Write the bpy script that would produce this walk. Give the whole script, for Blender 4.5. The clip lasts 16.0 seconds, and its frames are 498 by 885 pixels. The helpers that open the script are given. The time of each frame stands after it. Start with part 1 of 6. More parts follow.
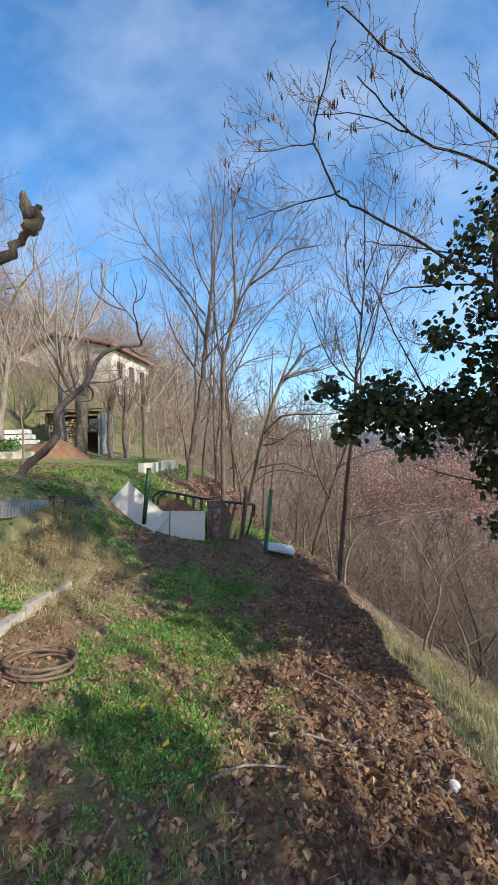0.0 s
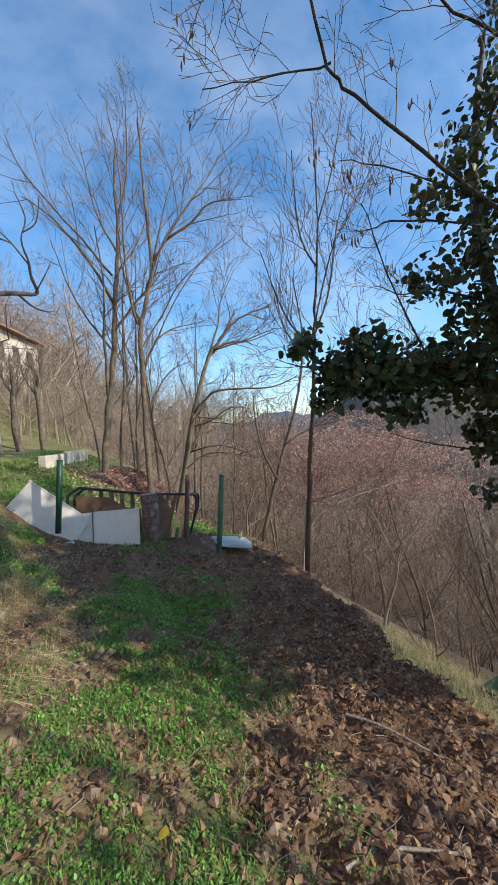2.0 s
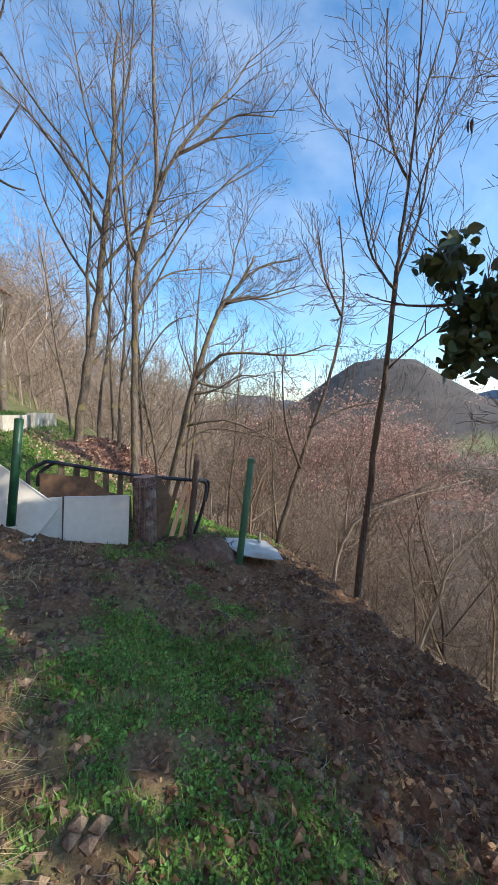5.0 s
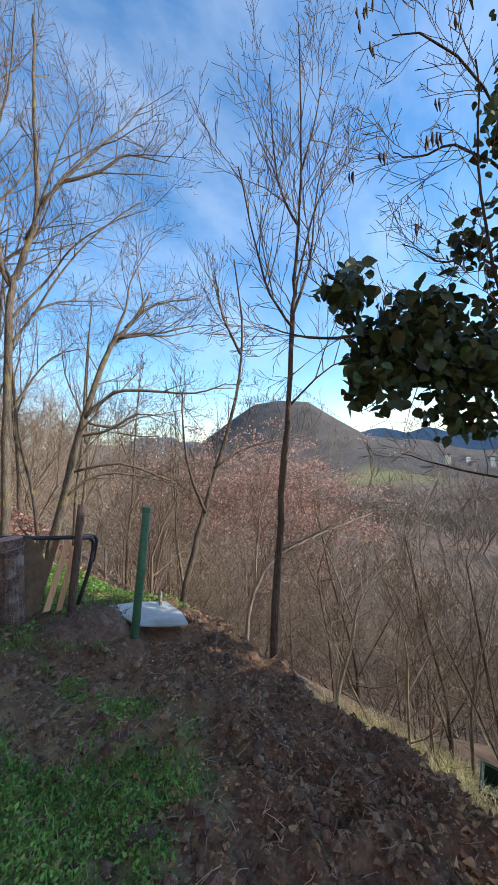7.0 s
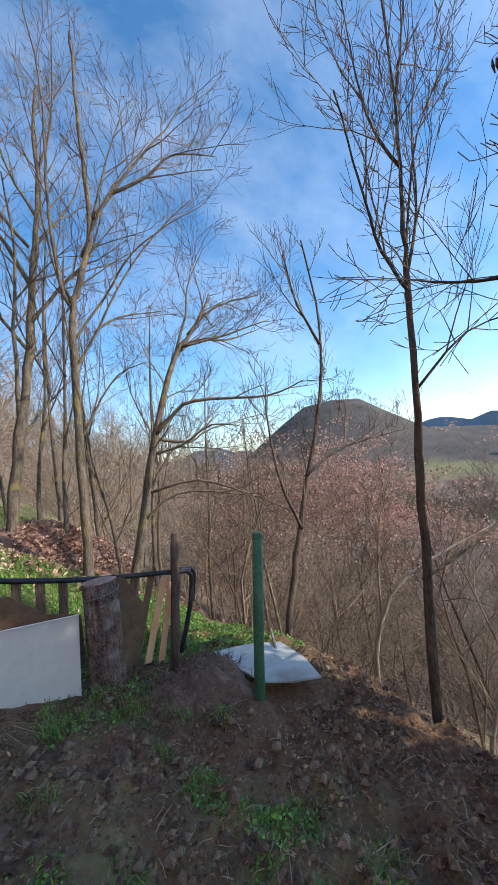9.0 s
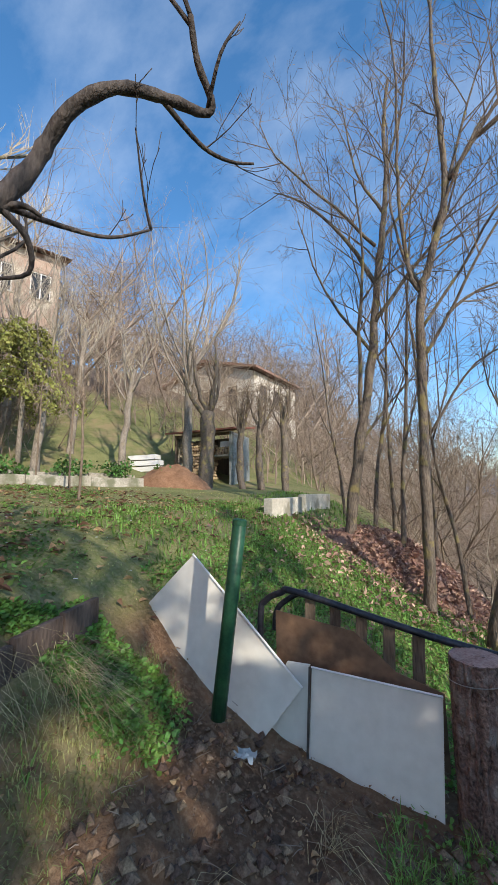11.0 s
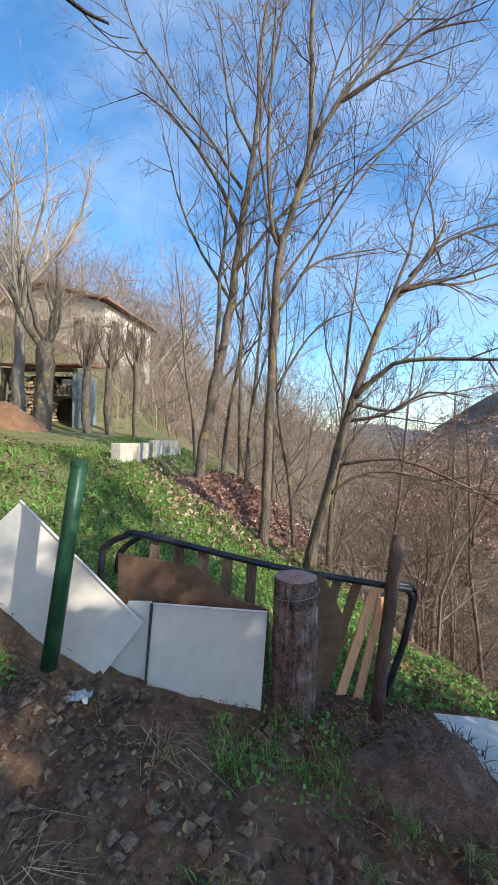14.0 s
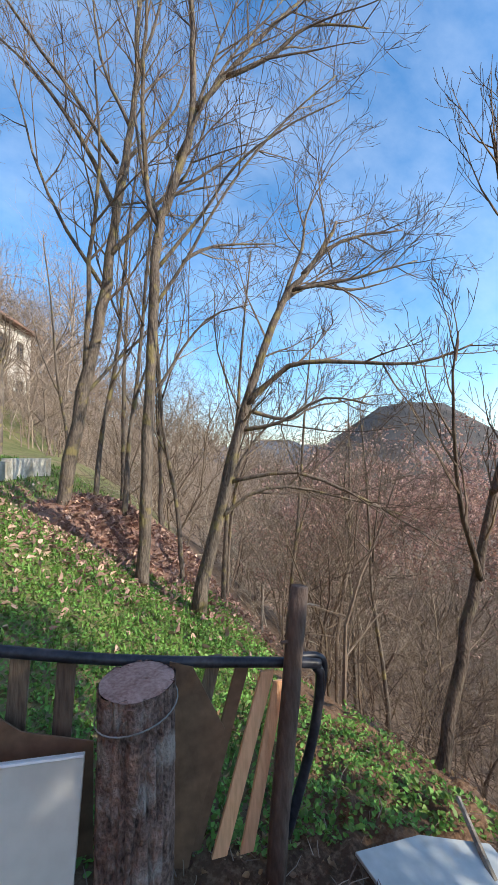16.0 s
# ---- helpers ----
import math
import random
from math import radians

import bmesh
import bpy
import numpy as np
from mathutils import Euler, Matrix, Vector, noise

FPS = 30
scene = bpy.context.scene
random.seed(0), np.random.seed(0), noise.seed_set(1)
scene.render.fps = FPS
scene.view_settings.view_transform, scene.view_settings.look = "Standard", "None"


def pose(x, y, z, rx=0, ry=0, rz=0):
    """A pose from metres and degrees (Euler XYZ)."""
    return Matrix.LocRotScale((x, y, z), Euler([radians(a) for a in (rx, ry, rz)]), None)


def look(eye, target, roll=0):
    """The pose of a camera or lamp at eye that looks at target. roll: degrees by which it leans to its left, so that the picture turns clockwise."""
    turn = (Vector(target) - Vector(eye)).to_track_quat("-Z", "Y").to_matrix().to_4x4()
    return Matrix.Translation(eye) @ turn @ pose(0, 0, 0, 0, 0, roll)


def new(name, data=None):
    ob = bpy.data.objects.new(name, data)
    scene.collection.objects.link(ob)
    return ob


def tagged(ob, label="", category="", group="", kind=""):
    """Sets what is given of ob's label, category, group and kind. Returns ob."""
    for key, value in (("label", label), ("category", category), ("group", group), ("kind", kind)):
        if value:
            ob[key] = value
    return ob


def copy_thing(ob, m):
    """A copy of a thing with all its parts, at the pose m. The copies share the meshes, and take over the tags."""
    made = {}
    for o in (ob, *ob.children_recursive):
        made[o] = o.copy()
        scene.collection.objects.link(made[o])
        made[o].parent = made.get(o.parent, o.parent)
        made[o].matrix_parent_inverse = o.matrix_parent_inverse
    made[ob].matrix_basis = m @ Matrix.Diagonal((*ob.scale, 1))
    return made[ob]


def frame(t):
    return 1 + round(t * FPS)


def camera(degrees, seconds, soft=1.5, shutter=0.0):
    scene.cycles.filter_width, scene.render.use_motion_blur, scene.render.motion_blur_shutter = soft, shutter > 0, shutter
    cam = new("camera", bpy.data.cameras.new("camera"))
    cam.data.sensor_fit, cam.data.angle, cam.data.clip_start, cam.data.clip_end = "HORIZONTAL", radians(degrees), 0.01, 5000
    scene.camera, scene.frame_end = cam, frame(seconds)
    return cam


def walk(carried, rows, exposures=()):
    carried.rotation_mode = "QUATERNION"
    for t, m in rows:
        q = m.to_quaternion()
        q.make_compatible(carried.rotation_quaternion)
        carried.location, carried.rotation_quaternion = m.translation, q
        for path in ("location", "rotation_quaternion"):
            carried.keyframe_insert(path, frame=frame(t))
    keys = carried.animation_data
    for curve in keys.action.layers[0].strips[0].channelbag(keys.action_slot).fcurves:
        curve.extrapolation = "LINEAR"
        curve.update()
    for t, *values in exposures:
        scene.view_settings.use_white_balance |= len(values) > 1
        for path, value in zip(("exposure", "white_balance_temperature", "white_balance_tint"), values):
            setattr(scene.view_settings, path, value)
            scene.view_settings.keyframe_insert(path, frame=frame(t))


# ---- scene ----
cam = camera(67.3, 16.0, soft=0.7)
PATH = [
    (0, (0.053, 0.014, 1.643), (0.054, 2.012, 1.732), -2.5),
    (0.5, (-0.105, 0.259, 1.619), (0.219, 2.23, 1.725), -3.0),
    (1, (-0.133, 0.52, 1.598), (0.29, 2.475, 1.622), -4.3),
    (1.5, (-0.228, 0.76, 1.623), (-0.081, 2.751, 1.746), -4.0),
    (2, (-0.415, 1.066, 1.618), (0.061, 3.008, 1.586), -5.9),
    (2.5, (-0.529, 1.293, 1.511), (0.091, 3.194, 1.501), -3.5),
    (3, (-0.563, 1.583, 1.44), (-0.175, 3.544, 1.504), -3.9),
    (5.3, (-0.751, 2.636, 1.562), (-0.127, 4.53, 1.417), -0.8),
    (5.5, (-0.747, 2.655, 1.566), (-0.154, 4.564, 1.494), -0.9),
    (6, (-0.677, 2.768, 1.567), (-0.07, 4.666, 1.741), -3.5),
    (6.5, (-0.567, 2.86, 1.554), (0.214, 4.7, 1.628), -5.2),
    (7, (-0.565, 2.906, 1.54), (0.512, 4.591, 1.606), -2.8),
    (7.5, (-0.594, 3.075, 1.611), (0.707, 4.594, 1.627), -4.3),
    (8, (-0.593, 3.219, 1.602), (0.739, 4.708, 1.516), -4.5),
    (8.2, (-0.604, 3.311, 1.594), (0.625, 4.889, 1.595), -5.0),
    (10.3, (-0.741, 4.372, 1.623), (-0.51, 6.347, 1.84), -5.1),
    (10.5, (-0.762, 4.475, 1.646), (-0.769, 6.461, 1.882), -1.4),
    (11, (-0.844, 4.515, 1.677), (-1.601, 6.343, 1.969), -0.8),
    (11.5, (-1.008, 4.316, 1.635), (-2.492, 5.63, 1.902), -1.7),
    (12, (-1.061, 4.097, 1.653), (-2.766, 5.106, 1.926), -3.8),
    (12.5, (-1.072, 4.089, 1.636), (-2.861, 4.927, 1.951), -3.4),
    (12.9, (-1.047, 4.345, 1.668), (-2.373, 5.809, 1.985), -3.3),
    (13, (-0.979, 4.391, 1.677), (-2.158, 5.981, 1.962), -2.0),
    (13.2, (-0.971, 4.431, 1.684), (-1.822, 6.224, 1.932), -0.0),
    (13.5, (-0.898, 4.567, 1.665), (-1.206, 6.536, 1.831), -1.2),
    (13.6, (-0.857, 4.584, 1.657), (-1.005, 6.575, 1.769), -0.6),
    (14, (-0.849, 4.577, 1.647), (-0.86, 6.577, 1.662), 0.6),
    (14.5, (-0.786, 4.631, 1.636), (-0.712, 6.629, 1.641), 0.5),
    (15, (-0.692, 4.805, 1.649), (-0.663, 6.805, 1.702), 7.2),
    (15.5, (-0.625, 5.047, 1.586), (-0.433, 7.038, 1.573), 3.3),
    (16, (-0.554, 5.328, 1.623), (-0.059, 7.263, 1.725), -0.8),
]
walk(cam, [(t, look(eye, target, roll)) for t, eye, target, roll in PATH], [(0, 0.95), (1.5, 0.78), (3, 0.84), (5.5, 1.02), (8, 1.0), (11, 0.82), (12.5, 1.18), (14.5, 1.08), (16, 1.05)])

# ---------------------------------------------------------------- light
world = bpy.data.worlds.new("world")
scene.world = world
world.use_nodes = True
wn, wl = world.node_tree.nodes, world.node_tree.links
SUN_AZ, SUN_EL = 128.0, 27.0
sky = wn.new("ShaderNodeTexSky")
sky.sky_type, sky.sun_disc = "NISHITA", False
sky.sun_elevation, sky.sun_rotation = radians(SUN_EL), radians(SUN_AZ)
sky.air_density, sky.dust_density, sky.ozone_density = 1.0, 0.4, 2.2
# thin wind-blown cloud in the upper sky
tc = wn.new("ShaderNodeTexCoord")
mp = wn.new("ShaderNodeMapping")
mp.inputs["Scale"].default_value = (1.3, 2.6, 2.2)
mp.inputs["Rotation"].default_value = (0.2, 0.3, 0.6)
cn = wn.new("ShaderNodeTexNoise")
cn.inputs["Scale"].default_value, cn.inputs["Detail"].default_value, cn.inputs["Roughness"].default_value = 2.6, 9, 0.58
cr = wn.new("ShaderNodeMapRange")
cr.inputs["From Min"].default_value, cr.inputs["From Max"].default_value, cr.inputs["To Max"].default_value = 0.40, 1.0, 0.30
cm = wn.new("ShaderNodeMix")
cm.data_type = "RGBA"
cm.inputs["B"].default_value = (5.4, 5.9, 6.5, 1)
wl.new(tc.outputs["Generated"], mp.inputs["Vector"])
wl.new(mp.outputs["Vector"], cn.inputs["Vector"])
wl.new(cn.outputs["Fac"], cr.inputs["Value"])
wl.new(cr.outputs["Result"], cm.inputs["Factor"])
hs = wn.new("ShaderNodeHueSaturation")
hs.inputs["Saturation"].default_value, hs.inputs["Hue"].default_value = 1.24, 0.498
wl.new(sky.outputs["Color"], hs.inputs["Color"])
wl.new(hs.outputs["Color"], cm.inputs["A"])
wl.new(cm.outputs["Result"], wn["Background"].inputs["Color"])
wn["Background"].inputs["Strength"].default_value = 0.15
sun = new("sun", bpy.data.lights.new("sun", "SUN"))
sun.data.energy, sun.data.angle, sun.data.color = 3.0, radians(0.6), (1.0, 0.9, 0.76)
_a, _e = radians(SUN_AZ), radians(SUN_EL)
SUNWARD = Vector((math.sin(_a) * math.cos(_e), math.cos(_a) * math.cos(_e), math.sin(_e)))
sun.matrix_world = look(SUNWARD * 50, (0, 0, 0))


# ---------------------------------------------------------------- materials
def mat(name, c1, c2, scale=6.0, rough=0.8, bump=0.3, metal=0.0, fine=6.0, c3=None, vary=0.0, through_light=0.0, stretch=(1, 1, 1), island=False):
    """Two scales of noise between c1 and c2, patches of c3, fine relief; vary: brightness from piece to piece."""
    m = bpy.data.materials.new(name)
    m.use_nodes = True
    n, l = m.node_tree.nodes, m.node_tree.links
    b = n["Principled BSDF"]
    b.inputs["Roughness"].default_value, b.inputs["Metallic"].default_value = rough, metal
    b.inputs["Specular IOR Level"].default_value = 0.3
    co = n.new("ShaderNodeTexCoord")
    mg = n.new("ShaderNodeMapping")
    mg.inputs["Scale"].default_value = stretch
    l.new(co.outputs["Object"], mg.inputs["Vector"])
    a = n.new("ShaderNodeTexNoise")
    a.inputs["Scale"].default_value, a.inputs["Detail"].default_value = scale, 5
    f = n.new("ShaderNodeTexNoise")
    f.inputs["Scale"].default_value, f.inputs["Detail"].default_value = scale * fine, 4
    for t in (a, f):
        l.new(mg.outputs["Vector"], t.inputs["Vector"])
    s = n.new("ShaderNodeMath")
    s.operation = "ADD"
    l.new(a.outputs["Fac"], s.inputs[0])
    l.new(f.outputs["Fac"], s.inputs[1])
    r = n.new("ShaderNodeMapRange")
    r.inputs["From Min"].default_value, r.inputs["From Max"].default_value = 0.75, 1.25
    l.new(s.outputs[0], r.inputs["Value"])
    mix = n.new("ShaderNodeMix")
    mix.data_type = "RGBA"
    mix.inputs["A"].default_value, mix.inputs["B"].default_value = (*c1, 1), (*c2, 1)
    l.new(r.outputs["Result"], mix.inputs["Factor"])
    col = mix.outputs["Result"]
    if c3:
        p = n.new("ShaderNodeTexNoise")
        p.inputs["Scale"].default_value, p.inputs["Detail"].default_value = scale * 0.6, 6
        l.new(co.outputs["Object"], p.inputs["Vector"])
        pr = n.new("ShaderNodeMapRange")
        pr.inputs["From Min"].default_value, pr.inputs["From Max"].default_value = 0.54, 0.66
        l.new(p.outputs["Fac"], pr.inputs["Value"])
        m3 = n.new("ShaderNodeMix")
        m3.data_type = "RGBA"
        m3.inputs["B"].default_value = (*c3, 1)
        l.new(pr.outputs["Result"], m3.inputs["Factor"])
        l.new(col, m3.inputs["A"])
        col = m3.outputs["Result"]
    if vary:
        g = n.new("ShaderNodeNewGeometry") if island else n.new("ShaderNodeObjectInfo")
        hv = n.new("ShaderNodeHueSaturation")
        vr = n.new("ShaderNodeMapRange")
        vr.inputs["To Min"].default_value, vr.inputs["To Max"].default_value = 1 - vary, 1 + vary
        hr = n.new("ShaderNodeMapRange")
        hr.inputs["To Min"].default_value, hr.inputs["To Max"].default_value = 0.5 - 0.035 * vary, 0.5 + 0.035 * vary
        rnd = g.outputs["Random Per Island"] if island else g.outputs["Random"]
        l.new(rnd, vr.inputs["Value"])
        l.new(rnd, hr.inputs["Value"])
        l.new(vr.outputs["Result"], hv.inputs["Value"])
        l.new(hr.outputs["Result"], hv.inputs["Hue"])
        l.new(col, hv.inputs["Color"])
        col = hv.outputs["Color"]
    l.new(col, b.inputs["Base Color"])
    if bump:
        bp = n.new("ShaderNodeBump")
        bp.inputs["Strength"].default_value, bp.inputs["Distance"].default_value = bump, 0.02
        l.new(s.outputs[0], bp.inputs["Height"])
        l.new(bp.outputs["Normal"], b.inputs["Normal"])
    if through_light:
        tr = n.new("ShaderNodeBsdfTranslucent")
        l.new(col, tr.inputs["Color"])
        ms = n.new("ShaderNodeMixShader")
        ms.inputs["Fac"].default_value = through_light
        l.new(b.outputs["BSDF"], ms.inputs[1])
        l.new(tr.outputs["BSDF"], ms.inputs[2])
        l.new(ms.outputs["Shader"], n["Material Output"].inputs["Surface"])
    return m


BARK = mat("bark_grey", (0.075, 0.06, 0.048), (0.21, 0.17, 0.135), 11, 0.9, 0.8, stretch=(1, 1, 0.3), c3=(0.23, 0.19, 0.085))
BARK_BROWN = mat("bark_dark_brown", (0.045, 0.034, 0.027), (0.15, 0.115, 0.09), 12, 0.9, 0.8, stretch=(1, 1, 0.3), c3=(0.12, 0.10, 0.07))
BARK_PALE = mat("bark_pale", (0.15, 0.125, 0.10), (0.37, 0.32, 0.27), 8, 0.9, 0.6, stretch=(1, 1, 0.3), c3=(0.26, 0.22, 0.16))
BARK_DARK = mat("bark_dark", (0.028, 0.023, 0.021), (0.105, 0.086, 0.076), 10, 0.85, 0.8, stretch=(1, 1, 0.3))
TWIG = mat("twig_brown", (0.115, 0.084, 0.062), (0.235, 0.18, 0.13), 3, 0.85, 0, vary=0.3, island=True)
# one twig colour twice: darkened for the gully's shade, lightened for the sunlit hillside
TWIG_RED_SHADED = mat("twig_reddish_shaded", (0.135, 0.098, 0.070), (0.275, 0.21, 0.152), 0.3, 0.9, 0, vary=0.35, island=True)
TWIG_TAN_LIT = mat("twig_tan_lit", (0.18, 0.135, 0.10), (0.35, 0.272, 0.21), 0.3, 0.9, 0, vary=0.35, island=True)
TWIG_PALE = mat("twig_pale", (0.30, 0.25, 0.19), (0.46, 0.40, 0.32), 3, 0.85, 0, vary=0.3, island=True)
DRYLEAF = mat("dry_leaf", (0.13, 0.068, 0.037), (0.40, 0.25, 0.147), 3, 0.75, 0, vary=0.6, through_light=0.25, island=True)
PINKLEAF = mat("withered_leaf_pinkish", (0.44, 0.27, 0.22), (0.66, 0.46, 0.39), 3, 0.8, 0, vary=0.5, through_light=0.3, island=True)
IVY = mat("ivy_leaf_dark", (0.03, 0.052, 0.026), (0.062, 0.095, 0.042), 4, 0.5, 0, vary=0.5, through_light=0.08, island=True)
IVY_LIGHT = mat("ivy_leaf_bright", (0.09, 0.20, 0.035), (0.23, 0.39, 0.09), 3, 0.5, 0, vary=0.5, through_light=0.25, island=True)
SHRUB = mat("evergreen_shrub_leaf", (0.045, 0.075, 0.042), (0.105, 0.15, 0.085), 4, 0.35, 0, vary=0.5, through_light=0.1, island=True)
HEDGE = mat("hedge_leaf", (0.04, 0.10, 0.022), (0.11, 0.21, 0.05), 3, 0.45, 0, vary=0.6, through_light=0.12, island=True)
GRASS = mat("grass_blade", (0.10, 0.20, 0.04), (0.24, 0.37, 0.09), 2, 0.7, 0, vary=0.5, through_light=0.3, island=True)
LAWN = mat("lawn_blade", (0.16, 0.19, 0.06), (0.38, 0.36, 0.16), 0.8, 0.75, 0, vary=0.5, through_light=0.25, island=True)
STRAW = mat("dry_grass", (0.34, 0.26, 0.135), (0.58, 0.475, 0.28), 3, 0.8, 0, vary=0.5, through_light=0.2, island=True)
CONIFER = mat("conifer_yellow_green", (0.19, 0.20, 0.05), (0.33, 0.33, 0.10), 2, 0.7, 0, vary=0.5, through_light=0.2, island=True)
PANEL = mat("white_laminate", (0.64, 0.62, 0.56), (0.74, 0.72, 0.66), 2.5, 0.35, 0.03, c3=(0.56, 0.54, 0.50))
GREEN = mat("green_post_paint", (0.012, 0.055, 0.03), (0.028, 0.10, 0.05), 8, 0.4, 0.08)
GREEN_FADED = mat("green_post_faded", (0.04, 0.13, 0.075), (0.08, 0.20, 0.12), 8, 0.5, 0.08)
TRAYGREEN = mat("dark_green_plastic", (0.010, 0.028, 0.017), (0.02, 0.045, 0.028), 8, 0.5, 0.08)
BLACKPIPE = mat("black_tube", (0.012, 0.012, 0.016), (0.04, 0.04, 0.05), 9, 0.35, 0.05)
BROWNSHEET = mat("brown_sheet", (0.13, 0.075, 0.045), (0.23, 0.135, 0.08), 4, 0.6, 0.1)
WOOD_PALE = mat("pale_board", (0.56, 0.30, 0.16), (0.76, 0.45, 0.26), 5, 0.75, 0.2, stretch=(3, 3, 0.4), vary=0.2)
WOOD_OLD = mat("old_wood", (0.10, 0.07, 0.05), (0.22, 0.16, 0.11), 6, 0.85, 0.4, stretch=(3, 3, 0.4), vary=0.2)
LOGBARK = mat("pine_log_bark", (0.06, 0.04, 0.034), (0.30, 0.20, 0.165), 13, 0.9, 1.0, stretch=(1, 1, 0.8), c3=(0.33, 0.28, 0.25))
STAKEWOOD = mat("dark_stake_wood", (0.06, 0.042, 0.034), (0.15, 0.108, 0.085), 9, 0.85, 0.5, stretch=(1, 1, 0.3))
# lighter copy of the old concrete, with sunlight put into the colour
SUNLITWALL = mat("sunlit_concrete", (0.46, 0.42, 0.34), (0.68, 0.63, 0.54), 4, 0.92, 0.5, c3=(0.34, 0.31, 0.24))
LOGEND = mat("sawn_log_end", (0.25, 0.14, 0.11), (0.48, 0.31, 0.25), 14, 0.85, 0.4)
CONCRETE = mat("old_concrete", (0.26, 0.235, 0.19), (0.46, 0.42, 0.35), 5, 0.92, 0.6, c3=(0.17, 0.17, 0.11))
METAL_GREY = mat("grey_sheet_metal", (0.22, 0.24, 0.24), (0.36, 0.38, 0.37), 5, 0.5, 0.1, metal=0.3, c3=(0.16, 0.15, 0.13))
METAL_DARK = mat("rusted_dark_metal", (0.05, 0.045, 0.04), (0.12, 0.10, 0.085), 8, 0.8, 0.3)
PLASTER_ORANGE = mat("orange_plaster", (0.52, 0.21, 0.10), (0.60, 0.27, 0.14), 2, 0.9, 0.15)
PLASTER_GREY = mat("grey_plaster", (0.33, 0.31, 0.28), (0.44, 0.41, 0.37), 3, 0.9, 0.2)
AWNING = mat("brown_awning_canvas", (0.034, 0.018, 0.013), (0.05, 0.027, 0.021), 2.5, 0.9, 0.1)
AWNING.node_tree.nodes["Principled BSDF"].inputs["Specular IOR Level"].default_value = 0.03
SOFFIT = mat("brown_soffit", (0.13, 0.085, 0.06), (0.18, 0.12, 0.085), 3, 0.9, 0.1)
ORANGE = mat("terracotta_edge", (0.55, 0.24, 0.13), (0.66, 0.33, 0.2), 5, 0.8, 0.1)
RAILWHITE = mat("white_rail_paint", (0.62, 0.60, 0.57), (0.75, 0.73, 0.70), 8, 0.45, 0.05)
REDPAINT = mat("red_door_paint", (0.32, 0.02, 0.03), (0.42, 0.05, 0.05), 5, 0.5, 0.05)
GLASS = mat("dark_pane", (0.02, 0.022, 0.025), (0.04, 0.045, 0.05), 3, 0.12, 0)
STONEWALL = mat("old_stone_render", (0.54, 0.48, 0.40), (0.74, 0.69, 0.60), 1.6, 0.92, 0.5, c3=(0.33, 0.28, 0.21))
PINKWALL = mat("pink_render", (0.36, 0.25, 0.195), (0.48, 0.35, 0.275), 1.2, 0.92, 0.2, c3=(0.6, 0.52, 0.42))
TILES = mat("roof_tile", (0.20, 0.11, 0.08), (0.34, 0.20, 0.14), 5, 0.9, 0.5)
SHEDROOF = mat("rust_red_sheet", (0.20, 0.07, 0.05), (0.30, 0.13, 0.09), 4, 0.7, 0.2)
LOGCUT = mat("firewood_end", (0.36, 0.26, 0.16), (0.58, 0.45, 0.30), 12, 0.85, 0.3, vary=0.35)
CLOD = mat("soil_clod", (0.06, 0.042, 0.03), (0.13, 0.09, 0.063), 30, 0.95, 0.8)
CRUMB = mat("soil_crumb", (0.085, 0.056, 0.038), (0.24, 0.165, 0.115), 25, 0.95, 0, vary=0.45, island=True)
OLDWHITE = mat("weathered_white_render", (0.42, 0.40, 0.36), (0.58, 0.55, 0.50), 0.6, 0.92, 0.2, c3=(0.36, 0.32, 0.27))
EARTH = mat("red_earth", (0.17, 0.085, 0.045), (0.30, 0.17, 0.10), 6, 0.95, 0.7)
PAVING = mat("pale_paving", (0.34, 0.30, 0.25), (0.48, 0.44, 0.37), 5, 0.9, 0.3)
WHITE = mat("white_stone", (0.74, 0.73, 0.70), (0.84, 0.83, 0.80), 5, 0.7, 0.1)
WIRE = mat("wire", (0.30, 0.30, 0.29), (0.45, 0.45, 0.43), 8, 0.4, 0.0, metal=0.8)
POD = mat("seed_pod", (0.04, 0.025, 0.02), (0.09, 0.06, 0.045), 8, 0.8, 0.1)
# distance haze over the mountains is put into this blue base colour
FARHAZE = mat("haze_blue_mountain", (0.15, 0.21, 0.29), (0.20, 0.265, 0.35), 0.004, 1.0, 0)
YELLOW = mat("yellow_leaf", (0.75, 0.60, 0.04), (0.85, 0.70, 0.08), 5, 0.7, 0)


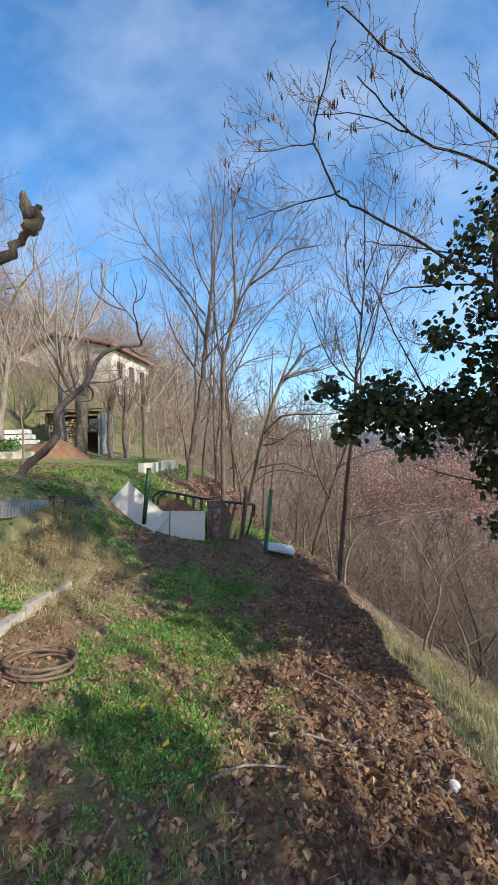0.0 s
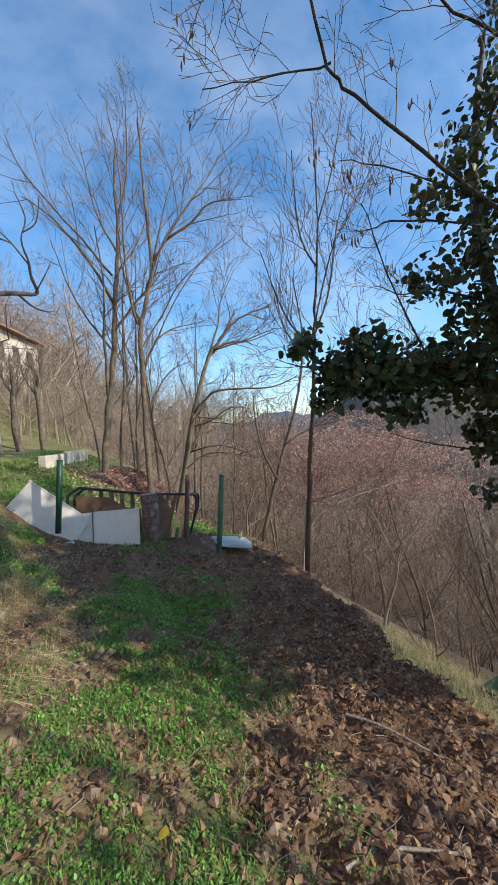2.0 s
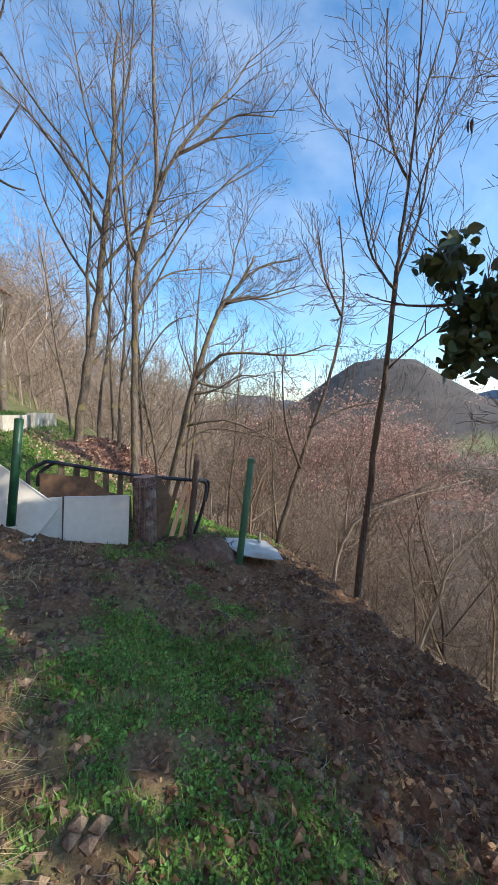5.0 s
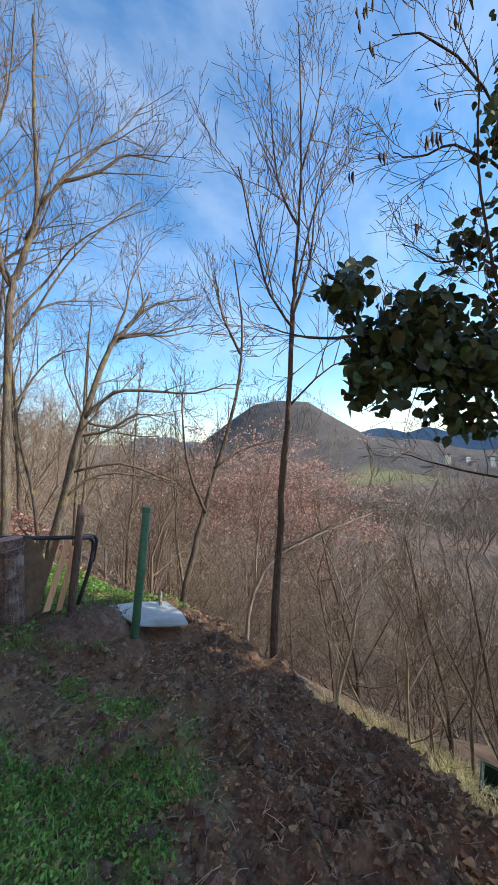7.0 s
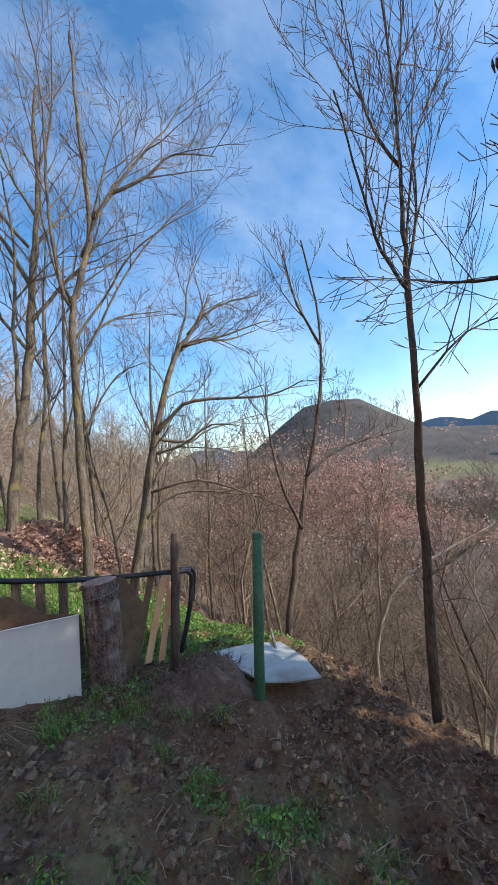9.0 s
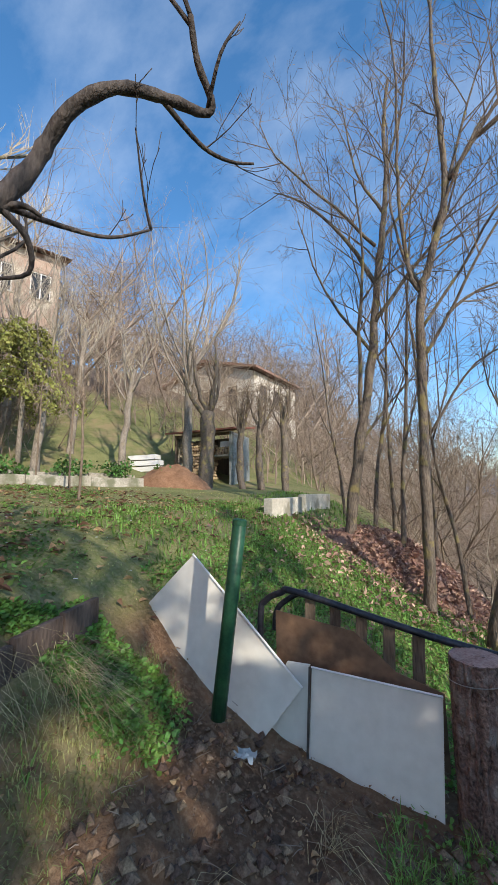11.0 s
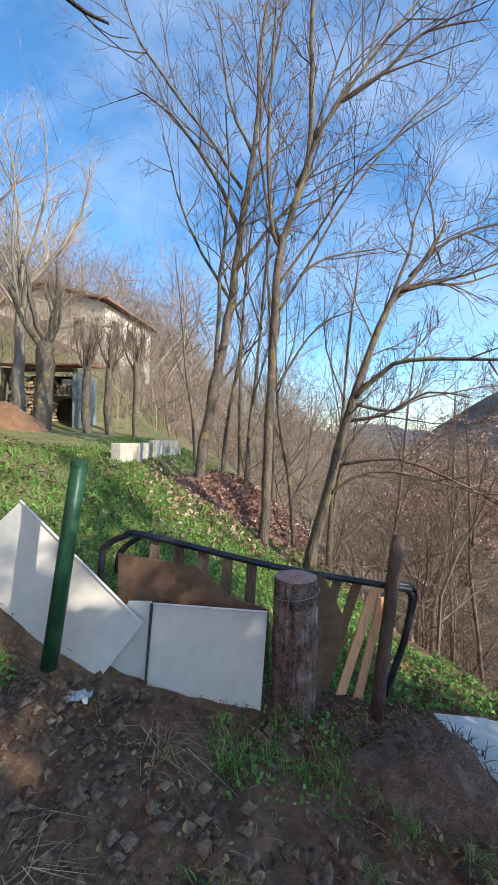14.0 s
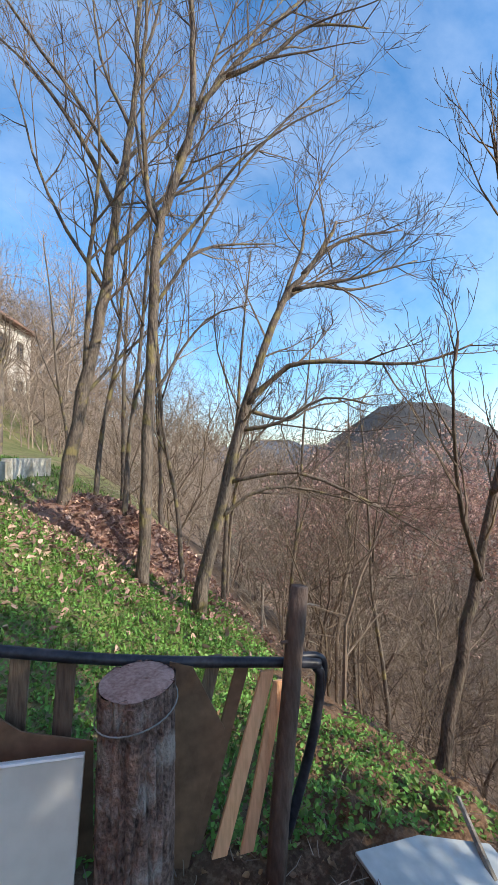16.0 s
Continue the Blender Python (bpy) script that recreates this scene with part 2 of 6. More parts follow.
# ---------------------------------------------------------------- mesh helpers
class Geo:
    """A growing mesh: corners and faces."""

    def __init__(self):
        self.v, self.f = [], []

    def tube(self, pts, radii, n=5, cap=True):
        base, up = len(self.v), None
        pts = [Vector(p) for p in pts]
        for i, p in enumerate(pts):
            d = (pts[min(i + 1, len(pts) - 1)] - pts[max(i - 1, 0)]).normalized()
            if up is None:
                up = d.orthogonal().normalized()
            up = (up - d * up.dot(d)).normalized()
            w = d.cross(up)
            for k in range(n):
                a = 2 * math.pi * k / n
                self.v.append(p + (up * math.cos(a) + w * math.sin(a)) * radii[i])
        for i in range(len(pts) - 1):
            for k in range(n):
                a, b = base + i * n + k, base + i * n + (k + 1) % n
                self.f.append((a, b, b + n, a + n))
        if cap and n > 3:
            self.f.append(tuple(base + k for k in range(n))[::-1])
            self.f.append(tuple(base + (len(pts) - 1) * n + k for k in range(n)))

    def box(self, lo, hi, m=None):
        b = len(self.v)
        m = m or Matrix()
        for z in (lo[2], hi[2]):
            for x, y in ((lo[0], lo[1]), (hi[0], lo[1]), (hi[0], hi[1]), (lo[0], hi[1])):
                self.v.append(m @ Vector((x, y, z)))
        for q in ((3, 2, 1, 0), (4, 5, 6, 7), (0, 1, 5, 4), (1, 2, 6, 5), (2, 3, 7, 6), (3, 0, 4, 7)):
            self.f.append(tuple(b + i for i in q))

    def leaf(self, p, d, nrm, length, width, curl=0.2):
        """A pointed blade folded along its middle."""
        b = len(self.v)
        s = d.cross(nrm).normalized() * width * 0.5
        up = nrm * length * curl
        k = 0.85 + 0.3 * ((b * 0.618) % 1)
        self.v += [p, p + d * length - up * 0.7, p + d * length * 0.42]
        for q in (s * k, s * -(2 - k)):
            self.v += [p + d * length * 0.10 + q * 0.62 + up * 0.4, p + d * length * 0.36 * k + q + up, p + d * length * 0.66 + q * 0.66 + up * 0.5]
        self.f += [(b, b + 3, b + 4, b + 2), (b + 4, b + 5, b + 1, b + 2), (b, b + 2, b + 7, b + 6), (b + 2, b + 1, b + 8, b + 7)]

    def blade(self, p, d, width, length, droop=0.3):
        b = len(self.v)
        s = Vector((-d.y, d.x, 0))
        s = (s.normalized() if s.length > 1e-4 else Vector((1, 0, 0))) * width * 0.5
        q = p + d * length * 0.55
        e = p + d * length + Vector((d.x, d.y, 0)) * length * droop - Vector((0, 0, length * droop * 0.8))
        self.v += [p - s, p + s, q + s * 0.7, q - s * 0.7, e]
        self.f += [(b, b + 1, b + 2, b + 3), (b + 3, b + 2, b + 4)]

    def mesh(self, name, smooth=False):
        me = bpy.data.meshes.new(name)
        me.from_pydata([tuple(v) for v in self.v], [], self.f)
        if smooth:
            me.shade_smooth()
        me.update()
        return me


def part(name, geo, material, parent=None, label="", smooth=False, bevel=0.0):
    me = geo.mesh(name, smooth) if isinstance(geo, Geo) else geo
    if bevel:
        bm = bmesh.new()
        bm.from_mesh(me)
        bmesh.ops.bevel(bm, geom=bm.edges[:], offset=bevel, segments=2, affect="EDGES", profile=0.7)
        bm.to_mesh(me)
        bm.free()
    if not me.materials:
        me.materials.append(material)
    ob = new(name, me)
    if parent:
        ob.parent = parent
    if label:
        ob["label"] = label
    return ob


def thing(name, label, category, group="", at=(0, 0, 0)):
    ob = new(name)
    ob.location = at
    return tagged(ob, label, category, group)


def rel(pts, base):
    return [Vector(p) - Vector(base) for p in pts]


def smooth_line(pts, step=4):
    """A rounder line through a few control points."""
    pts = [Vector(p) for p in pts]
    out = []
    for i in range(len(pts) - 1):
        p0, p1, p2, p3 = pts[max(i - 1, 0)], pts[i], pts[i + 1], pts[min(i + 2, len(pts) - 1)]
        for k in range(step):
            t = k / step
            out.append(0.5 * (2 * p1 + (p2 - p0) * t + (2 * p0 - 5 * p1 + 4 * p2 - p3) * t * t + (3 * p1 - p0 - 3 * p2 + p3) * t**3))
    return out + [pts[-1]]


def sm(a, b, x):
    t = min(1.0, max(0.0, (x - a) / (b - a)))
    return t * t * (3 - 2 * t)


def nz(x, y, s=1.0, z=0.0):
    return noise.noise(Vector((x * s, y * s, z)))


# ---------------------------------------------------------------- ground
KX = [-40, -12, -8, -3.5, -2.9, -2.6, -2.35, -2.15, -1.9, -1.5, -1.0, -0.5, 0.0, 0.5, 1.0, 1.45, 1.9, 3.0, 6.0, 12.0, 40.0]
KY = [-10, 2.5, 4.8, 6.4, 10.0, 14.0, 22.0]
KZ = [
    [7.0, 1.9, 1.7, 1.3, 1.17, 1.06, 0.94, 0.76, 0.58, 0.38, 0.24, 0.12, 0.02, -0.06, -0.18, -0.33, -0.64, -1.35, -3.4, -7, -12],
    [7.0, 1.95, 1.75, 1.44, 1.31, 1.19, 1.04, 0.80, 0.58, 0.36, 0.24, 0.12, -0.03, -0.09, -0.18, -0.33, -0.64, -1.35, -3.4, -7, -12],
    [8.0, 2.0, 1.88, 1.64, 1.54, 1.46, 1.30, 1.00, 0.65, 0.40, 0.24, 0.10, 0.02, -0.06, -0.16, -0.30, -0.64, -1.35, -3.4, -7, -12],
    [9.0, 2.1, 1.9, 1.5, 1.36, 1.19, 0.96, 0.77, 0.60, 0.42, 0.31, 0.24, 0.17, 0.08, -0.06, -0.38, -0.75, -1.55, -3.6, -7, -12],
    [10.0, 2.2, 2.0, 1.5, 1.32, 1.23, 1.12, 1.03, 0.94, 0.78, 0.52, 0.22, 0.02, -0.35, -0.8, -1.25, -1.8, -3.0, -5.5, -8, -12],
    [12.0, 2.9, 2.1, 1.75, 1.58, 1.47, 1.33, 1.18, 1.0, 0.8, 0.4, 0.0, -0.4, -0.8, -1.2, -1.6, -2.1, -3.2, -6.0, -9, -12],
    [15.0, 4.2, 2.6, 2.0, 1.8, 1.65, 1.48, 1.33, 1.15, 0.9, 0.5, 0.1, -0.4, -0.8, -1.2, -1.6, -2.1, -3.2, -6.0, -9, -12],
]
YAWS = [-180, -120, -90, -60, -30, -15, 0, 19, 33, 60, 90, 120, 180]
RISE = [7, -8, -14, -12, -9, -3, 6, 18, 24, 25, 20, 12, 7]


def near_z(x, y):
    j = 0
    while j < len(KY) - 2 and y > KY[j + 1]:
        j += 1
    t = sm(KY[j], KY[j + 1], y)
    return float(np.interp(x, KX, KZ[j]) * (1 - t) + np.interp(x, KX, KZ[j + 1]) * t)


def far_z(x, y):
    dx, dy = x + 1, y - 5
    r = math.hypot(dx, dy)
    a = math.degrees(math.atan2(-dx, dy))
    z = float(np.interp(a, YAWS, RISE)) * min(r, 110) / 70
    z -= 4.5 * math.exp(-(((r - 20) / 11) ** 2)) * sm(25, -5, a) * sm(-120, -80, a)
    z += 60 * math.exp(-((((x - 218) / 70) ** 2 + ((y - 305) / 70) ** 2) ** 1.7)) * (1 + 0.1 * nz(x, y, 0.03) + 0.08 * nz(x, y, 0.07, 6)) + 5 * nz(x, y, 0.05, 3) * sm(140, 200, r)
    z += 32 * math.exp(-(((x - 330) / 120) ** 2) - ((y - 260) / 90) ** 2)
    return z + nz(x, y, 0.03) * min(3, r * 0.03)


def lip_x(y):
    return 1.24 + 0.22 * sm(3.0, 1.4, y) + 0.16 * nz(y, 0, 1.5, 4) + 0.07 * nz(y, 3, 4.5, 4)


def ground_z(x, y):
    r = math.hypot(x + 1, y - 6)
    k = sm(11, 24, r)
    z = (near_z(x, y) if k < 1 else 0) * (1 - k) + (far_z(x, y) if k > 0 else 0) * k
    # clods on the dug slope, a softer roll elsewhere
    d = max(sm(-0.7, 0.2, x) * sm(9, 7.5, y) * sm(2.4, 1.6, x), 0.75 * sm(-2.0, -1.6, x) * sm(4.6, 5.4, y) * sm(6.6, 6.4, y) * sm(1.6, 1.2, x), 0.5 * sm(-2.25, -2.1, x) * sm(-1.2, -1.6, x) * sm(2.0, 3.0, y) * sm(6.6, 6.0, y))
    # the dug edge breaks off into the gully
    if k < 1 and 0.6 < x < 9:
        q = x - lip_x(y)
        z -= (0.40 * sm(0.0, 0.26, q) - 0.05 * sm(-0.3, 0.0, q) * sm(0.3, 0.0, q)) * sm(8.5, 4.0, x) * sm(7.4, 6.2, y) * sm(0.4, 1.6, y)
    z += 0.035 * nz(x, y, 2.1) + 0.06 * d * nz(x, y, 4.0, 3) + (0.016 + 0.045 * d) * nz(x, y, 9, 7) + 0.028 * d * abs(nz(x, y, 13, 2))
    return z


def green_mask(x, y):
    """How much of the ground is turf."""
    n = nz(x, y, 1.6, 5) * 0.5 + nz(x, y, 5.0, 9) * 0.35
    lawn = sm(-2.1, -2.8, x) * 0.92
    strip = 0.9 * math.exp(-(((x + 0.95 - 0.09 * y) / 0.8) ** 2)) * sm(6.2, 4.8, y) * (0.8 + 1.7 * n)
    behind = sm(6.6, 7.4, y) * sm(0.6, -0.6, x) * sm(22, 15, y)
    bank = 0.6 * sm(-1.35 - 0.4 * sm(4.4, 5.6, y), -1.85 - 0.2 * sm(4.4, 5.6, y), x) * sm(2.3, 3.1, y) * sm(6.6, 6.0, y) * (0.8 + n)
    low = sm(1.5, 1.95, x) * sm(6.0, 4.4, x) * 0.85 * sm(7.4, 6.0, y) * (0.8 + 0.8 * n)
    g = max(lawn, strip, behind, low, bank)
    far = sm(18, 26, math.hypot(x + 1, y - 6))
    g *= 1 - far
    hay = math.exp(-(((x - 187) / 30) ** 2) - ((y - 146) / 22) ** 2)
    g = max(g, min(1, 1.5 * hay))
    if -60 < x < -12 and 5 < y < 20:
        g = max(g, 0.42 + 0.7 * nz(x, y, 0.35, 2))
    return min(1.0, max(0.0, g + 0.25 * n * g))


def axis(lo, hi, a, b, fine, grow=1.16):
    xs, s = [a], fine
    while xs[-1] < b:
        xs.append(xs[-1] + fine)
    while xs[-1] < hi:
        s *= grow
        xs.append(xs[-1] + s)
    s = fine
    while xs[0] > lo:
        s *= grow
        xs.insert(0, xs[0] - s)
    return xs


def build_ground():
    xs, ys = axis(-1500, 1500, -3.2, 2.4, 0.045), axis(-800, 2200, 0.6, 8.0, 0.05)
    vs = [(x, y, ground_z(x, y)) for y in ys for x in xs]
    w = len(xs)
    fs = [(j * w + i, j * w + i + 1, (j + 1) * w + i + 1, (j + 1) * w + i) for j in range(len(ys) - 1) for i in range(w - 1)]
    me = bpy.data.meshes.new("ground")
    me.from_pydata(vs, [], fs)
    me.shade_smooth()
    at = me.attributes.new("turf", "FLOAT", "POINT")
    at.data.foreach_set("value", [green_mask(x, y) for y in ys for x in xs])
    aw = me.attributes.new("wood", "FLOAT", "POINT")
    aw.data.foreach_set("value", [max(sm(9, 17, math.hypot(x + 1, y - 5)), 0.9 * sm(1.45, 2.1, x), 0.8 * sm(9.5, 11, y) * sm(-0.8, 0.4, x)) for y in ys for x in xs])
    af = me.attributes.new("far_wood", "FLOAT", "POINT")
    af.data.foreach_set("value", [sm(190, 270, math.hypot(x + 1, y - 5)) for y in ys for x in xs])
    m = bpy.data.materials.new("soil_and_turf")
    m.use_nodes = True
    n, l = m.node_tree.nodes, m.node_tree.links
    b = n["Principled BSDF"]
    b.inputs["Roughness"].default_value, b.inputs["Specular IOR Level"].default_value = 0.95, 0.15
    co = n.new("ShaderNodeTexCoord")

    def tex(scale, detail=6):
        t = n.new("ShaderNodeTexNoise")
        t.inputs["Scale"].default_value, t.inputs["Detail"].default_value, t.inputs["Roughness"].default_value = scale, detail, 0.62
        l.new(co.outputs["Object"], t.inputs["Vector"])
        return t.outputs["Fac"]

    def ramp(fac, lo, hi, a, bb):
        r = n.new("ShaderNodeMapRange")
        r.inputs["From Min"].default_value, r.inputs["From Max"].default_value = lo, hi
        l.new(fac, r.inputs["Value"])
        x = n.new("ShaderNodeMix")
        x.data_type = "RGBA"
        l.new(r.outputs["Result"], x.inputs["Factor"])
        for k, c in (("A", a), ("B", bb)):
            if isinstance(c, tuple):
                x.inputs[k].default_value = (*c, 1)
            else:
                l.new(c, x.inputs[k])
        return x.outputs["Result"]

    soil = ramp(tex(2.2), 0.35, 0.65, (0.096, 0.055, 0.033), (0.205, 0.122, 0.072))
    soil = ramp(tex(38), 0.46, 0.70, soil, (0.255, 0.167, 0.107))
    turf = ramp(tex(1.3), 0.35, 0.65, (0.10, 0.13, 0.042), (0.21, 0.22, 0.085))
    turf = ramp(tex(30), 0.45, 0.72, turf, (0.30, 0.26, 0.14))
    turf = ramp(tex(0.9, 8), 0.5, 0.62, turf, (0.26, 0.21, 0.115))
    av = n.new("ShaderNodeAttribute")
    av.attribute_name = "turf"
    wv = n.new("ShaderNodeAttribute")
    wv.attribute_name = "wood"
    floor = ramp(tex(0.25), 0.35, 0.65, (0.12, 0.086, 0.064), (0.205, 0.15, 0.113))
    floor = ramp(tex(3.5), 0.4, 0.7, floor, (0.245, 0.18, 0.135))
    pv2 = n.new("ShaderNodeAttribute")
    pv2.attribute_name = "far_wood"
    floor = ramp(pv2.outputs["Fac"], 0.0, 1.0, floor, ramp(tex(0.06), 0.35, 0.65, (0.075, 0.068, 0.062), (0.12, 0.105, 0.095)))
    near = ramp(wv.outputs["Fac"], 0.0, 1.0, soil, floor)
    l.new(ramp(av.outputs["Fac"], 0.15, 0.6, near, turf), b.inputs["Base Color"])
    bp = n.new("ShaderNodeBump")
    bp.inputs["Strength"].default_value, bp.inputs["Distance"].default_value = 0.9, 0.03
    l.new(tex(26, 8), bp.inputs["Height"])
    l.new(bp.outputs["Normal"], b.inputs["Normal"])
    me.materials.append(m)
    return tagged(new("ground", me), "dug brown soil slope with turf, lawn and wooded valley", "ground", kind="structure")


build_ground()


def on(x, y, dz=0.0):
    return Vector((x, y, ground_z(x, y) + dz))


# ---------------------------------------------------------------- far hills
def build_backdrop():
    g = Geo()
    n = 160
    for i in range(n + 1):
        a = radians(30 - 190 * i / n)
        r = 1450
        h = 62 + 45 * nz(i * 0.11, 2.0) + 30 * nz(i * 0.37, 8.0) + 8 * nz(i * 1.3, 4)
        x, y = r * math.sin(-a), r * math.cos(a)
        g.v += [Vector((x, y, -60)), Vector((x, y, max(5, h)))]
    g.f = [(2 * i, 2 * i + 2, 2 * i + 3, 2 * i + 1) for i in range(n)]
    # flat ridge strip; its haze is only the blue of the material
    ob = part("backdrop", g, FARHAZE)
    tagged(ob, "mountain ridge on the horizon painted haze blue", "mountains", kind="structure")


build_backdrop()


# ---------------------------------------------------------------- trees
def rand_dir(d, angle, rng):
    a = d.orthogonal().normalized()
    a.rotate(Matrix.Rotation(rng.uniform(0, 2 * math.pi), 3, d))
    return (d * math.cos(angle) + a * math.sin(angle)).normalized()


def shoot(g, p, d, length, r, level, rng, up=0.25, kids=(5, 4, 3), wob=0.105, tips=None, spread=(0.45, 0.95)):
    """A branch that bends upwards, with its side shoots."""
    seg = (4 if level < 2 else 3) if wob < 0.2 else (3 if level < 1 else 2)
    pts, q, e = [p.copy()], p.copy(), d.copy()
    for i in range(seg):
        e = (e + Vector((rng.gauss(0, wob), rng.gauss(0, wob), rng.gauss(0, wob) + up * 0.3))).normalized()
        q = q + e * length / seg
        pts.append(q.copy())
    g.tube(pts, [max(0.0021, r * (1 - 0.8 * i / seg)) for i in range(seg + 1)], 4 if level < 1 else 3, cap=False)
    if tips is not None:
        tips.append(pts[-1])
    if level >= len(kids):
        return
    for k in range(kids[level]):
        t = 0.2 + 0.78 * (k + rng.random()) / kids[level]
        i = min(seg - 1, int(t * seg))
        b = pts[i].lerp(pts[i + 1], t * seg - i)
        dd = rand_dir((pts[i + 1] - pts[i]).normalized(), rng.uniform(*spread), rng)
        dd = (dd + Vector((0, 0, up))).normalized()
        shoot(g, b, dd, length * rng.uniform(0.36, 0.75) * (1.15 - 0.5 * t), r * 0.45, level + 1, rng, up, kids, wob, tips, spread)


def limb_shoots(g, line, r, rng, count, length, up, kids, start=0.25, spread=(0.45, 1.0), tips=None):
    n = len(line) - 1
    if r <= 0:
        return
    for k in range(count):
        t = start + (1 - start) * (k + rng.random()) / count
        i = min(n - 1, int(t * n))
        p = line[i].lerp(line[i + 1], t * n - i)
        d = rand_dir((line[i + 1] - line[i]).normalized(), rng.uniform(*spread), rng)
        shoot(g, p, (d + Vector((0, 0, up))).normalized(), length * rng.uniform(0.6, 1.2) * (1.15 - 0.5 * t), r * (1 - 0.6 * t), 0, rng, up, kids, spread=spread, tips=tips)


def bare_tree(name, label, trunk, limbs, r0, seed, bark=BARK, twigs=TWIG, shoots=9, length=1.3, up=0.45, kids=(5, 4, 2), limb_r=0.45, group="bare trees", top=0.25, start=0.3):
    rng = random.Random(seed)
    base = Vector(trunk[0])
    t = thing(name, label, "tree", group, base)
    line = smooth_line(rel(trunk, base))
    n = len(line)
    rr = [r0 * (1 - (1 - top) * i / (n - 1)) for i in range(n)]
    rr[0] *= 1.35
    line[0].z -= 0.25
    g = Geo()
    g.tube([p + Vector((rng.gauss(0, r0 * 0.12), rng.gauss(0, r0 * 0.12), 0)) for p in line], [r * rng.uniform(0.9, 1.1) for r in rr], 9)
    part("trunk", g, bark, t, smooth=True)
    crown = Geo()
    for i, l in enumerate(limbs):
        ll = smooth_line(rel(l, base), 3)
        rl = r0 * limb_r * (1.0 if i < 3 else 0.75)
        g = Geo()
        g.tube([p + Vector((rng.gauss(0, rl * 0.25), rng.gauss(0, rl * 0.25), rng.gauss(0, rl * 0.2))) if k else p for k, p in enumerate(ll)], [max(0.006, rl * (1 - 0.75 * k / (len(ll) - 1))) for k in range(len(ll))], 6)
        part("limb", g, bark, t, smooth=True)
        limb_shoots(crown, ll, max(0.007, rl * 0.52), rng, shoots, length, up, kids)
    limb_shoots(crown, line, max(0.008, r0 * 0.27), rng, shoots + 4, length * 0.9, up, kids, start=start)
    part("crown", crown, twigs, t, "fine bare twigs")
    return t


# the row behind the fence
bare_tree("tree", "tall bare tree with lichen-yellow bark on the bank behind the fence",
    [(-1.74, 10.7, 0.93), (-1.46, 10.7, 2.59), (-1.2, 10.7, 4.06), (-0.99, 10.7, 5.62), (-0.82, 10.7, 6.64), (-0.78, 10.7, 7.93), (-0.66, 10.7, 9.0)],
    [[(-1.06, 10.7, 5.16), (-1.57, 10.9, 6.3), (-2.28, 11.1, 7.4), (-3.0, 11.3, 8.1)], [(-1.44, 10.7, 2.86), (-1.37, 10.5, 4.33), (-1.22, 10.3, 5.5), (-1.3, 10.2, 6.8)],
     [(-1.18, 10.7, 4.42), (-0.62, 10.5, 5.06), (-0.12, 10.3, 5.56), (0.2, 10.2, 6.4)], [(-0.95, 10.7, 5.9), (-0.34, 10.9, 6.82), (-0.04, 11.1, 7.7)], [(-1.04, 10.7, 5.87), (-1.65, 10.6, 6.7), (-2.68, 10.5, 8.06), (-2.96, 10.4, 8.8)], [(-0.86, 10.7, 6.4), (-1.3, 10.9, 7.6), (-1.5, 11.0, 9.3)], [(-0.8, 10.7, 7.2), (-0.45, 10.6, 8.3), (-0.3, 10.5, 9.9)], [(-1.5, 10.7, 2.5), (-0.97, 11.0, 3.22), (-0.38, 11.3, 3.9)],
     [(-1.2, 10.7, 4.0), (-1.9, 10.6, 5.2), (-2.3, 10.5, 6.6)]], 0.092, 11, shoots=7, length=1.6, up=0.16, kids=(5, 4, 1))
bare_tree("tree", "slender bare tree forking high above the ivy bank",
    [(-0.68, 9.6, 0.25), (-0.62, 9.55, 1.53), (-0.57, 9.5, 3.27), (-0.49, 9.45, 4.25), (-0.38, 9.4, 4.56), (-0.13, 9.35, 5.45), (-0.13, 9.3, 6.5), (-0.12, 9.3, 7.6), (-0.1, 9.3, 8.6)],
    [[(-0.08, 9.35, 5.6), (0.32, 9.4, 6.21), (0.9, 9.45, 7.04), (1.27, 9.5, 7.5), (1.7, 9.5, 8.2)], [(-0.5, 9.45, 4.25), (-0.62, 9.45, 4.6), (-0.67, 9.4, 5.6), (-0.64, 9.35, 6.4), (-0.6, 9.3, 7.6), (-0.7, 9.3, 8.8)], [(0.24, 9.4, 6.1), (0.84, 9.3, 6.44), (1.28, 9.2, 6.82), (2.0, 9.1, 6.85)], [(-0.53, 9.5, 3.75), (-0.03, 9.45, 4.43), (0.4, 9.4, 5.1), (1.1, 9.35, 5.7), (1.73, 9.3, 6.1)],
     [(-0.13, 9.35, 5.45), (0.27, 9.6, 6.83), (0.69, 9.8, 8.1)], [(-0.48, 9.45, 4.3), (-0.64, 9.6, 4.8), (-0.77, 9.9, 5.9), (-0.74, 10.1, 7.4), (-0.84, 10.3, 8.6)],
     [(-0.56, 9.5, 3.33), (-0.21, 9.45, 3.87), (0.09, 9.3, 4.38), (0.57, 9.15, 5.07), (1.06, 9.0, 5.58), (1.39, 8.85, 5.85)], [(-0.23, 9.45, 3.86), (0.17, 9.6, 4.19), (0.94, 9.7, 4.38)], [(-0.62, 9.55, 2.28), (-0.34, 9.5, 2.71), (0.01, 9.4, 3.2), (0.49, 9.3, 3.39)],
     [(-0.3, 9.4, 5.0), (0.2, 9.2, 6.0), (0.9, 9.1, 6.9)]], 0.072, 12, shoots=7, length=1.4, up=0.14, kids=(5, 4, 1))
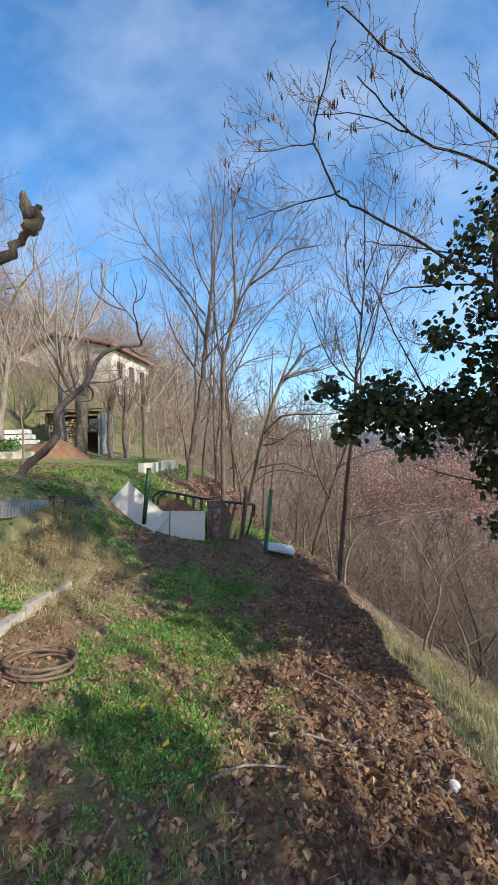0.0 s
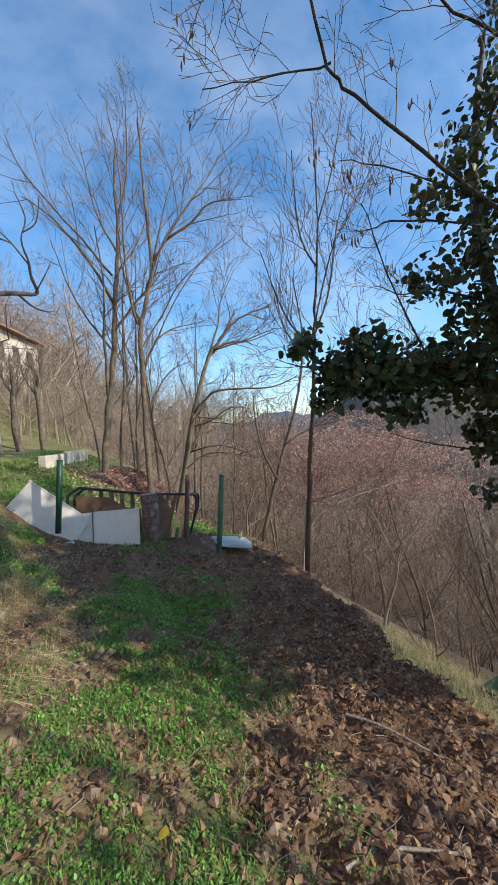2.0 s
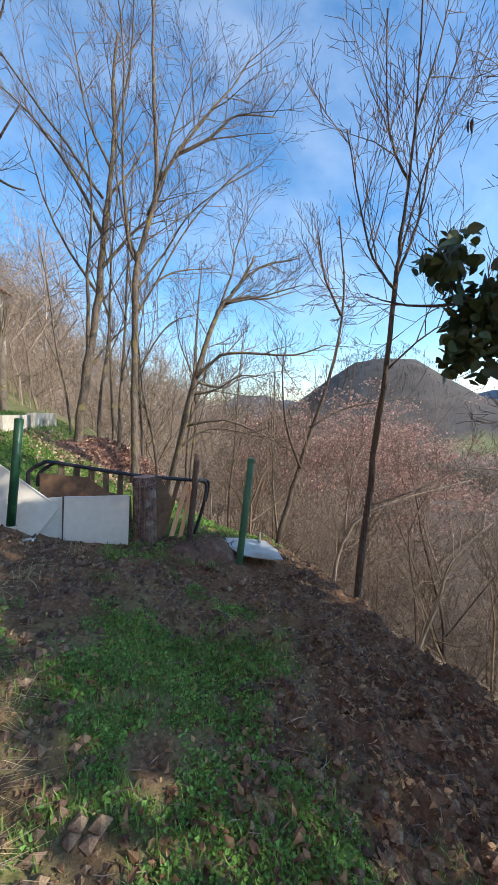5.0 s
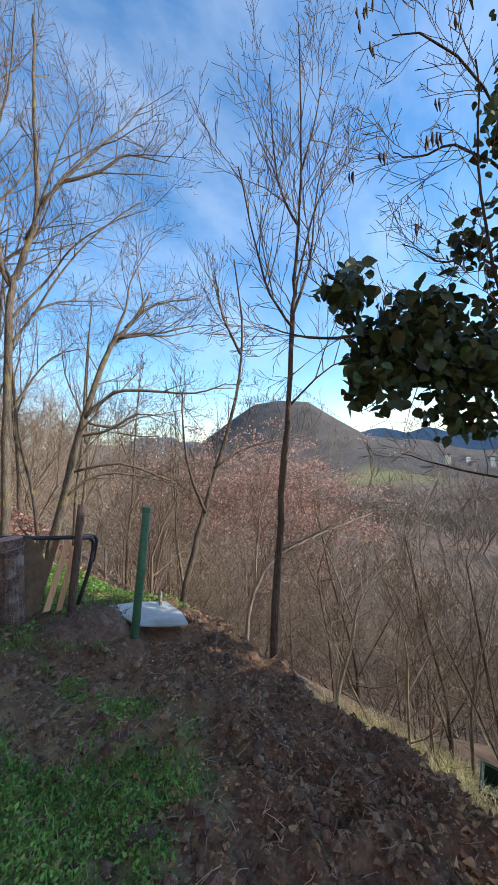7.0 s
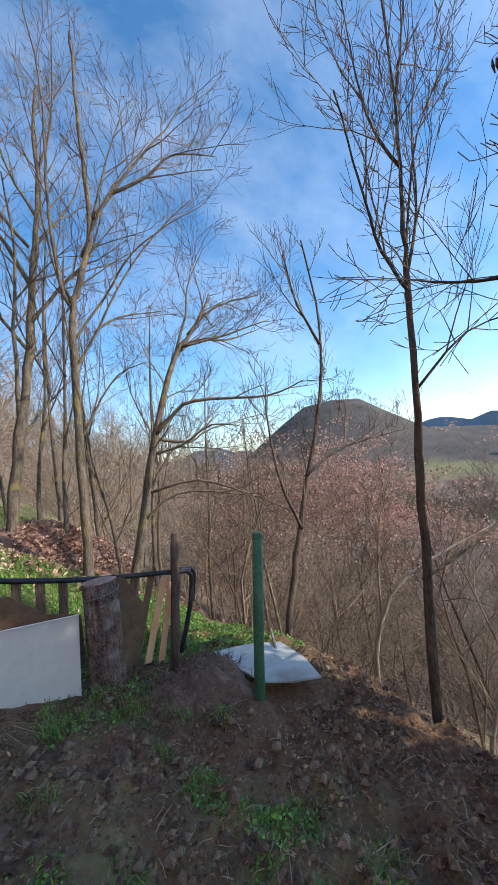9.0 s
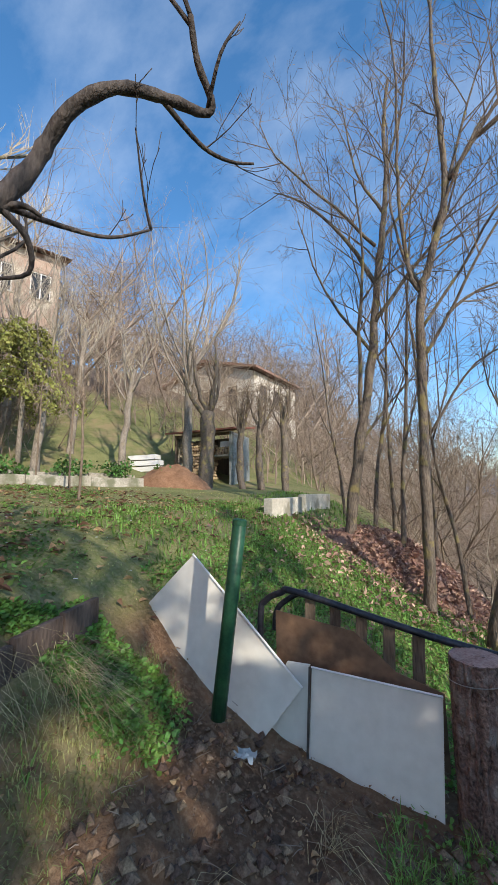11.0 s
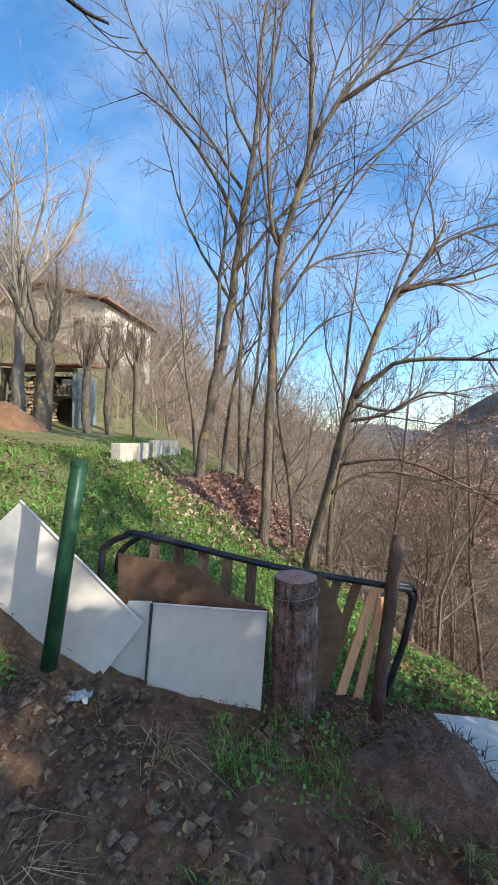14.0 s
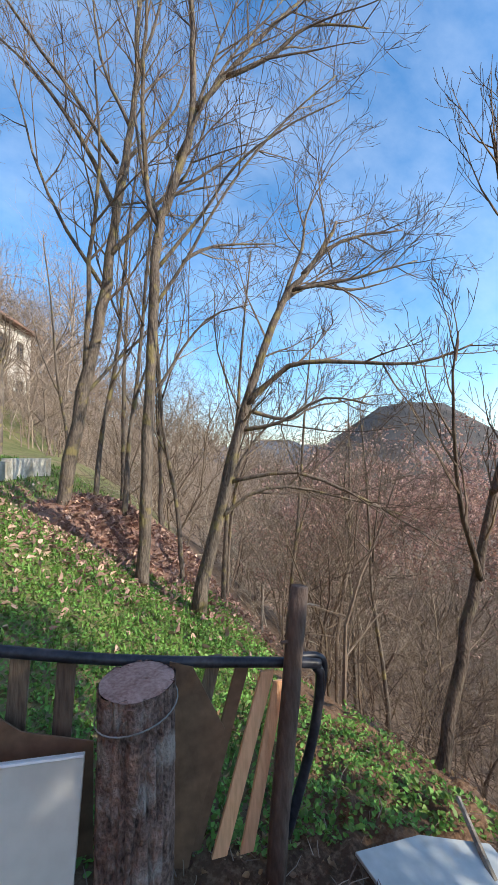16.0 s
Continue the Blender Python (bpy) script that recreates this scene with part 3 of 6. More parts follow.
bare_tree("tree", "leaning bare tree with long level branches over the slope",
    [(-0.12, 9.3, 0.12), (0.19, 9.3, 1.33), (0.43, 9.3, 2.25), (0.85, 9.3, 3.4), (1.21, 9.3, 3.84), (1.6, 9.3, 4.5)],
    [[(0.40, 9.3, 2.2), (0.84, 9.05, 2.63), (1.4, 8.8, 2.65), (2.02, 8.55, 2.6), (2.5, 8.3, 2.75)], [(0.85, 9.3, 3.4), (1.3, 9.5, 3.78), (2.02, 9.7, 3.89), (2.62, 9.9, 4.15)],
     [(1.14, 9.3, 3.8), (1.7, 9.4, 4.34), (2.68, 9.5, 4.69)], [(0.82, 9.3, 3.33), (1.2, 9.45, 4.2), (1.33, 9.6, 4.74), (1.79, 9.75, 5.64)], [(0.36, 9.3, 1.97), (0.73, 9.1, 2.03), (1.19, 8.9, 2.28), (1.6, 8.7, 2.19)],
     [(0.17, 9.3, 1.26), (0.54, 9.4, 1.83), (0.86, 9.5, 2.14)], [(1.0, 9.3, 3.6), (1.8, 9.2, 3.8), (2.55, 9.1, 4.02)], [(0.42, 9.3, 2.2), (0.97, 9.4, 2.1), (1.4, 9.5, 2.29), (2.5, 9.6, 2.5)], [(0.1, 9.3, 1.0), (0.6, 9.1, 1.35), (1.3, 8.9, 1.25), (2.1, 8.7, 1.0)], [(0.22, 9.3, 1.4), (0.9, 9.0, 1.5), (1.7, 8.8, 1.15), (2.3, 8.7, 0.75)]], 0.076, 13, shoots=7, length=1.15, up=0.1, kids=(5, 4, 1))
SLIM = bare_tree("tree", "slim bare sapling among the trees on the bank", [(0, 0, 0), (0.08, 0, 1.2), (0.3, 0.05, 2.6), (0.42, 0, 4.2), (0.6, 0, 5.6)],
    [[(0.2, 0, 2.0), (0.6, 0.1, 2.9), (0.8, 0.1, 3.8)], [(0.33, 0, 3.0), (0.0, 0.1, 3.9), (-0.1, 0, 4.8)]], 0.042, 14, shoots=6, length=0.8, kids=(4, 3))
SLIM.location = on(-1.35, 10.9)
for x, y, s, a in ((-0.95, 10.6, 1.05, 40), (-0.2, 10.2, 0.8, 160), (0.35, 10.4, 0.9, 20), (-0.42, 11.6, 1.0, 250), (-1.1, 12.4, 1.1, 80), (0.6, 11.4, 0.85, 300), (1.2, 10.2, 0.8, 10), (1.9, 9.0, 0.7, 90), (-2.2, 13.6, 0.9, 200), (2.4, 10.6, 0.9, 60)):
    c = copy_thing(SLIM, pose(*on(x, y, -0.05), 0, 0, a) @ Matrix.Scale(s, 4))
    c.scale = (s, s, s)
# the trees on the lip of the slope
bare_tree("tree", "slender robinia with hanging dry pods on the slope's edge",
    [(1.27, 5.6, -0.4), (1.43, 5.6, 0.91), (1.57, 5.6, 1.76), (1.70, 5.6, 2.69), (1.74, 5.6, 3.05), (1.85, 5.6, 3.74), (1.95, 5.6, 4.63), (2.0, 5.6, 5.9)],
    [[(1.71, 5.6, 2.83), (2.0, 5.65, 3.4), (2.3, 5.75, 4.4), (2.75, 5.9, 5.4)], [(1.71, 5.6, 2.72), (1.39, 5.5, 2.94), (1.2, 5.4, 3.24), (0.99, 5.3, 3.8)], [(1.85, 5.6, 3.74), (1.70, 5.7, 4.22), (1.75, 5.8, 5.4)],
     [(1.61, 5.6, 1.97), (2.05, 5.45, 2.35), (2.6, 5.3, 2.5)], [(1.93, 5.6, 4.33), (2.3, 5.7, 5.2), (2.6, 5.8, 6.2)], [(1.72, 5.6, 2.9), (2.08, 5.65, 3.91), (2.5, 5.7, 4.6), (3.1, 5.75, 5.5)], [(1.37, 5.6, 0.68), (2.05, 5.65, 0.78), (2.7, 5.7, 0.95), (3.35, 5.7, 0.88)]], 0.035, 15, BARK_BROWN, shoots=8, length=0.95, up=0.22, kids=(5, 3), top=0.16, start=0.5)
bare_tree("tree", "thin leaning bare tree rooted below the fence",
    [(1.18, 7.4, -0.6), (1.22, 7.4, -0.2), (1.47, 7.45, 0.51), (1.73, 7.5, 1.15), (2.12, 7.55, 2.09), (2.41, 7.6, 3.29), (2.35, 7.65, 4.5)],
    [[(1.78, 7.5, 1.38), (2.42, 7.45, 1.67), (3.68, 7.5, 1.82)], [(2.35, 7.58, 3.04), (2.05, 7.5, 3.52), (1.93, 7.5, 4.16)], [(1.6, 7.45, 0.8), (1.3, 7.3, 1.5), (1.25, 7.2, 2.4)]], 0.05, 16, BARK_BROWN, shoots=7, length=0.8, kids=(4, 3), top=0.2, start=0.45)
bare_tree("shrub", "pale forked shrub stem below the bank", [(1.57, 6.5, -1.0), (1.6, 6.5, -0.28), (1.8, 6.4, 0.25), (2.3, 6.3, 0.5), (3.39, 6.2, 0.7)], [[(1.7, 6.45, 0.1), (1.75, 6.4, 0.8), (2.0, 6.3, 1.5)]], 0.03, 17, BARK_PALE, TWIG, 5, 0.6, kids=(3, 2), group="slope shrubs")
bare_tree("shrub", "pale forked shrub stem below the bank", [(2.85, 6.5, -2.0), (2.9, 6.5, -1.57), (3.11, 6.4, -0.88), (3.19, 6.3, -0.37), (3.79, 6.2, 0.12)], [[(3.15, 6.4, -0.7), (2.83, 6.4, 0.11), (2.48, 6.3, 0.6)]], 0.03, 18, BARK_PALE, TWIG_PALE, 5, 0.6, kids=(3, 2), group="slope shrubs")
for k, (x, y, a, s) in enumerate(((4.3, 5.2, 20, 1.2), (5.0, 6.3, 140, 1.5), (3.9, 3.7, 250, 1.1), (5.6, 4.4, 80, 1.6), (4.4, 7.6, 310, 1.5), (6.2, 7.4, 60, 1.7))):
    b = on(x, y, -0.1)
    bare_tree("shrub", "tangled bare shrub on the lower slope", [b, b + Vector((0.1, 0.1, 0.6 * s)), b + Vector((0.35 * math.cos(a), 0.3 * math.sin(a), 1.5 * s)), b + Vector((0.6 * math.cos(a), 0.5 * math.sin(a), 2.3 * s))],
        [[b + Vector((0.05, 0.05, 0.3)), b + Vector((-0.4, 0.2, 1.2 * s)), b + Vector((-0.8, 0.3, 1.9 * s))], [b + Vector((0.1, 0.1, 0.5)), b + Vector((0.5, -0.4, 1.1 * s)), b + Vector((0.9, -0.7, 1.6 * s))]], 0.035, 30 + k, BARK_BROWN, TWIG, 10, 0.85, kids=(4, 3), group="slope shrubs")


# ---------------------------------------------------------------- the ivy-clad tree
def ivy_leaves(g, centre, size, count, rng, leaf=0.075, hang=0.5):
    for _ in range(count):
        u = Vector((rng.gauss(0, 0.42), rng.gauss(0, 0.42), rng.gauss(0, 0.42)))
        if u.length > 1.05:
            continue
        p = Vector(centre) + Vector((u.x * size[0], u.y * size[1], u.z * size[2]))
        d = Vector((rng.gauss(0, 0.6), rng.gauss(0, 0.6), -hang + rng.gauss(0, 0.5))).normalized()
        nn = Vector((rng.gauss(0, 1), rng.gauss(0, 1), rng.gauss(0, 1) + 0.4)).normalized()
        if abs(d.dot(nn)) > 0.9:
            continue
        s = leaf * rng.uniform(0.6, 1.35)
        g.leaf(p, d, (nn - d * nn.dot(d)).normalized(), s, s * rng.uniform(0.75, 1.0), rng.uniform(-0.1, 0.15))


def ivy_tree():
    rng = random.Random(5)
    base = on(3.6, 3.9, -0.2)
    t = thing("ivy_tree", "tree trunk and boughs smothered in dark ivy beside the slope", "tree", at=base)
    line = smooth_line(rel([base, (3.5, 3.95, 0.0), (3.25, 4.05, 1.4), (3.05, 4.15, 2.6), (2.98, 4.2, 3.8), (3.1, 4.2, 4.7), (3.35, 4.25, 5.6)], base))
    g = Geo()
    g.tube(line, [0.125 - 0.11 * i / (len(line) - 1) for i in range(len(line))], 8)
    part("trunk", g, BARK_DARK, t, smooth=True)
    boughs = [
        [(3.38, 3.9, 1.7), (2.68, 4.0, 1.9), (2.2, 4.1, 2.05), (1.6, 4.3, 2.1), (1.15, 4.35, 2.25), (0.95, 4.25, 2.45)],
        [(3.12, 4.1, 4.5), (2.6, 3.4, 4.35), (2.18, 2.96, 4.2), (1.73, 2.86, 4.49), (1.25, 2.76, 4.74), (0.88, 2.6, 4.92)],
        [(3.15, 4.1, 3.7), (2.7, 3.5, 3.8), (2.23, 3.05, 3.97), (1.74, 3.09, 4.23), (1.38, 3.01, 4.44), (1.06, 2.85, 4.65)],
        [(3.24, 4.05, 2.7), (2.75, 3.7, 2.95), (2.37, 3.44, 3.16), (1.79, 3.49, 3.62), (1.21, 3.46, 3.96), (0.98, 3.38, 4.08), (0.74, 3.15, 4.37), (0.74, 2.94, 4.52), (0.83, 2.63, 4.72)],
        [(2.1, 4.1, 2.1), (1.97, 3.94, 2.23), (1.63, 3.88, 2.89), (1.37, 3.73, 3.37)],
        [(1.01, 3.4, 4.1), (0.59, 3.5, 4.07), (0.14, 3.6, 4.0)],
        [(0.76, 3.2, 4.4), (0.5, 3.3, 4.46), (0.21, 3.33, 4.47)],
        [(1.52, 3.07, 4.36), (1.13, 3.08, 4.54), (0.74, 3.1, 4.57)],
        [(3.25, 4.05, 2.6), (2.32, 4.23, 2.91), (2.21, 4.38, 2.89), (1.97, 4.58, 3.07)],
        [(3.17, 4.1, 3.45), (2.04, 4.09, 3.48), (1.85, 4.33, 3.52), (1.7, 4.43, 3.56)],
        [(3.15, 4.1, 3.7), (1.8, 4.02, 3.9), (1.5, 4.25, 4.1)],
        [(3.46, 3.9, 1.0), (2.49, 4.51, 1.33), (2.2, 4.85, 1.5)],
        [(3.46, 3.9, 1.2), (2.9, 3.4, 1.3), (2.55, 3.2, 1.0), (2.5, 3.15, 0.2)],
        [(1.2, 4.35, 2.2), (1.1, 4.75, 2.3), (0.95, 5.0, 2.45)],
    ]
    crown = Geo()
    tips = []
    for i, b in enumerate(boughs):
        ll = smooth_line(rel(b, base), 4)
        r = (0.045, 0.019, 0.018, 0.02, 0.014, 0.009, 0.007, 0.008, 0.014, 0.013, 0.012, 0.013, 0.013, 0.012)[i]
        g = Geo()
        g.tube([p + Vector((rng.gauss(0, 0.008), rng.gauss(0, 0.008), rng.gauss(0, 0.008))) for p in ll], [max(0.004, r * (1 - 0.75 * k / (len(ll) - 1))) for k in range(len(ll))], 6)
        part("bough", g, BARK_DARK, t, smooth=True)
        limb_shoots(crown, ll, r * 0.32, rng, 9, 0.55, 0.12, (4, 2), 0.2, (0.5, 1.0), tips)
    tagged(part("twig_growth", crown, TWIG, t, "thin dark twigs"), kind="stuff")
    g = Geo()
    for c, s, n in (((2.6, 3.95, 2.0), (0.5, 0.45, 0.5), 760), ((2.25, 4.15, 2.1), (0.5, 0.4, 0.36), 640), ((1.75, 4.25, 2.05), (0.42, 0.35, 0.3), 640), ((1.35, 4.3, 2.15), (0.34, 0.3, 0.24), 400), ((1.6, 4.2, 2.35), (0.4, 0.3, 0.24), 280), ((1.05, 4.3, 2.42), (0.16, 0.15, 0.2), 90), ((0.86, 4.2, 2.36), (0.12, 0.12, 0.13), 45), ((1.2, 4.3, 1.9), (0.24, 0.2, 0.18), 130), ((1.9, 4.2, 1.72), (0.3, 0.25, 0.2), 160),
                    ((2.85, 4.1, 2.6), (0.42, 0.4, 0.45), 520), ((2.7, 4.0, 3.2), (0.36, 0.36, 0.42), 300), ((2.52, 3.95, 3.85), (0.27, 0.3, 0.36), 170), ((2.85, 4.05, 4.3), (0.34, 0.34, 0.4), 190), ((3.1, 4.1, 3.7), (0.36, 0.36, 0.5), 230), ((3.15, 4.1, 4.9), (0.24, 0.24, 0.4), 70), ((2.66, 3.95, 1.4), (0.3, 0.3, 0.32), 330), ((3.2, 4.0, 1.7), (0.4, 0.4, 0.5), 300), ((3.3, 3.95, 0.9), (0.36, 0.36, 0.5), 200), ((2.6, 3.98, 0.85), (0.16, 0.16, 0.16), 70),
                    ((3.65, 4.15, 1.5), (0.42, 0.4, 0.6), 260), ((3.6, 4.15, 2.6), (0.42, 0.4, 0.6), 620), ((3.6, 4.15, 3.7), (0.42, 0.4, 0.6), 560), ((3.6, 4.15, 4.8), (0.4, 0.4, 0.6), 460), ((3.6, 4.15, 5.8), (0.36, 0.36, 0.5), 260), ((3.2, 3.95, 0.5), (0.25, 0.25, 0.4), 160),
                    ((2.28, 4.25, 3.0), (0.24, 0.24, 0.28), 110), ((2.15, 3.95, 3.55), (0.2, 0.2, 0.24), 80), ((2.05, 3.7, 2.75), (0.2, 0.2, 0.2), 60)):
        ivy_leaves(g, Vector(c) - base, s, int(n * 0.95), rng, 0.078)
    part("foliage", g, IVY, t, "dense dark green ivy leaves")
    g = Geo()
    for p in rng.sample(tips, 60):
        if p.z + base.z < 3.2:
            continue
        for k in range(rng.choice((1, 2, 3))):
            q = p + Vector((rng.gauss(0, 0.02), rng.gauss(0, 0.02), 0))
            ln = rng.uniform(0.05, 0.11)
            g.tube([q, q - Vector((0.004, 0, ln * 0.5)), q - Vector((rng.gauss(0, 0.01), 0, ln))], [0.004, 0.009, 0.003], 4)
    tagged(part("pod_growth", g, POD, t, "dry brown hanging pods"), kind="stuff")


ivy_tree()



# ---------------------------------------------------------------- the crooked trunk on the lawn
def crooked_tree():
    rng = random.Random(8)
    base = Vector((-3.06, 5.06, ground_z(-3.06, 5.06) - 0.05))
    t = thing("crooked_tree", "dark twisted bare trunk leaning over the lawn", "tree", at=base)
    main = [base, (-2.96, 5.07, 1.68), (-2.72, 5.10, 1.88), (-2.57, 5.13, 2.10), (-2.54, 5.05, 2.28), (-2.50, 5.05, 2.42), (-2.40, 5.18, 2.60), (-2.27, 5.33, 2.80), (-2.19, 5.43, 3.02), (-2.14, 5.47, 3.18), (-2.02, 5.48, 3.30), (-1.86, 5.55, 3.40), (-1.72, 5.72, 3.47), (-1.62, 5.88, 3.52), (-1.58, 5.88, 3.57), (-1.60, 5.78, 3.68), (-1.59, 5.70, 3.82)]
    ll = smooth_line(rel(main, base), 4)
    n = len(ll)
    g = Geo()
    rr = [(0.048 * (1 - (i / n)) ** 1.1 + 0.013) * (1 + 0.26 * nz(i * 0.7, 0) + 0.12 * nz(i * 1.9, 5)) for i in range(n)]
    rr[0], rr[1] = 0.105, 0.085
    g.tube(ll, rr, 10)
    part("trunk", g, BARK_DARK, t, smooth=True)
    for r, b, s in ((0.014, [(-1.74, 5.70, 3.46), (-1.66, 5.92, 3.40), (-1.56, 6.04, 3.38), (-1.46, 6.12, 3.40)], 2), (0.015, [(-2.26, 5.35, 2.84), (-2.2, 5.6, 2.90), (-2.08, 5.78, 2.93), (-1.94, 5.91, 3.02)], 1), (0.009, [(-1.94, 5.91, 3.02), (-1.92, 5.82, 3.14), (-1.86, 5.68, 3.34)], 3),
                   (0.016, [(-2.26, 5.35, 2.84), (-2.2, 5.45, 2.74), (-2.24, 5.5, 2.62), (-2.36, 5.42, 2.58)], 1), (0.012, [(-2.38, 5.22, 2.62), (-2.6, 5.5, 2.72), (-2.75, 5.5, 2.9), (-2.85, 5.45, 3.15)], 4), (0.011, [(-2.62, 5.5, 2.75), (-2.5, 5.65, 2.95), (-2.5, 5.6, 3.2)], 3), (0.011, [(-1.60, 5.88, 3.54), (-1.48, 5.78, 3.66), (-1.40, 5.82, 3.84)], 1), (0.012, [(-1.59, 5.70, 3.82), (-1.62, 5.62, 4.02), (-1.55, 5.6, 4.25), (-1.62, 5.55, 4.5)], 3), (0.011, [(-1.59, 5.72, 3.78), (-1.72, 5.62, 3.98), (-1.86, 5.5, 4.15), (-1.83, 5.45, 4.42)], 3), (0.010, [(-1.72, 5.62, 3.98), (-1.95, 5.5, 4.05), (-2.15, 5.4, 4.25), (-2.12, 5.35, 4.5)], 3), (0.009, [(-1.86, 5.5, 4.15), (-2.0, 5.4, 4.32), (-1.98, 5.35, 4.6)], 3), (0.010, [(-1.60, 5.62, 4.1), (-1.45, 5.6, 4.2), (-1.38, 5.55, 4.45)], 2), (0.02, [(-2.26, 5.34, 2.80), (-2.2, 5.42, 2.86), (-2.16, 5.48, 2.84)], 0)):
        bl = smooth_line(rel(b, base), 4)
        g = Geo()
        g.tube(bl, [max(0.004, r * (1 - 0.6 * k / (len(bl) - 1))) for k in range(len(bl))], 6)
        ob = part("branch", g, BARK_DARK, t, smooth=True)
        if s:
            g = Geo()
            limb_shoots(g, bl, r * 0.35, rng, s, 0.3, 0.4, (2,), 0.3)
            tagged(part("twig_growth", g, BARK_DARK, ob), kind="stuff")


crooked_tree()


# ---------------------------------------------------------------- garden trees by the shed
def crown_tree(name, label, base, height, r0, seed, bark=BARK_PALE, twigs=TWIG_PALE, fork=0.45, arms=6, spread=0.5, length=None, kids=(4, 3), group="garden trees", shoots=6, lean=(0, 0)):
    rng = random.Random(seed)
    b = Vector(base)
    top = b + Vector((lean[0], lean[1], height * fork))
    limbs = []
    for k in range(arms):
        a = 2 * math.pi * k / arms + rng.uniform(-0.4, 0.4)
        h = height * (1 - fork) * rng.uniform(0.75, 1.05)
        w = h * spread * rng.uniform(0.5, 1.1)
        s = b.lerp(top, rng.uniform(0.8, 1.0))
        limbs.append([s, s + Vector((w * 0.5 * math.cos(a), w * 0.5 * math.sin(a), h * 0.3)), s + Vector((w * 0.85 * math.cos(a + 0.2), w * 0.85 * math.sin(a + 0.2), h * 0.65)), s + Vector((w * math.cos(a), w * math.sin(a), h))])
    return bare_tree(name, label, [b, b.lerp(top, 0.5) + Vector((rng.gauss(0, r0 * 0.4), 0, 0)), top, top + Vector((lean[0] * 0.3, 0, height * 0.12))], limbs, r0, seed, bark, twigs, shoots + 3, (length or height * 0.13) * 1.25, 0.26, (*kids, 2), 0.34, group, top=0.6, start=0.7)


bare_tree("tree", "tall pale bare tree with upright lopped branches on the lawn's edge", [(-8.77, 7.75, 1.95), (-8.65, 7.72, 3.9), (-8.55, 7.65, 5.2), (-8.4, 7.4, 6.9), (-8.3, 7.15, 8.8), (-8.2, 7.0, 10.2)],
    [[(-8.55, 7.65, 5.1), (-8.1, 8.1, 6.8), (-7.9, 8.5, 8.2), (-7.7, 9.2, 8.9)], [(-8.4, 7.4, 6.8), (-8.1, 7.7, 8.8), (-8.0, 7.8, 10.7)], [(-8.55, 7.6, 5.4), (-8.3, 6.7, 7.4), (-8.1, 5.9, 9.4)], [(-8.55, 7.65, 5.0), (-8.5, 7.0, 5.8), (-8.4, 6.3, 7.0), (-8.3, 6.1, 8.4)], [(-8.1, 8.1, 6.8), (-7.9, 8.8, 6.7), (-7.6, 9.5, 7.8)], [(-8.35, 7.2, 8.0), (-8.5, 6.8, 9.4), (-8.6, 6.7, 10.8)]],
    0.20, 41, BARK, TWIG_PALE, 13, 1.15, 0.42, (4, 3), 0.36, "garden trees", 0.25, 0.5)
bare_tree("tree", "stout pollarded tree with knobbly top beside the woodshed", [(-6.65, 14.94, 1.75), (-6.6, 14.9, 3.07), (-6.5, 14.8, 4.4)],
    [[(-6.5, 14.8, 4.3), (-6.75, 14.6, 5.18), (-6.8, 14.4, 6.4)], [(-6.48, 14.8, 4.4), (-6.15, 14.7, 5.4), (-6.1, 14.6, 6.6)], [(-6.5, 14.8, 4.1), (-7.0, 14.6, 4.9), (-7.4, 14.5, 5.9)], [(-6.5, 14.9, 4.3), (-6.3, 15.2, 5.4), (-6.4, 15.3, 6.3)]], 0.24, 42, BARK, TWIG, 6, 0.8, 0.5, (3, 2), 0.42, "garden trees", 0.95, 0.85)
for x, y, h, s in ((-5.62, 15.45, 3.4, 43), (-5.05, 15.69, 4.0, 44), (-4.45, 16.2, 4.0, 45)):
    crown_tree("tree", "lopped bare tree with stubby upright limbs", on(x, y, -0.1), h, 0.13, s, BARK, TWIG, 0.6, 6, 0.35, 0.55, (3,), shoots=5)
crown_tree("tree", "tall pale bare tree behind the woodshed wall", on(-7.65, 15.49, -0.1), 9.2, 0.18, 46, BARK_PALE, TWIG_PALE, 0.45, 8, 0.5, 0.9, (3, 2), shoots=7)
for x, y, h, s, tx, ty in ((-11.3, 7.9, 8, 47, 0.5, 0.2), (-11.2, 10.0, 8, 48, -0.3, 0.3), (-10.9, 12.2, 7, 49, 0.4, 0), (-12.2, 6.6, 9, 50, 0, 0.4), (-13.5, 9.2, 9, 51, 0.2, 0.2), (-13.2, 12.6, 9, 52, 0, 0.3), (-9.4, 14.2, 6, 53, 0.3, 0), (-14.6, 8.2, 10, 81, 0.2, 0), (-14.2, 10.8, 10, 82, -0.2, 0.3), (-15.5, 11.8, 10, 83, 0.1, 0.2), (-12.6, 10.9, 9, 84, 0.2, -0.2), (-15.2, 14.2, 10, 85, 0, 0), (-12.4, 14.8, 8, 86, 0.3, 0.1)):
    crown_tree("tree", "pale slender bare tree on the garden slope", on(x, y, -0.1), h, 0.13, s, BARK_PALE, TWIG_PALE, 0.5, 5, 0.4, 0.9, (3, 2), shoots=5, lean=(tx, ty))
for x, y, h, s in ((-5.1, 8.5, 2.1, 54), (-6.8, 9.85, 2.5, 55), (-8.3, 10.3, 2.9, 56)):
    crown_tree("sapling", "thin bare sapling on the lawn", on(x, y, -0.05), h, 0.022, s, TWIG, TWIG, 0.6, 3, 0.4, 0.35, (2,), group="saplings", shoots=3)


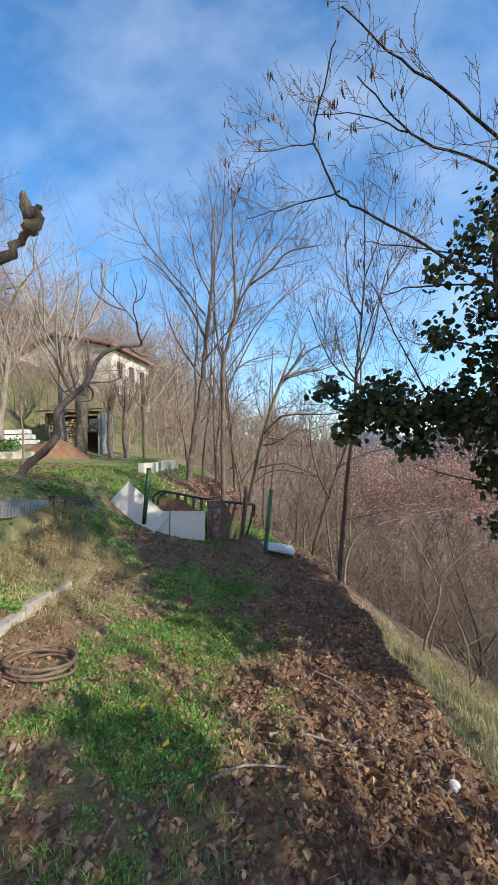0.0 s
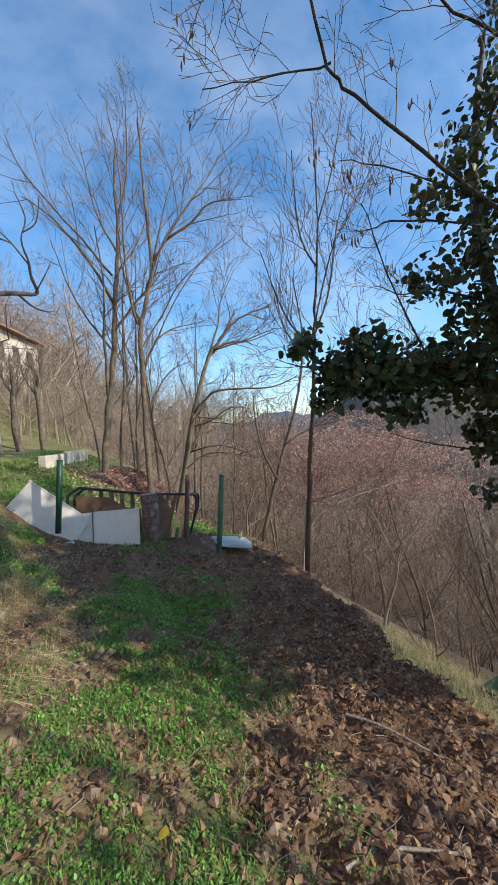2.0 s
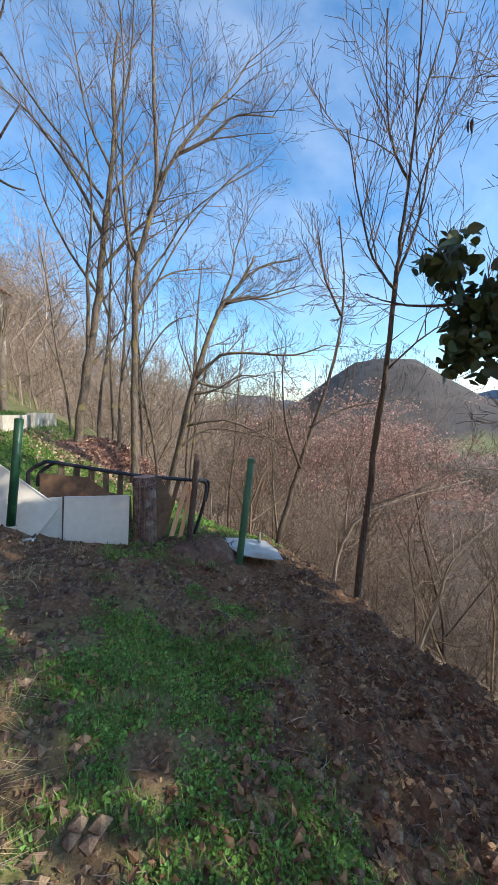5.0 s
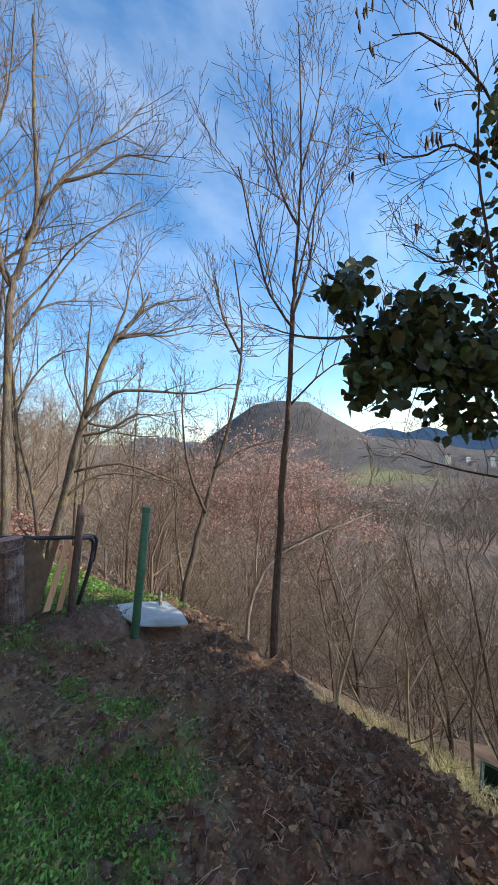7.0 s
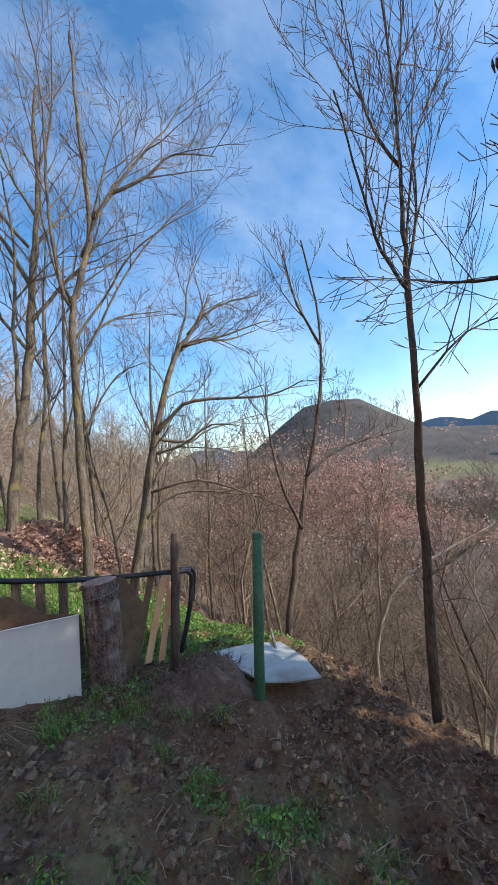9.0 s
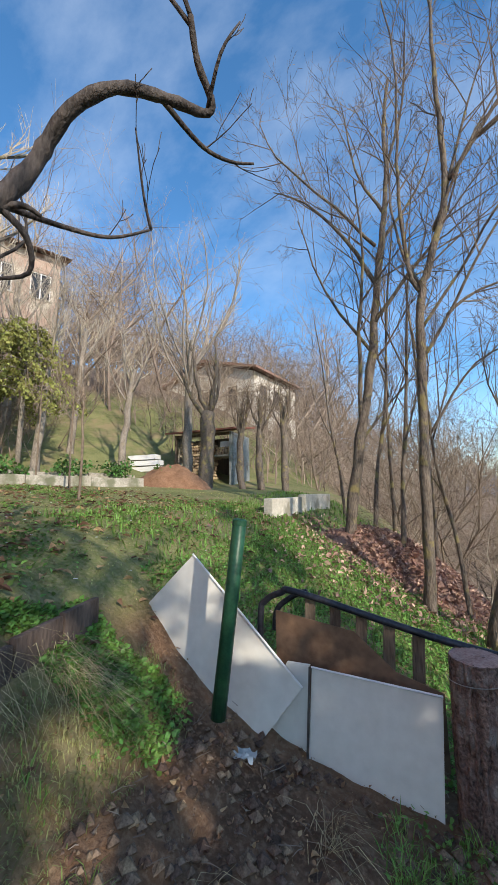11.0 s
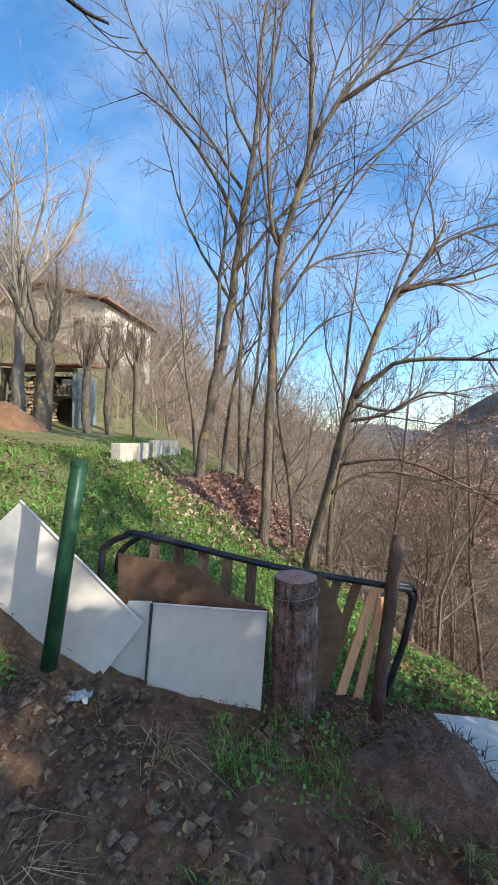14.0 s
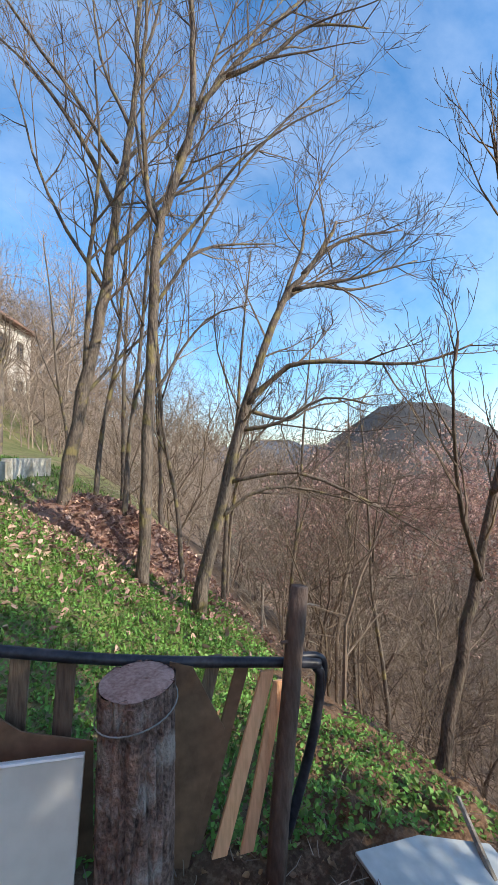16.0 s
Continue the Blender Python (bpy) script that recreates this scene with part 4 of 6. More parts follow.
def leafy_bush(name, label, category, centre, size, count, material, seed, leaf=0.09, stems=5, trunk=True, group=""):
    rng = random.Random(seed)
    c = Vector(centre)
    base = on(c.x, c.y, -0.05)
    t = thing(name, label, category, group, base)
    if trunk:
        for k in range(stems):
            g = Geo()
            e = c + Vector((rng.gauss(0, 0.3) * size[0], rng.gauss(0, 0.3) * size[1], rng.uniform(-0.2, 0.5) * size[2])) - base
            s = Vector((rng.gauss(0, 0.15), rng.gauss(0, 0.15), 0))
            g.tube(smooth_line([s, s.lerp(e, 0.5) + Vector((rng.gauss(0, 0.1), rng.gauss(0, 0.1), 0.1)), e]), [0.05 - 0.004 * i for i in range(9)], 6)
            part("stem", g, BARK_PALE, t, smooth=True)
    g = Geo()
    for _ in range(7):
        o = Vector((rng.gauss(0, 0.4) * size[0], rng.gauss(0, 0.4) * size[1], rng.gauss(0, 0.35) * size[2]))
        ivy_leaves(g, c + o - base, (size[0] * 0.75, size[1] * 0.75, size[2] * 0.7), count // 7, rng, leaf)
    part("foliage", g, material, t)
    return t


# three trees out of view, added to shade the bank, soil and path
leafy_bush("evergreen_tree", "unseen evergreen with a high crown, added to shade the bank", "tree", (5.3, -1.5, 6.4), (1.7, 1.7, 1.1), 1700, IVY, 60, 0.15, 2, group="evergreens past the slope")
leafy_bush("evergreen_tree", "unseen evergreen added to shade the soil and boards", "tree", (4.3, 1.95, 2.6), (1.25, 1.25, 2.1), 7600, IVY, 59, 0.16, 3, group="evergreens past the slope")
leafy_bush("evergreen_tree", "small unseen evergreen added to shade the near path", "tree", (4.3, -2.4, 2.7), (0.9, 0.8, 0.8), 1500, IVY, 58, 0.13, 3, group="evergreens past the slope")
leafy_bush("evergreen_shrub", "big dark evergreen shrub above the hedge", "shrub", (-10.8, 4.4, 5.0), (1.5, 1.5, 2.2), 13000, SHRUB, 61, 0.10, 9)
leafy_bush("evergreen_shrub", "big dark evergreen shrub above the hedge", "shrub", (-10.6, 6.1, 4.8), (1.1, 1.2, 1.8), 7500, SHRUB, 62, 0.09, 9)


for x, y, h, sd in ((-9.75, 5.5, 3.4, 87), (-9.6, 7.0, 2.6, 88), (-9.7, 4.7, 2.7, 89)):
    crown_tree("shrub", "pale bare shrub rising behind the hedge", on(x, y, -0.05), h, 0.04, sd, BARK_PALE, BARK_PALE, 0.5, 5, 0.75, 0.5, (2,), group="pale shrubs", shoots=3)


def conifer(x, y, low, top, reach):
    rng = random.Random(63)
    base = on(x, y, -0.1)
    t = thing("conifer", "yellow-green drooping conifer among bare trunks", "tree", at=base)
    g = Geo()
    g.tube([(0, 0, 0), (0.05, 0, (top - base.z) * 0.5), (0, 0.05, top - base.z)], [0.09, 0.06, 0.015], 8)
    part("trunk", g, BARK_PALE, t, smooth=True)
    boughs, g = Geo(), Geo()
    for k in range(34):
        q = k / 33
        z = low + (top - low) * q - base.z
        a = k * 2.4 + rng.uniform(-0.3, 0.3)
        ln = reach * (1 - 0.55 * q) * rng.uniform(0.7, 1.15)
        d = Vector((math.cos(a), math.sin(a), 0))
        line = smooth_line([Vector((0, 0, z)), Vector((0, 0, z + 0.12)) + d * ln * 0.4, Vector((0, 0, z - 0.05)) + d * ln * 0.8, Vector((0, 0, z - 0.35)) + d * ln], 3)
        boughs.tube(line, [0.02 - 0.0018 * i for i in range(len(line))], 4)
        for p in line[2:]:
            ivy_leaves(g, p - Vector((0, 0, 0.1)), (0.22, 0.22, 0.2), 26, rng, 0.08, 1.2)
    tagged(part("bough_growth", boughs, BARK_PALE, t), kind="stuff")
    part("foliage", g, CONIFER, t, "soft yellow-green hanging sprays")


conifer(-10.9, 11.7, 4.6, 6.9, 1.5)
for k, (x, y) in enumerate(((-8.4, 9.6), (-7.9, 10.9), (-7.4, 11.9), (-6.6, 13.0))):
    leafy_bush("planter_shrub", "low green shrub in the planting strip", "shrub", on(x - 0.6, y + 0.5, 0.4), (0.42, 0.42, 0.28), 520, HEDGE, 64 + k, 0.07, 2, group="planter shrubs")


def hedge():
    rng = random.Random(9)
    base = on(-8.9, 5.6)
    t = thing("hedge", "dense glossy green ivy hedge over a low pale wall", "hedge", at=base)
    g = Geo()
    for _ in range(8500):
        y = rng.uniform(3.6, 7.5)
        top = 3.55 + 0.14 * nz(y, 0, 1.3) - 0.1 * sm(6.0, 7.5, y)
        bot = 2.15 + 0.12 * nz(y, 3, 2.0)
        k = rng.random()
        if k < 0.68:
            p = Vector((-8.62 + rng.gauss(0, 0.05) + 0.07 * nz(y, 7, 3), y, rng.uniform(bot, top)))
            nn = Vector((1, rng.gauss(0, 0.5), rng.gauss(0.3, 0.5)))
        else:
            p = Vector((rng.uniform(-9.5, -8.6), y, top + rng.gauss(0, 0.06)))
            nn = Vector((rng.gauss(0.2, 0.5), rng.gauss(0, 0.5), 1))
        d = Vector((rng.gauss(0, 0.5), rng.gauss(0, 0.6), -0.8)).normalized()
        nn = (nn - d * nn.dot(d)).normalized()
        s = rng.uniform(0.06, 0.12)
        g.leaf(p - base, d, nn, s, s * 0.85, rng.uniform(-0.1, 0.15))
    part("foliage", g, HEDGE, t)
    # near-black box as painted shade in the gaps between the leaves
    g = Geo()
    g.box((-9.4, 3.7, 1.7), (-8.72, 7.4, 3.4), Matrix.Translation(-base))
    part("inner_growth", g, mat("hedge_inner_shade", (0.012, 0.02, 0.008), (0.03, 0.035, 0.015), 8, 0.95, 0.6), t)


hedge()


# ---------------------------------------------------------------- the fence
def slab(name, material, corners, thick, parent=None, label="", edge=None):
    """A flat board between corners, thick behind its face."""
    c = [Vector(p) for p in corners]
    n = (c[1] - c[0]).cross(c[2] - c[0]).normalized() * thick
    g = Geo()
    g.v = c + [p + n for p in c]
    k = len(c)
    g.f = [tuple(range(k))[::-1], tuple(range(k, 2 * k))] + [(i, (i + 1) % k, (i + 1) % k + k, i + k) for i in range(k)]
    return part(name, g, material, parent, label, bevel=min(0.003, thick * 0.3))


p1 = thing("white_board", "square white laminate board propped on its corner against a post", "board", "white boards", (-1.9, 6.6, 0.5))
slab("board", PANEL, rel([(-2.49, 6.57, 0.94), (-2.10, 6.61, 1.33), (-1.40, 6.52, 0.715), (-1.72, 6.47, 0.31)], p1.location), 0.018, p1)
g = Geo()
g.tube(rel([(-2.10, 6.605, 1.335), (-1.40, 6.515, 0.72)], p1.location), [0.006, 0.006], 5)
part("edge_strip", g, WHITE, p1, "white plastic edge strip")
p2 = thing("white_board", "white laminate board standing in the soil against a log", "board", "white boards", (-1.1, 6.56, 0.3))
slab("board", PANEL, rel([(-1.36, 6.57, 0.80), (-0.752, 6.565, 0.765), (-0.79, 6.53, 0.20), (-1.395, 6.54, 0.22)], p2.location), 0.018, p2)
g = Geo()
g.tube(rel([(-1.36, 6.56, 0.805), (-0.752, 6.555, 0.77)], p2.location), [0.005, 0.005], 5)
part("edge_strip", g, WHITE, p2, "white plastic edge strip")
p3 = thing("white_board", "narrow white board wedged between two others", "board", "white boards", (-1.5, 6.58, 0.3))
slab("board", PANEL, rel([(-1.50, 6.59, 0.80), (-1.375, 6.59, 0.80), (-1.40, 6.57, 0.22), (-1.75, 6.57, 0.25)], p3.location), 0.018, p3)
g = Geo()
g.tube(rel([(-1.366, 6.548, 0.81), (-1.40, 6.53, 0.2)], p3.location), [0.006, 0.006], 5)
part("seam_strip", g, METAL_DARK, p3, "dark seam strip")
p4 = thing("plastic_sheet", "white plastic sheet lying half buried on the slope", "board", "white boards", (0.4, 6.25, 0.1))
OLDPLASTIC = mat("dull_white_plastic", (0.36, 0.39, 0.38), (0.48, 0.51, 0.50), 3, 0.45, 0.1, c3=(0.28, 0.26, 0.22))
c0, ca, cb = on(0.15, 6.62, 0.075), on(0.72, 6.35, 0.075), on(0.3, 6.04, 0.07)
nrm = (ca - c0).cross(cb - c0)
slab("board", OLDPLASTIC, rel([(x, y, c0.z - (nrm.x * (x - c0.x) + nrm.y * (y - c0.y)) / nrm.z) for x, y in ((0.15, 6.62), (0.21, 6.30), (0.30, 6.04), (0.47, 5.97), (0.68, 5.95), (0.74, 6.25), (0.72, 6.60), (0.45, 6.66))], p4.location), 0.012, p4)


def metal_post(label, foot, top, r, material):
    t = thing("fence_post", label, "post", "green posts", foot)
    d = (Vector(top) - Vector(foot))
    g = Geo()
    g.tube([-d * 0.2, d * 0.5, d * 0.995, d], [r, r, r, r * 0.85], 14)
    part("post", g, material, t, smooth=True)
    g = Geo()
    g.tube([d * 0.97, d * 1.005, d * 1.015], [r * 1.06, r * 1.06, r * 0.7], 14)
    part("cap", g, material, t)


metal_post("dark green painted steel post leaning beside white boards", (-1.72, 6.25, 0.80), (-1.64, 6.30, 1.56), 0.036, GREEN)
metal_post("faded green steel post leaning beside a white sheet", (0.22, 5.98, 0.05), (0.375, 5.99, 1.14), 0.034, GREEN_FADED)


def gate_frame():
    o = Vector((-0.8, 6.75, 0.9))
    t = thing("tubular_frame", "black bent-tube bed frame standing as a fence", "frame", at=o)
    for line, r in (([(-1.70, 6.70, 0.35), (-1.69, 6.70, 0.97), (-1.66, 6.70, 1.07), (-1.56, 6.705, 1.125), (-1.45, 6.71, 1.13), (-0.7, 6.72, 0.955), (0.0, 6.72, 0.845), (0.06, 6.72, 0.82), (0.075, 6.72, 0.76), (0.03, 6.71, 0.55), (-0.08, 6.70, 0.25)], 0.019), ([(-1.62, 6.75, 0.9), (-1.60, 6.75, 1.02), (-1.50, 6.76, 1.10), (-1.42, 6.76, 1.13)], 0.017), ([(0.0, 6.75, 0.855), (0.09, 6.76, 0.835), (0.11, 6.76, 0.78), (0.07, 6.75, 0.6)], 0.016)):
        g = Geo()
        l = smooth_line(rel(line, o), 5)
        g.tube(l, [r] * len(l), 10)
        part("tube", g, BLACKPIPE, t, smooth=True)
    for x in (-1.40, -1.26, -1.12, -0.98, -0.84):
        z = 1.11 - (x + 1.45) * 0.225
        slab("slat", WOOD_OLD, rel([(x - 0.06, 6.74, 0.4), (x, 6.74, 0.4), (x + 0.035, 6.74, z), (x - 0.025, 6.74, z)], o), 0.012, t)


gate_frame()
bs = thing("brown_sheet", "sagging brown plastic sheet hung behind the boards", "sheet", at=(-1.15, 6.72, 0.7))
slab("sheet", BROWNSHEET, rel([(-1.58, 6.66, 1.04), (-1.58, 6.66, 0.4), (-0.74, 6.66, 0.4), (-0.74, 6.66, 0.74), (-0.95, 6.67, 0.80), (-1.15, 6.67, 0.97)], bs.location), 0.006, bs)
bs2 = thing("brown_sheet", "brown board leaning behind the log", "sheet", at=(-0.42, 6.72, 0.5))
slab("sheet", BROWNSHEET, rel([(-0.50, 6.70, 0.93), (-0.42, 6.70, 0.90), (-0.305, 6.71, 0.66), (-0.39, 6.70, 0.42), (-0.45, 6.69, 0.2), (-0.54, 6.69, 0.2)], bs2.location), 0.01, bs2)
for a, b, w, m, lab in (((-0.335, 6.69, 0.36), (-0.135, 6.74, 0.83), 0.027, WOOD_PALE, "pale bare board leaning in the fence"), ((-0.235, 6.70, 0.34), (-0.085, 6.75, 0.78), 0.024, WOOD_PALE, "pale bare board leaning in the fence"), ((-0.42, 6.735, 0.36), (-0.22, 6.76, 0.88), 0.026, BROWNSHEET, "reddish brown board leaning in the fence"), ((-0.50, 6.74, 0.4), (-0.33, 6.765, 0.90), 0.026, WOOD_OLD, "weathered board leaning in the fence")):
    t = thing("board", lab, "board", "fence boards", a)
    slab("plank", m, rel([(a[0] - w, a[1], a[2] - 0.1), (a[0] + w, a[1], a[2] - 0.1), (b[0] + w, b[1], b[2]), (b[0] - w, b[1], b[2])], a), 0.016, t)


def stake():
    a, b = Vector((-0.16, 6.63, 0.1)), Vector((-0.02, 6.68, 1.15))
    t = thing("stake", "round weathered wooden stake leaning against the frame", "stake", at=a)
    g = Geo()
    l = [(b - a) * k / 8 for k in range(9)]
    g.tube([p + Vector((0.006 * nz(i, 0, 0.7), 0.004 * nz(i, 4, 0.7), 0)) for i, p in enumerate(l)], [0.034, 0.036, 0.035, 0.037, 0.034, 0.035, 0.034, 0.036, 0.033], 10)
    part("pole", g, STAKEWOOD, t, smooth=True)
    for z, d, ln, m in ((0.80, Vector((-1, -0.2, 0.35)), 0.055, STAKEWOOD), (0.93, Vector((0.8, 0.2, -0.15)), 0.13, BARK_PALE)):
        g = Geo()
        p = (b - a) * z
        g.tube(smooth_line([p, p + d * ln * 0.5 + Vector((0, 0, 0.008)), p + d * ln]), [0.012 - 0.0009 * k if m is STAKEWOOD else 0.006 - 0.0005 * k for k in range(9)], 6)
        part("twig_stub", g, m, t)


stake()


def log_post():
    o = Vector((-0.615, 6.57, 0.05))
    t = thing("log_post", "upright sawn pine log with cracked bark used as a fence post", "log", at=o)
    h, n, m = 0.905, 96, 56
    g = Geo()
    for j in range(m + 1):
        z = -0.2 + (h + 0.2) * j / m
        for k in range(n):
            a = 2 * math.pi * k / n
            plate = noise.noise(Vector((math.cos(a) * 2.6, math.sin(a) * 2.6, z * 2.2)))
            crack = max(0, 1 - abs(noise.noise(Vector((math.cos(a) * 3.4, math.sin(a) * 3.4, z * 1.3 + 5)))) * 7)
            scale = noise.noise(Vector((math.cos(a) * 7, math.sin(a) * 7, z * 9)))
            r = 0.116 + 0.007 * plate + 0.005 * scale - 0.020 * crack + 0.02 * sm(0.25, -0.1, z) + 0.004 * nz(k * 0.7, j * 0.8)
            g.v.append(Vector((r * math.cos(a) + 0.015 * z, r * math.sin(a), z + (0.006 * nz(a, 0, 1.5) if j == m else 0))))
    g.f = [(j * n + k, j * n + (k + 1) % n, (j + 1) * n + (k + 1) % n, (j + 1) * n + k) for j in range(m) for k in range(n)]
    part("bark", g, LOGBARK, t, smooth=True)
    g = Geo()
    rings = 5
    for j in range(rings):
        for k in range(n):
            a = 2 * math.pi * k / n
            r = (0.112 + 0.003 * nz(math.cos(a), math.sin(a), 2)) * (rings - j) / rings
            g.v.append(Vector((r * math.cos(a) + 0.013, r * math.sin(a), h + 0.002 + 0.012 * sm(0.5, 1, (rings - j) / rings) * -0.3 + 0.005 * nz(r * 30, a, 1))))
    g.v.append(Vector((0.013, 0, h + 0.004)))
    g.f = [(j * n + k, j * n + (k + 1) % n, (j + 1) * n + (k + 1) % n, (j + 1) * n + k) for j in range(rings - 1) for k in range(n)]
    g.f += [((rings - 1) * n + k, (rings - 1) * n + (k + 1) % n, rings * n) for k in range(n)]
    part("sawn_end", g, LOGEND, t, "pinkish brown sawn end")
    g = Geo()
    l = [Vector((0.123 * math.cos(a) + 0.012, 0.123 * math.sin(a), h - 0.075 - 0.03 * math.sin(a * 0.5 + 0.6))) for a in [math.pi * (0.95 + 1.15 * k / 16) for k in range(17)]]
    g.tube(l, [0.0022] * len(l), 5)
    part("wire", g, WIRE, t, "loop of pale wire")


log_post()


# ---------------------------------------------------------------- woods
def proto(seed, height, r, arms, kids, twig_r=0.012, lean=0.1):
    """One bare tree of the woods as corner and face arrays."""
    rng = random.Random(seed)
    g = Geo()
    top = Vector((rng.gauss(0, lean) * height, rng.gauss(0, lean) * height, height * 0.8))
    bend = height * 0.055
    line = smooth_line([Vector((0, 0, -0.4)), top * 0.35 + Vector((rng.gauss(0, bend), rng.gauss(0, bend), 0)), top * 0.7 + Vector((rng.gauss(0, bend), rng.gauss(0, bend), 0)), top], 2)
    g.tube(line, [r * (1 - 0.8 * i / (len(line) - 1)) for i in range(len(line))], 5, cap=False)
    for k in range(arms):
        t = 0.14 + 0.84 * (k + rng.random()) / arms
        i = min(len(line) - 2, int(t * (len(line) - 1)))
        p = line[i].lerp(line[i + 1], t * (len(line) - 1) - i)
        d = rand_dir(Vector((0, 0, 1)), rng.uniform(0.5, 1.45), rng)
        shoot(g, p, d, height * rng.uniform(0.3, 0.55) * (1.25 - 0.6 * t), twig_r * (1.3 - t), 0, rng, 0.1, kids, 0.2, spread=(0.45, 1.05))
    v = np.array([tuple(p) for p in g.v])
    f = np.array([q if len(q) == 4 else (*q, q[-1]) for q in g.f])
    return v, f


def scatter(name, label, category, protos, places, material, seed, parent=None):
    """Many trees in one mesh, each turned and sized by chance."""
    rng = random.Random(seed)
    vs, fs, n = [], [], 0
    for x, y, s in places:
        v, f = protos[rng.randrange(len(protos))]
        a = rng.uniform(0, 2 * math.pi)
        c, si = math.cos(a), math.sin(a)
        z = ground_z(x, y)
        w = np.stack([v[:, 0] * c - v[:, 1] * si, v[:, 0] * si + v[:, 1] * c, v[:, 2] * rng.uniform(0.85, 1.15)], 1) * s + (x, y, z)
        vs.append(w)
        fs.append(f + n)
        n += len(w)
    v, f = np.concatenate(vs), np.concatenate(fs)
    me = bpy.data.meshes.new(name)
    me.from_pydata(v.tolist(), [], f.tolist())
    me.materials.append(material)
    ob = new(name, me)
    return tagged(ob, label, category, kind="stuff")


def polar(r, yaw):
    a = radians(yaw)
    return -1 - r * math.sin(a), 5 + r * math.cos(a)


def woods():
    rng = random.Random(77)
    fine = [proto(100 + k, 6.2, 0.034, 16, (5, 4), 0.015, 0.34) for k in range(5)]
    coarse = [proto(120 + k, 8.0, 0.065, 15, (5, 2), 0.028, 0.16) for k in range(4)]
    brush = [proto(140 + k, 2.6, 0.022, 9, (5, 3), 0.009, 0.25) for k in range(5)]
    # thicket of the gully
    pl = []
    for _ in range(150):
        r, a = rng.uniform(7.5, 24), rng.uniform(-92, 2)
        x, y = polar(r, a)
        if x < 3.4 and y < 9.5 or (x < 1.2 and y < 12):
            continue
        pl.append((x, y, rng.uniform(0.5, 0.85)))
    scatter("gully_thicket", "dense thicket of bare brown trees in the gully", "woodland", fine, pl, TWIG_RED_SHADED, 1)
    for k, (m, nn, sd) in enumerate(((TWIG_PALE, 55, 11), (BARK_DARK, 26, 12))):
        pl = []
        while len(pl) < nn:
            x, y = polar(rng.uniform(7.5, 20), rng.uniform(-92, 2))
            if not (x < 3.2 and y < 9.5 or (x < 1.2 and y < 12)):
                pl.append((x, y, rng.uniform(0.35, 0.75)))
        scatter("gully_thicket", ("pale dry saplings standing in the gully", "dark bare trees standing in the gully")[k], "woodland", fine, pl, m, sd)
    pl = []
    for _ in range(170):
        r, a = rng.uniform(4.2, 15), rng.uniform(-95, 0)
        x, y = polar(r, a)
        if x < 2.6 and y < 8.5 or x < 0.9:
            continue
        pl.append((x, y, rng.uniform(0.6, 1.2)))
    scatter("brushwood", "tangled bare brushwood on the lower slope", "brushwood", brush, pl, TWIG, 2)
    # brush behind the shed and up the garden slope
    pl = []
    for _ in range(130):
        pl.append((rng.uniform(-15, -1.5), rng.uniform(18, 29), rng.uniform(0.9, 1.6)))
    for _ in range(50):
        pl.append((rng.uniform(-16, -11.5), rng.uniform(3, 17), rng.uniform(0.7, 1.3)))
    for _ in range(75):
        pl.append((rng.uniform(-18.5, -14.5), rng.uniform(8.5, 17.5), rng.uniform(1.2, 2.0)))
    scatter("garden_brush", "bare reddish brushwood behind the garden", "brushwood", brush, pl, TWIG_TAN_LIT, 5)
    # hillsides
    pl = []
    for _ in range(330):
        r, a = 22 + 50 * rng.random() ** 0.8, rng.uniform(-95, 22)
        if -64 < a < -43 and r > 42:
            continue
        pl.append((*polar(r, a), rng.uniform(0.8, 1.25)))
    for _ in range(330):
        r, a = rng.uniform(19, 66), rng.uniform(8, 100)
        x, y = polar(r, a)
        if -20 < x < -8 and 24 < y < 38 or (-30 < x < -14 and 7 < y < 19):
            continue
        pl.append((x, y, rng.uniform(1.05, 1.75)))
    scatter("hillside_woods", "bare brown winter woods covering the hillsides", "woodland", coarse, pl, TWIG_TAN_LIT, 3)
    far = [proto(160 + k, 8.0, 0.12, 16, (4,), 0.09) for k in range(3)]
    pl = []
    for _ in range(760):
        r, a = rng.uniform(75, 170), rng.uniform(-95, 45)
        x, y = polar(r, a)
        if math.hypot((x - 187) / 44, (y - 146) / 34) < 1 or (-64 < a < -43 and r > 60):
            continue
        pl.append((x, y, rng.uniform(0.8, 1.3)))
    hill = []
    for _ in range(1500):
        x, y = 212 + rng.gauss(0, 46), 290 + rng.gauss(0, 42)
        hill.append((x, y, rng.uniform(0.22, 0.46)))
    hedges = []
    while len(hedges) < 330:
        r, a = rng.uniform(40, 175), rng.uniform(-68, -38)
        x, y = polar(r, a)
        if math.hypot((x - 187) / 40, (y - 146) / 30) > 1 and nz(x, y, 0.04, 9) > -0.15:
            hedges.append((x, y, rng.uniform(0.3, 0.62)))
    scatter("valley_hedgerows", "leafless hedgerows and scrub across the valley fields", "woodland", far, hedges, mat("valley_scrub", (0.10, 0.085, 0.065), (0.19, 0.165, 0.125), 0.05, 1.0, 0, vary=0.3, island=True), 7)
    scatter("distant_woods", "distant leafless woods in the valley", "woodland", far, pl, mat("far_wood", (0.12, 0.095, 0.085), (0.20, 0.16, 0.14), 0.05, 1.0, 0, vary=0.25, island=True), 4)
    scatter("hilltop_woods", "dark woods on the far hill", "woodland", [proto(170 + k, 8.0, 0.2, 13, (), 0.15) for k in range(4)], hill, mat("hill_wood", (0.06, 0.058, 0.06), (0.115, 0.105, 0.105), 0.05, 1.0, 0, vary=0.3, island=True), 6)


woods()


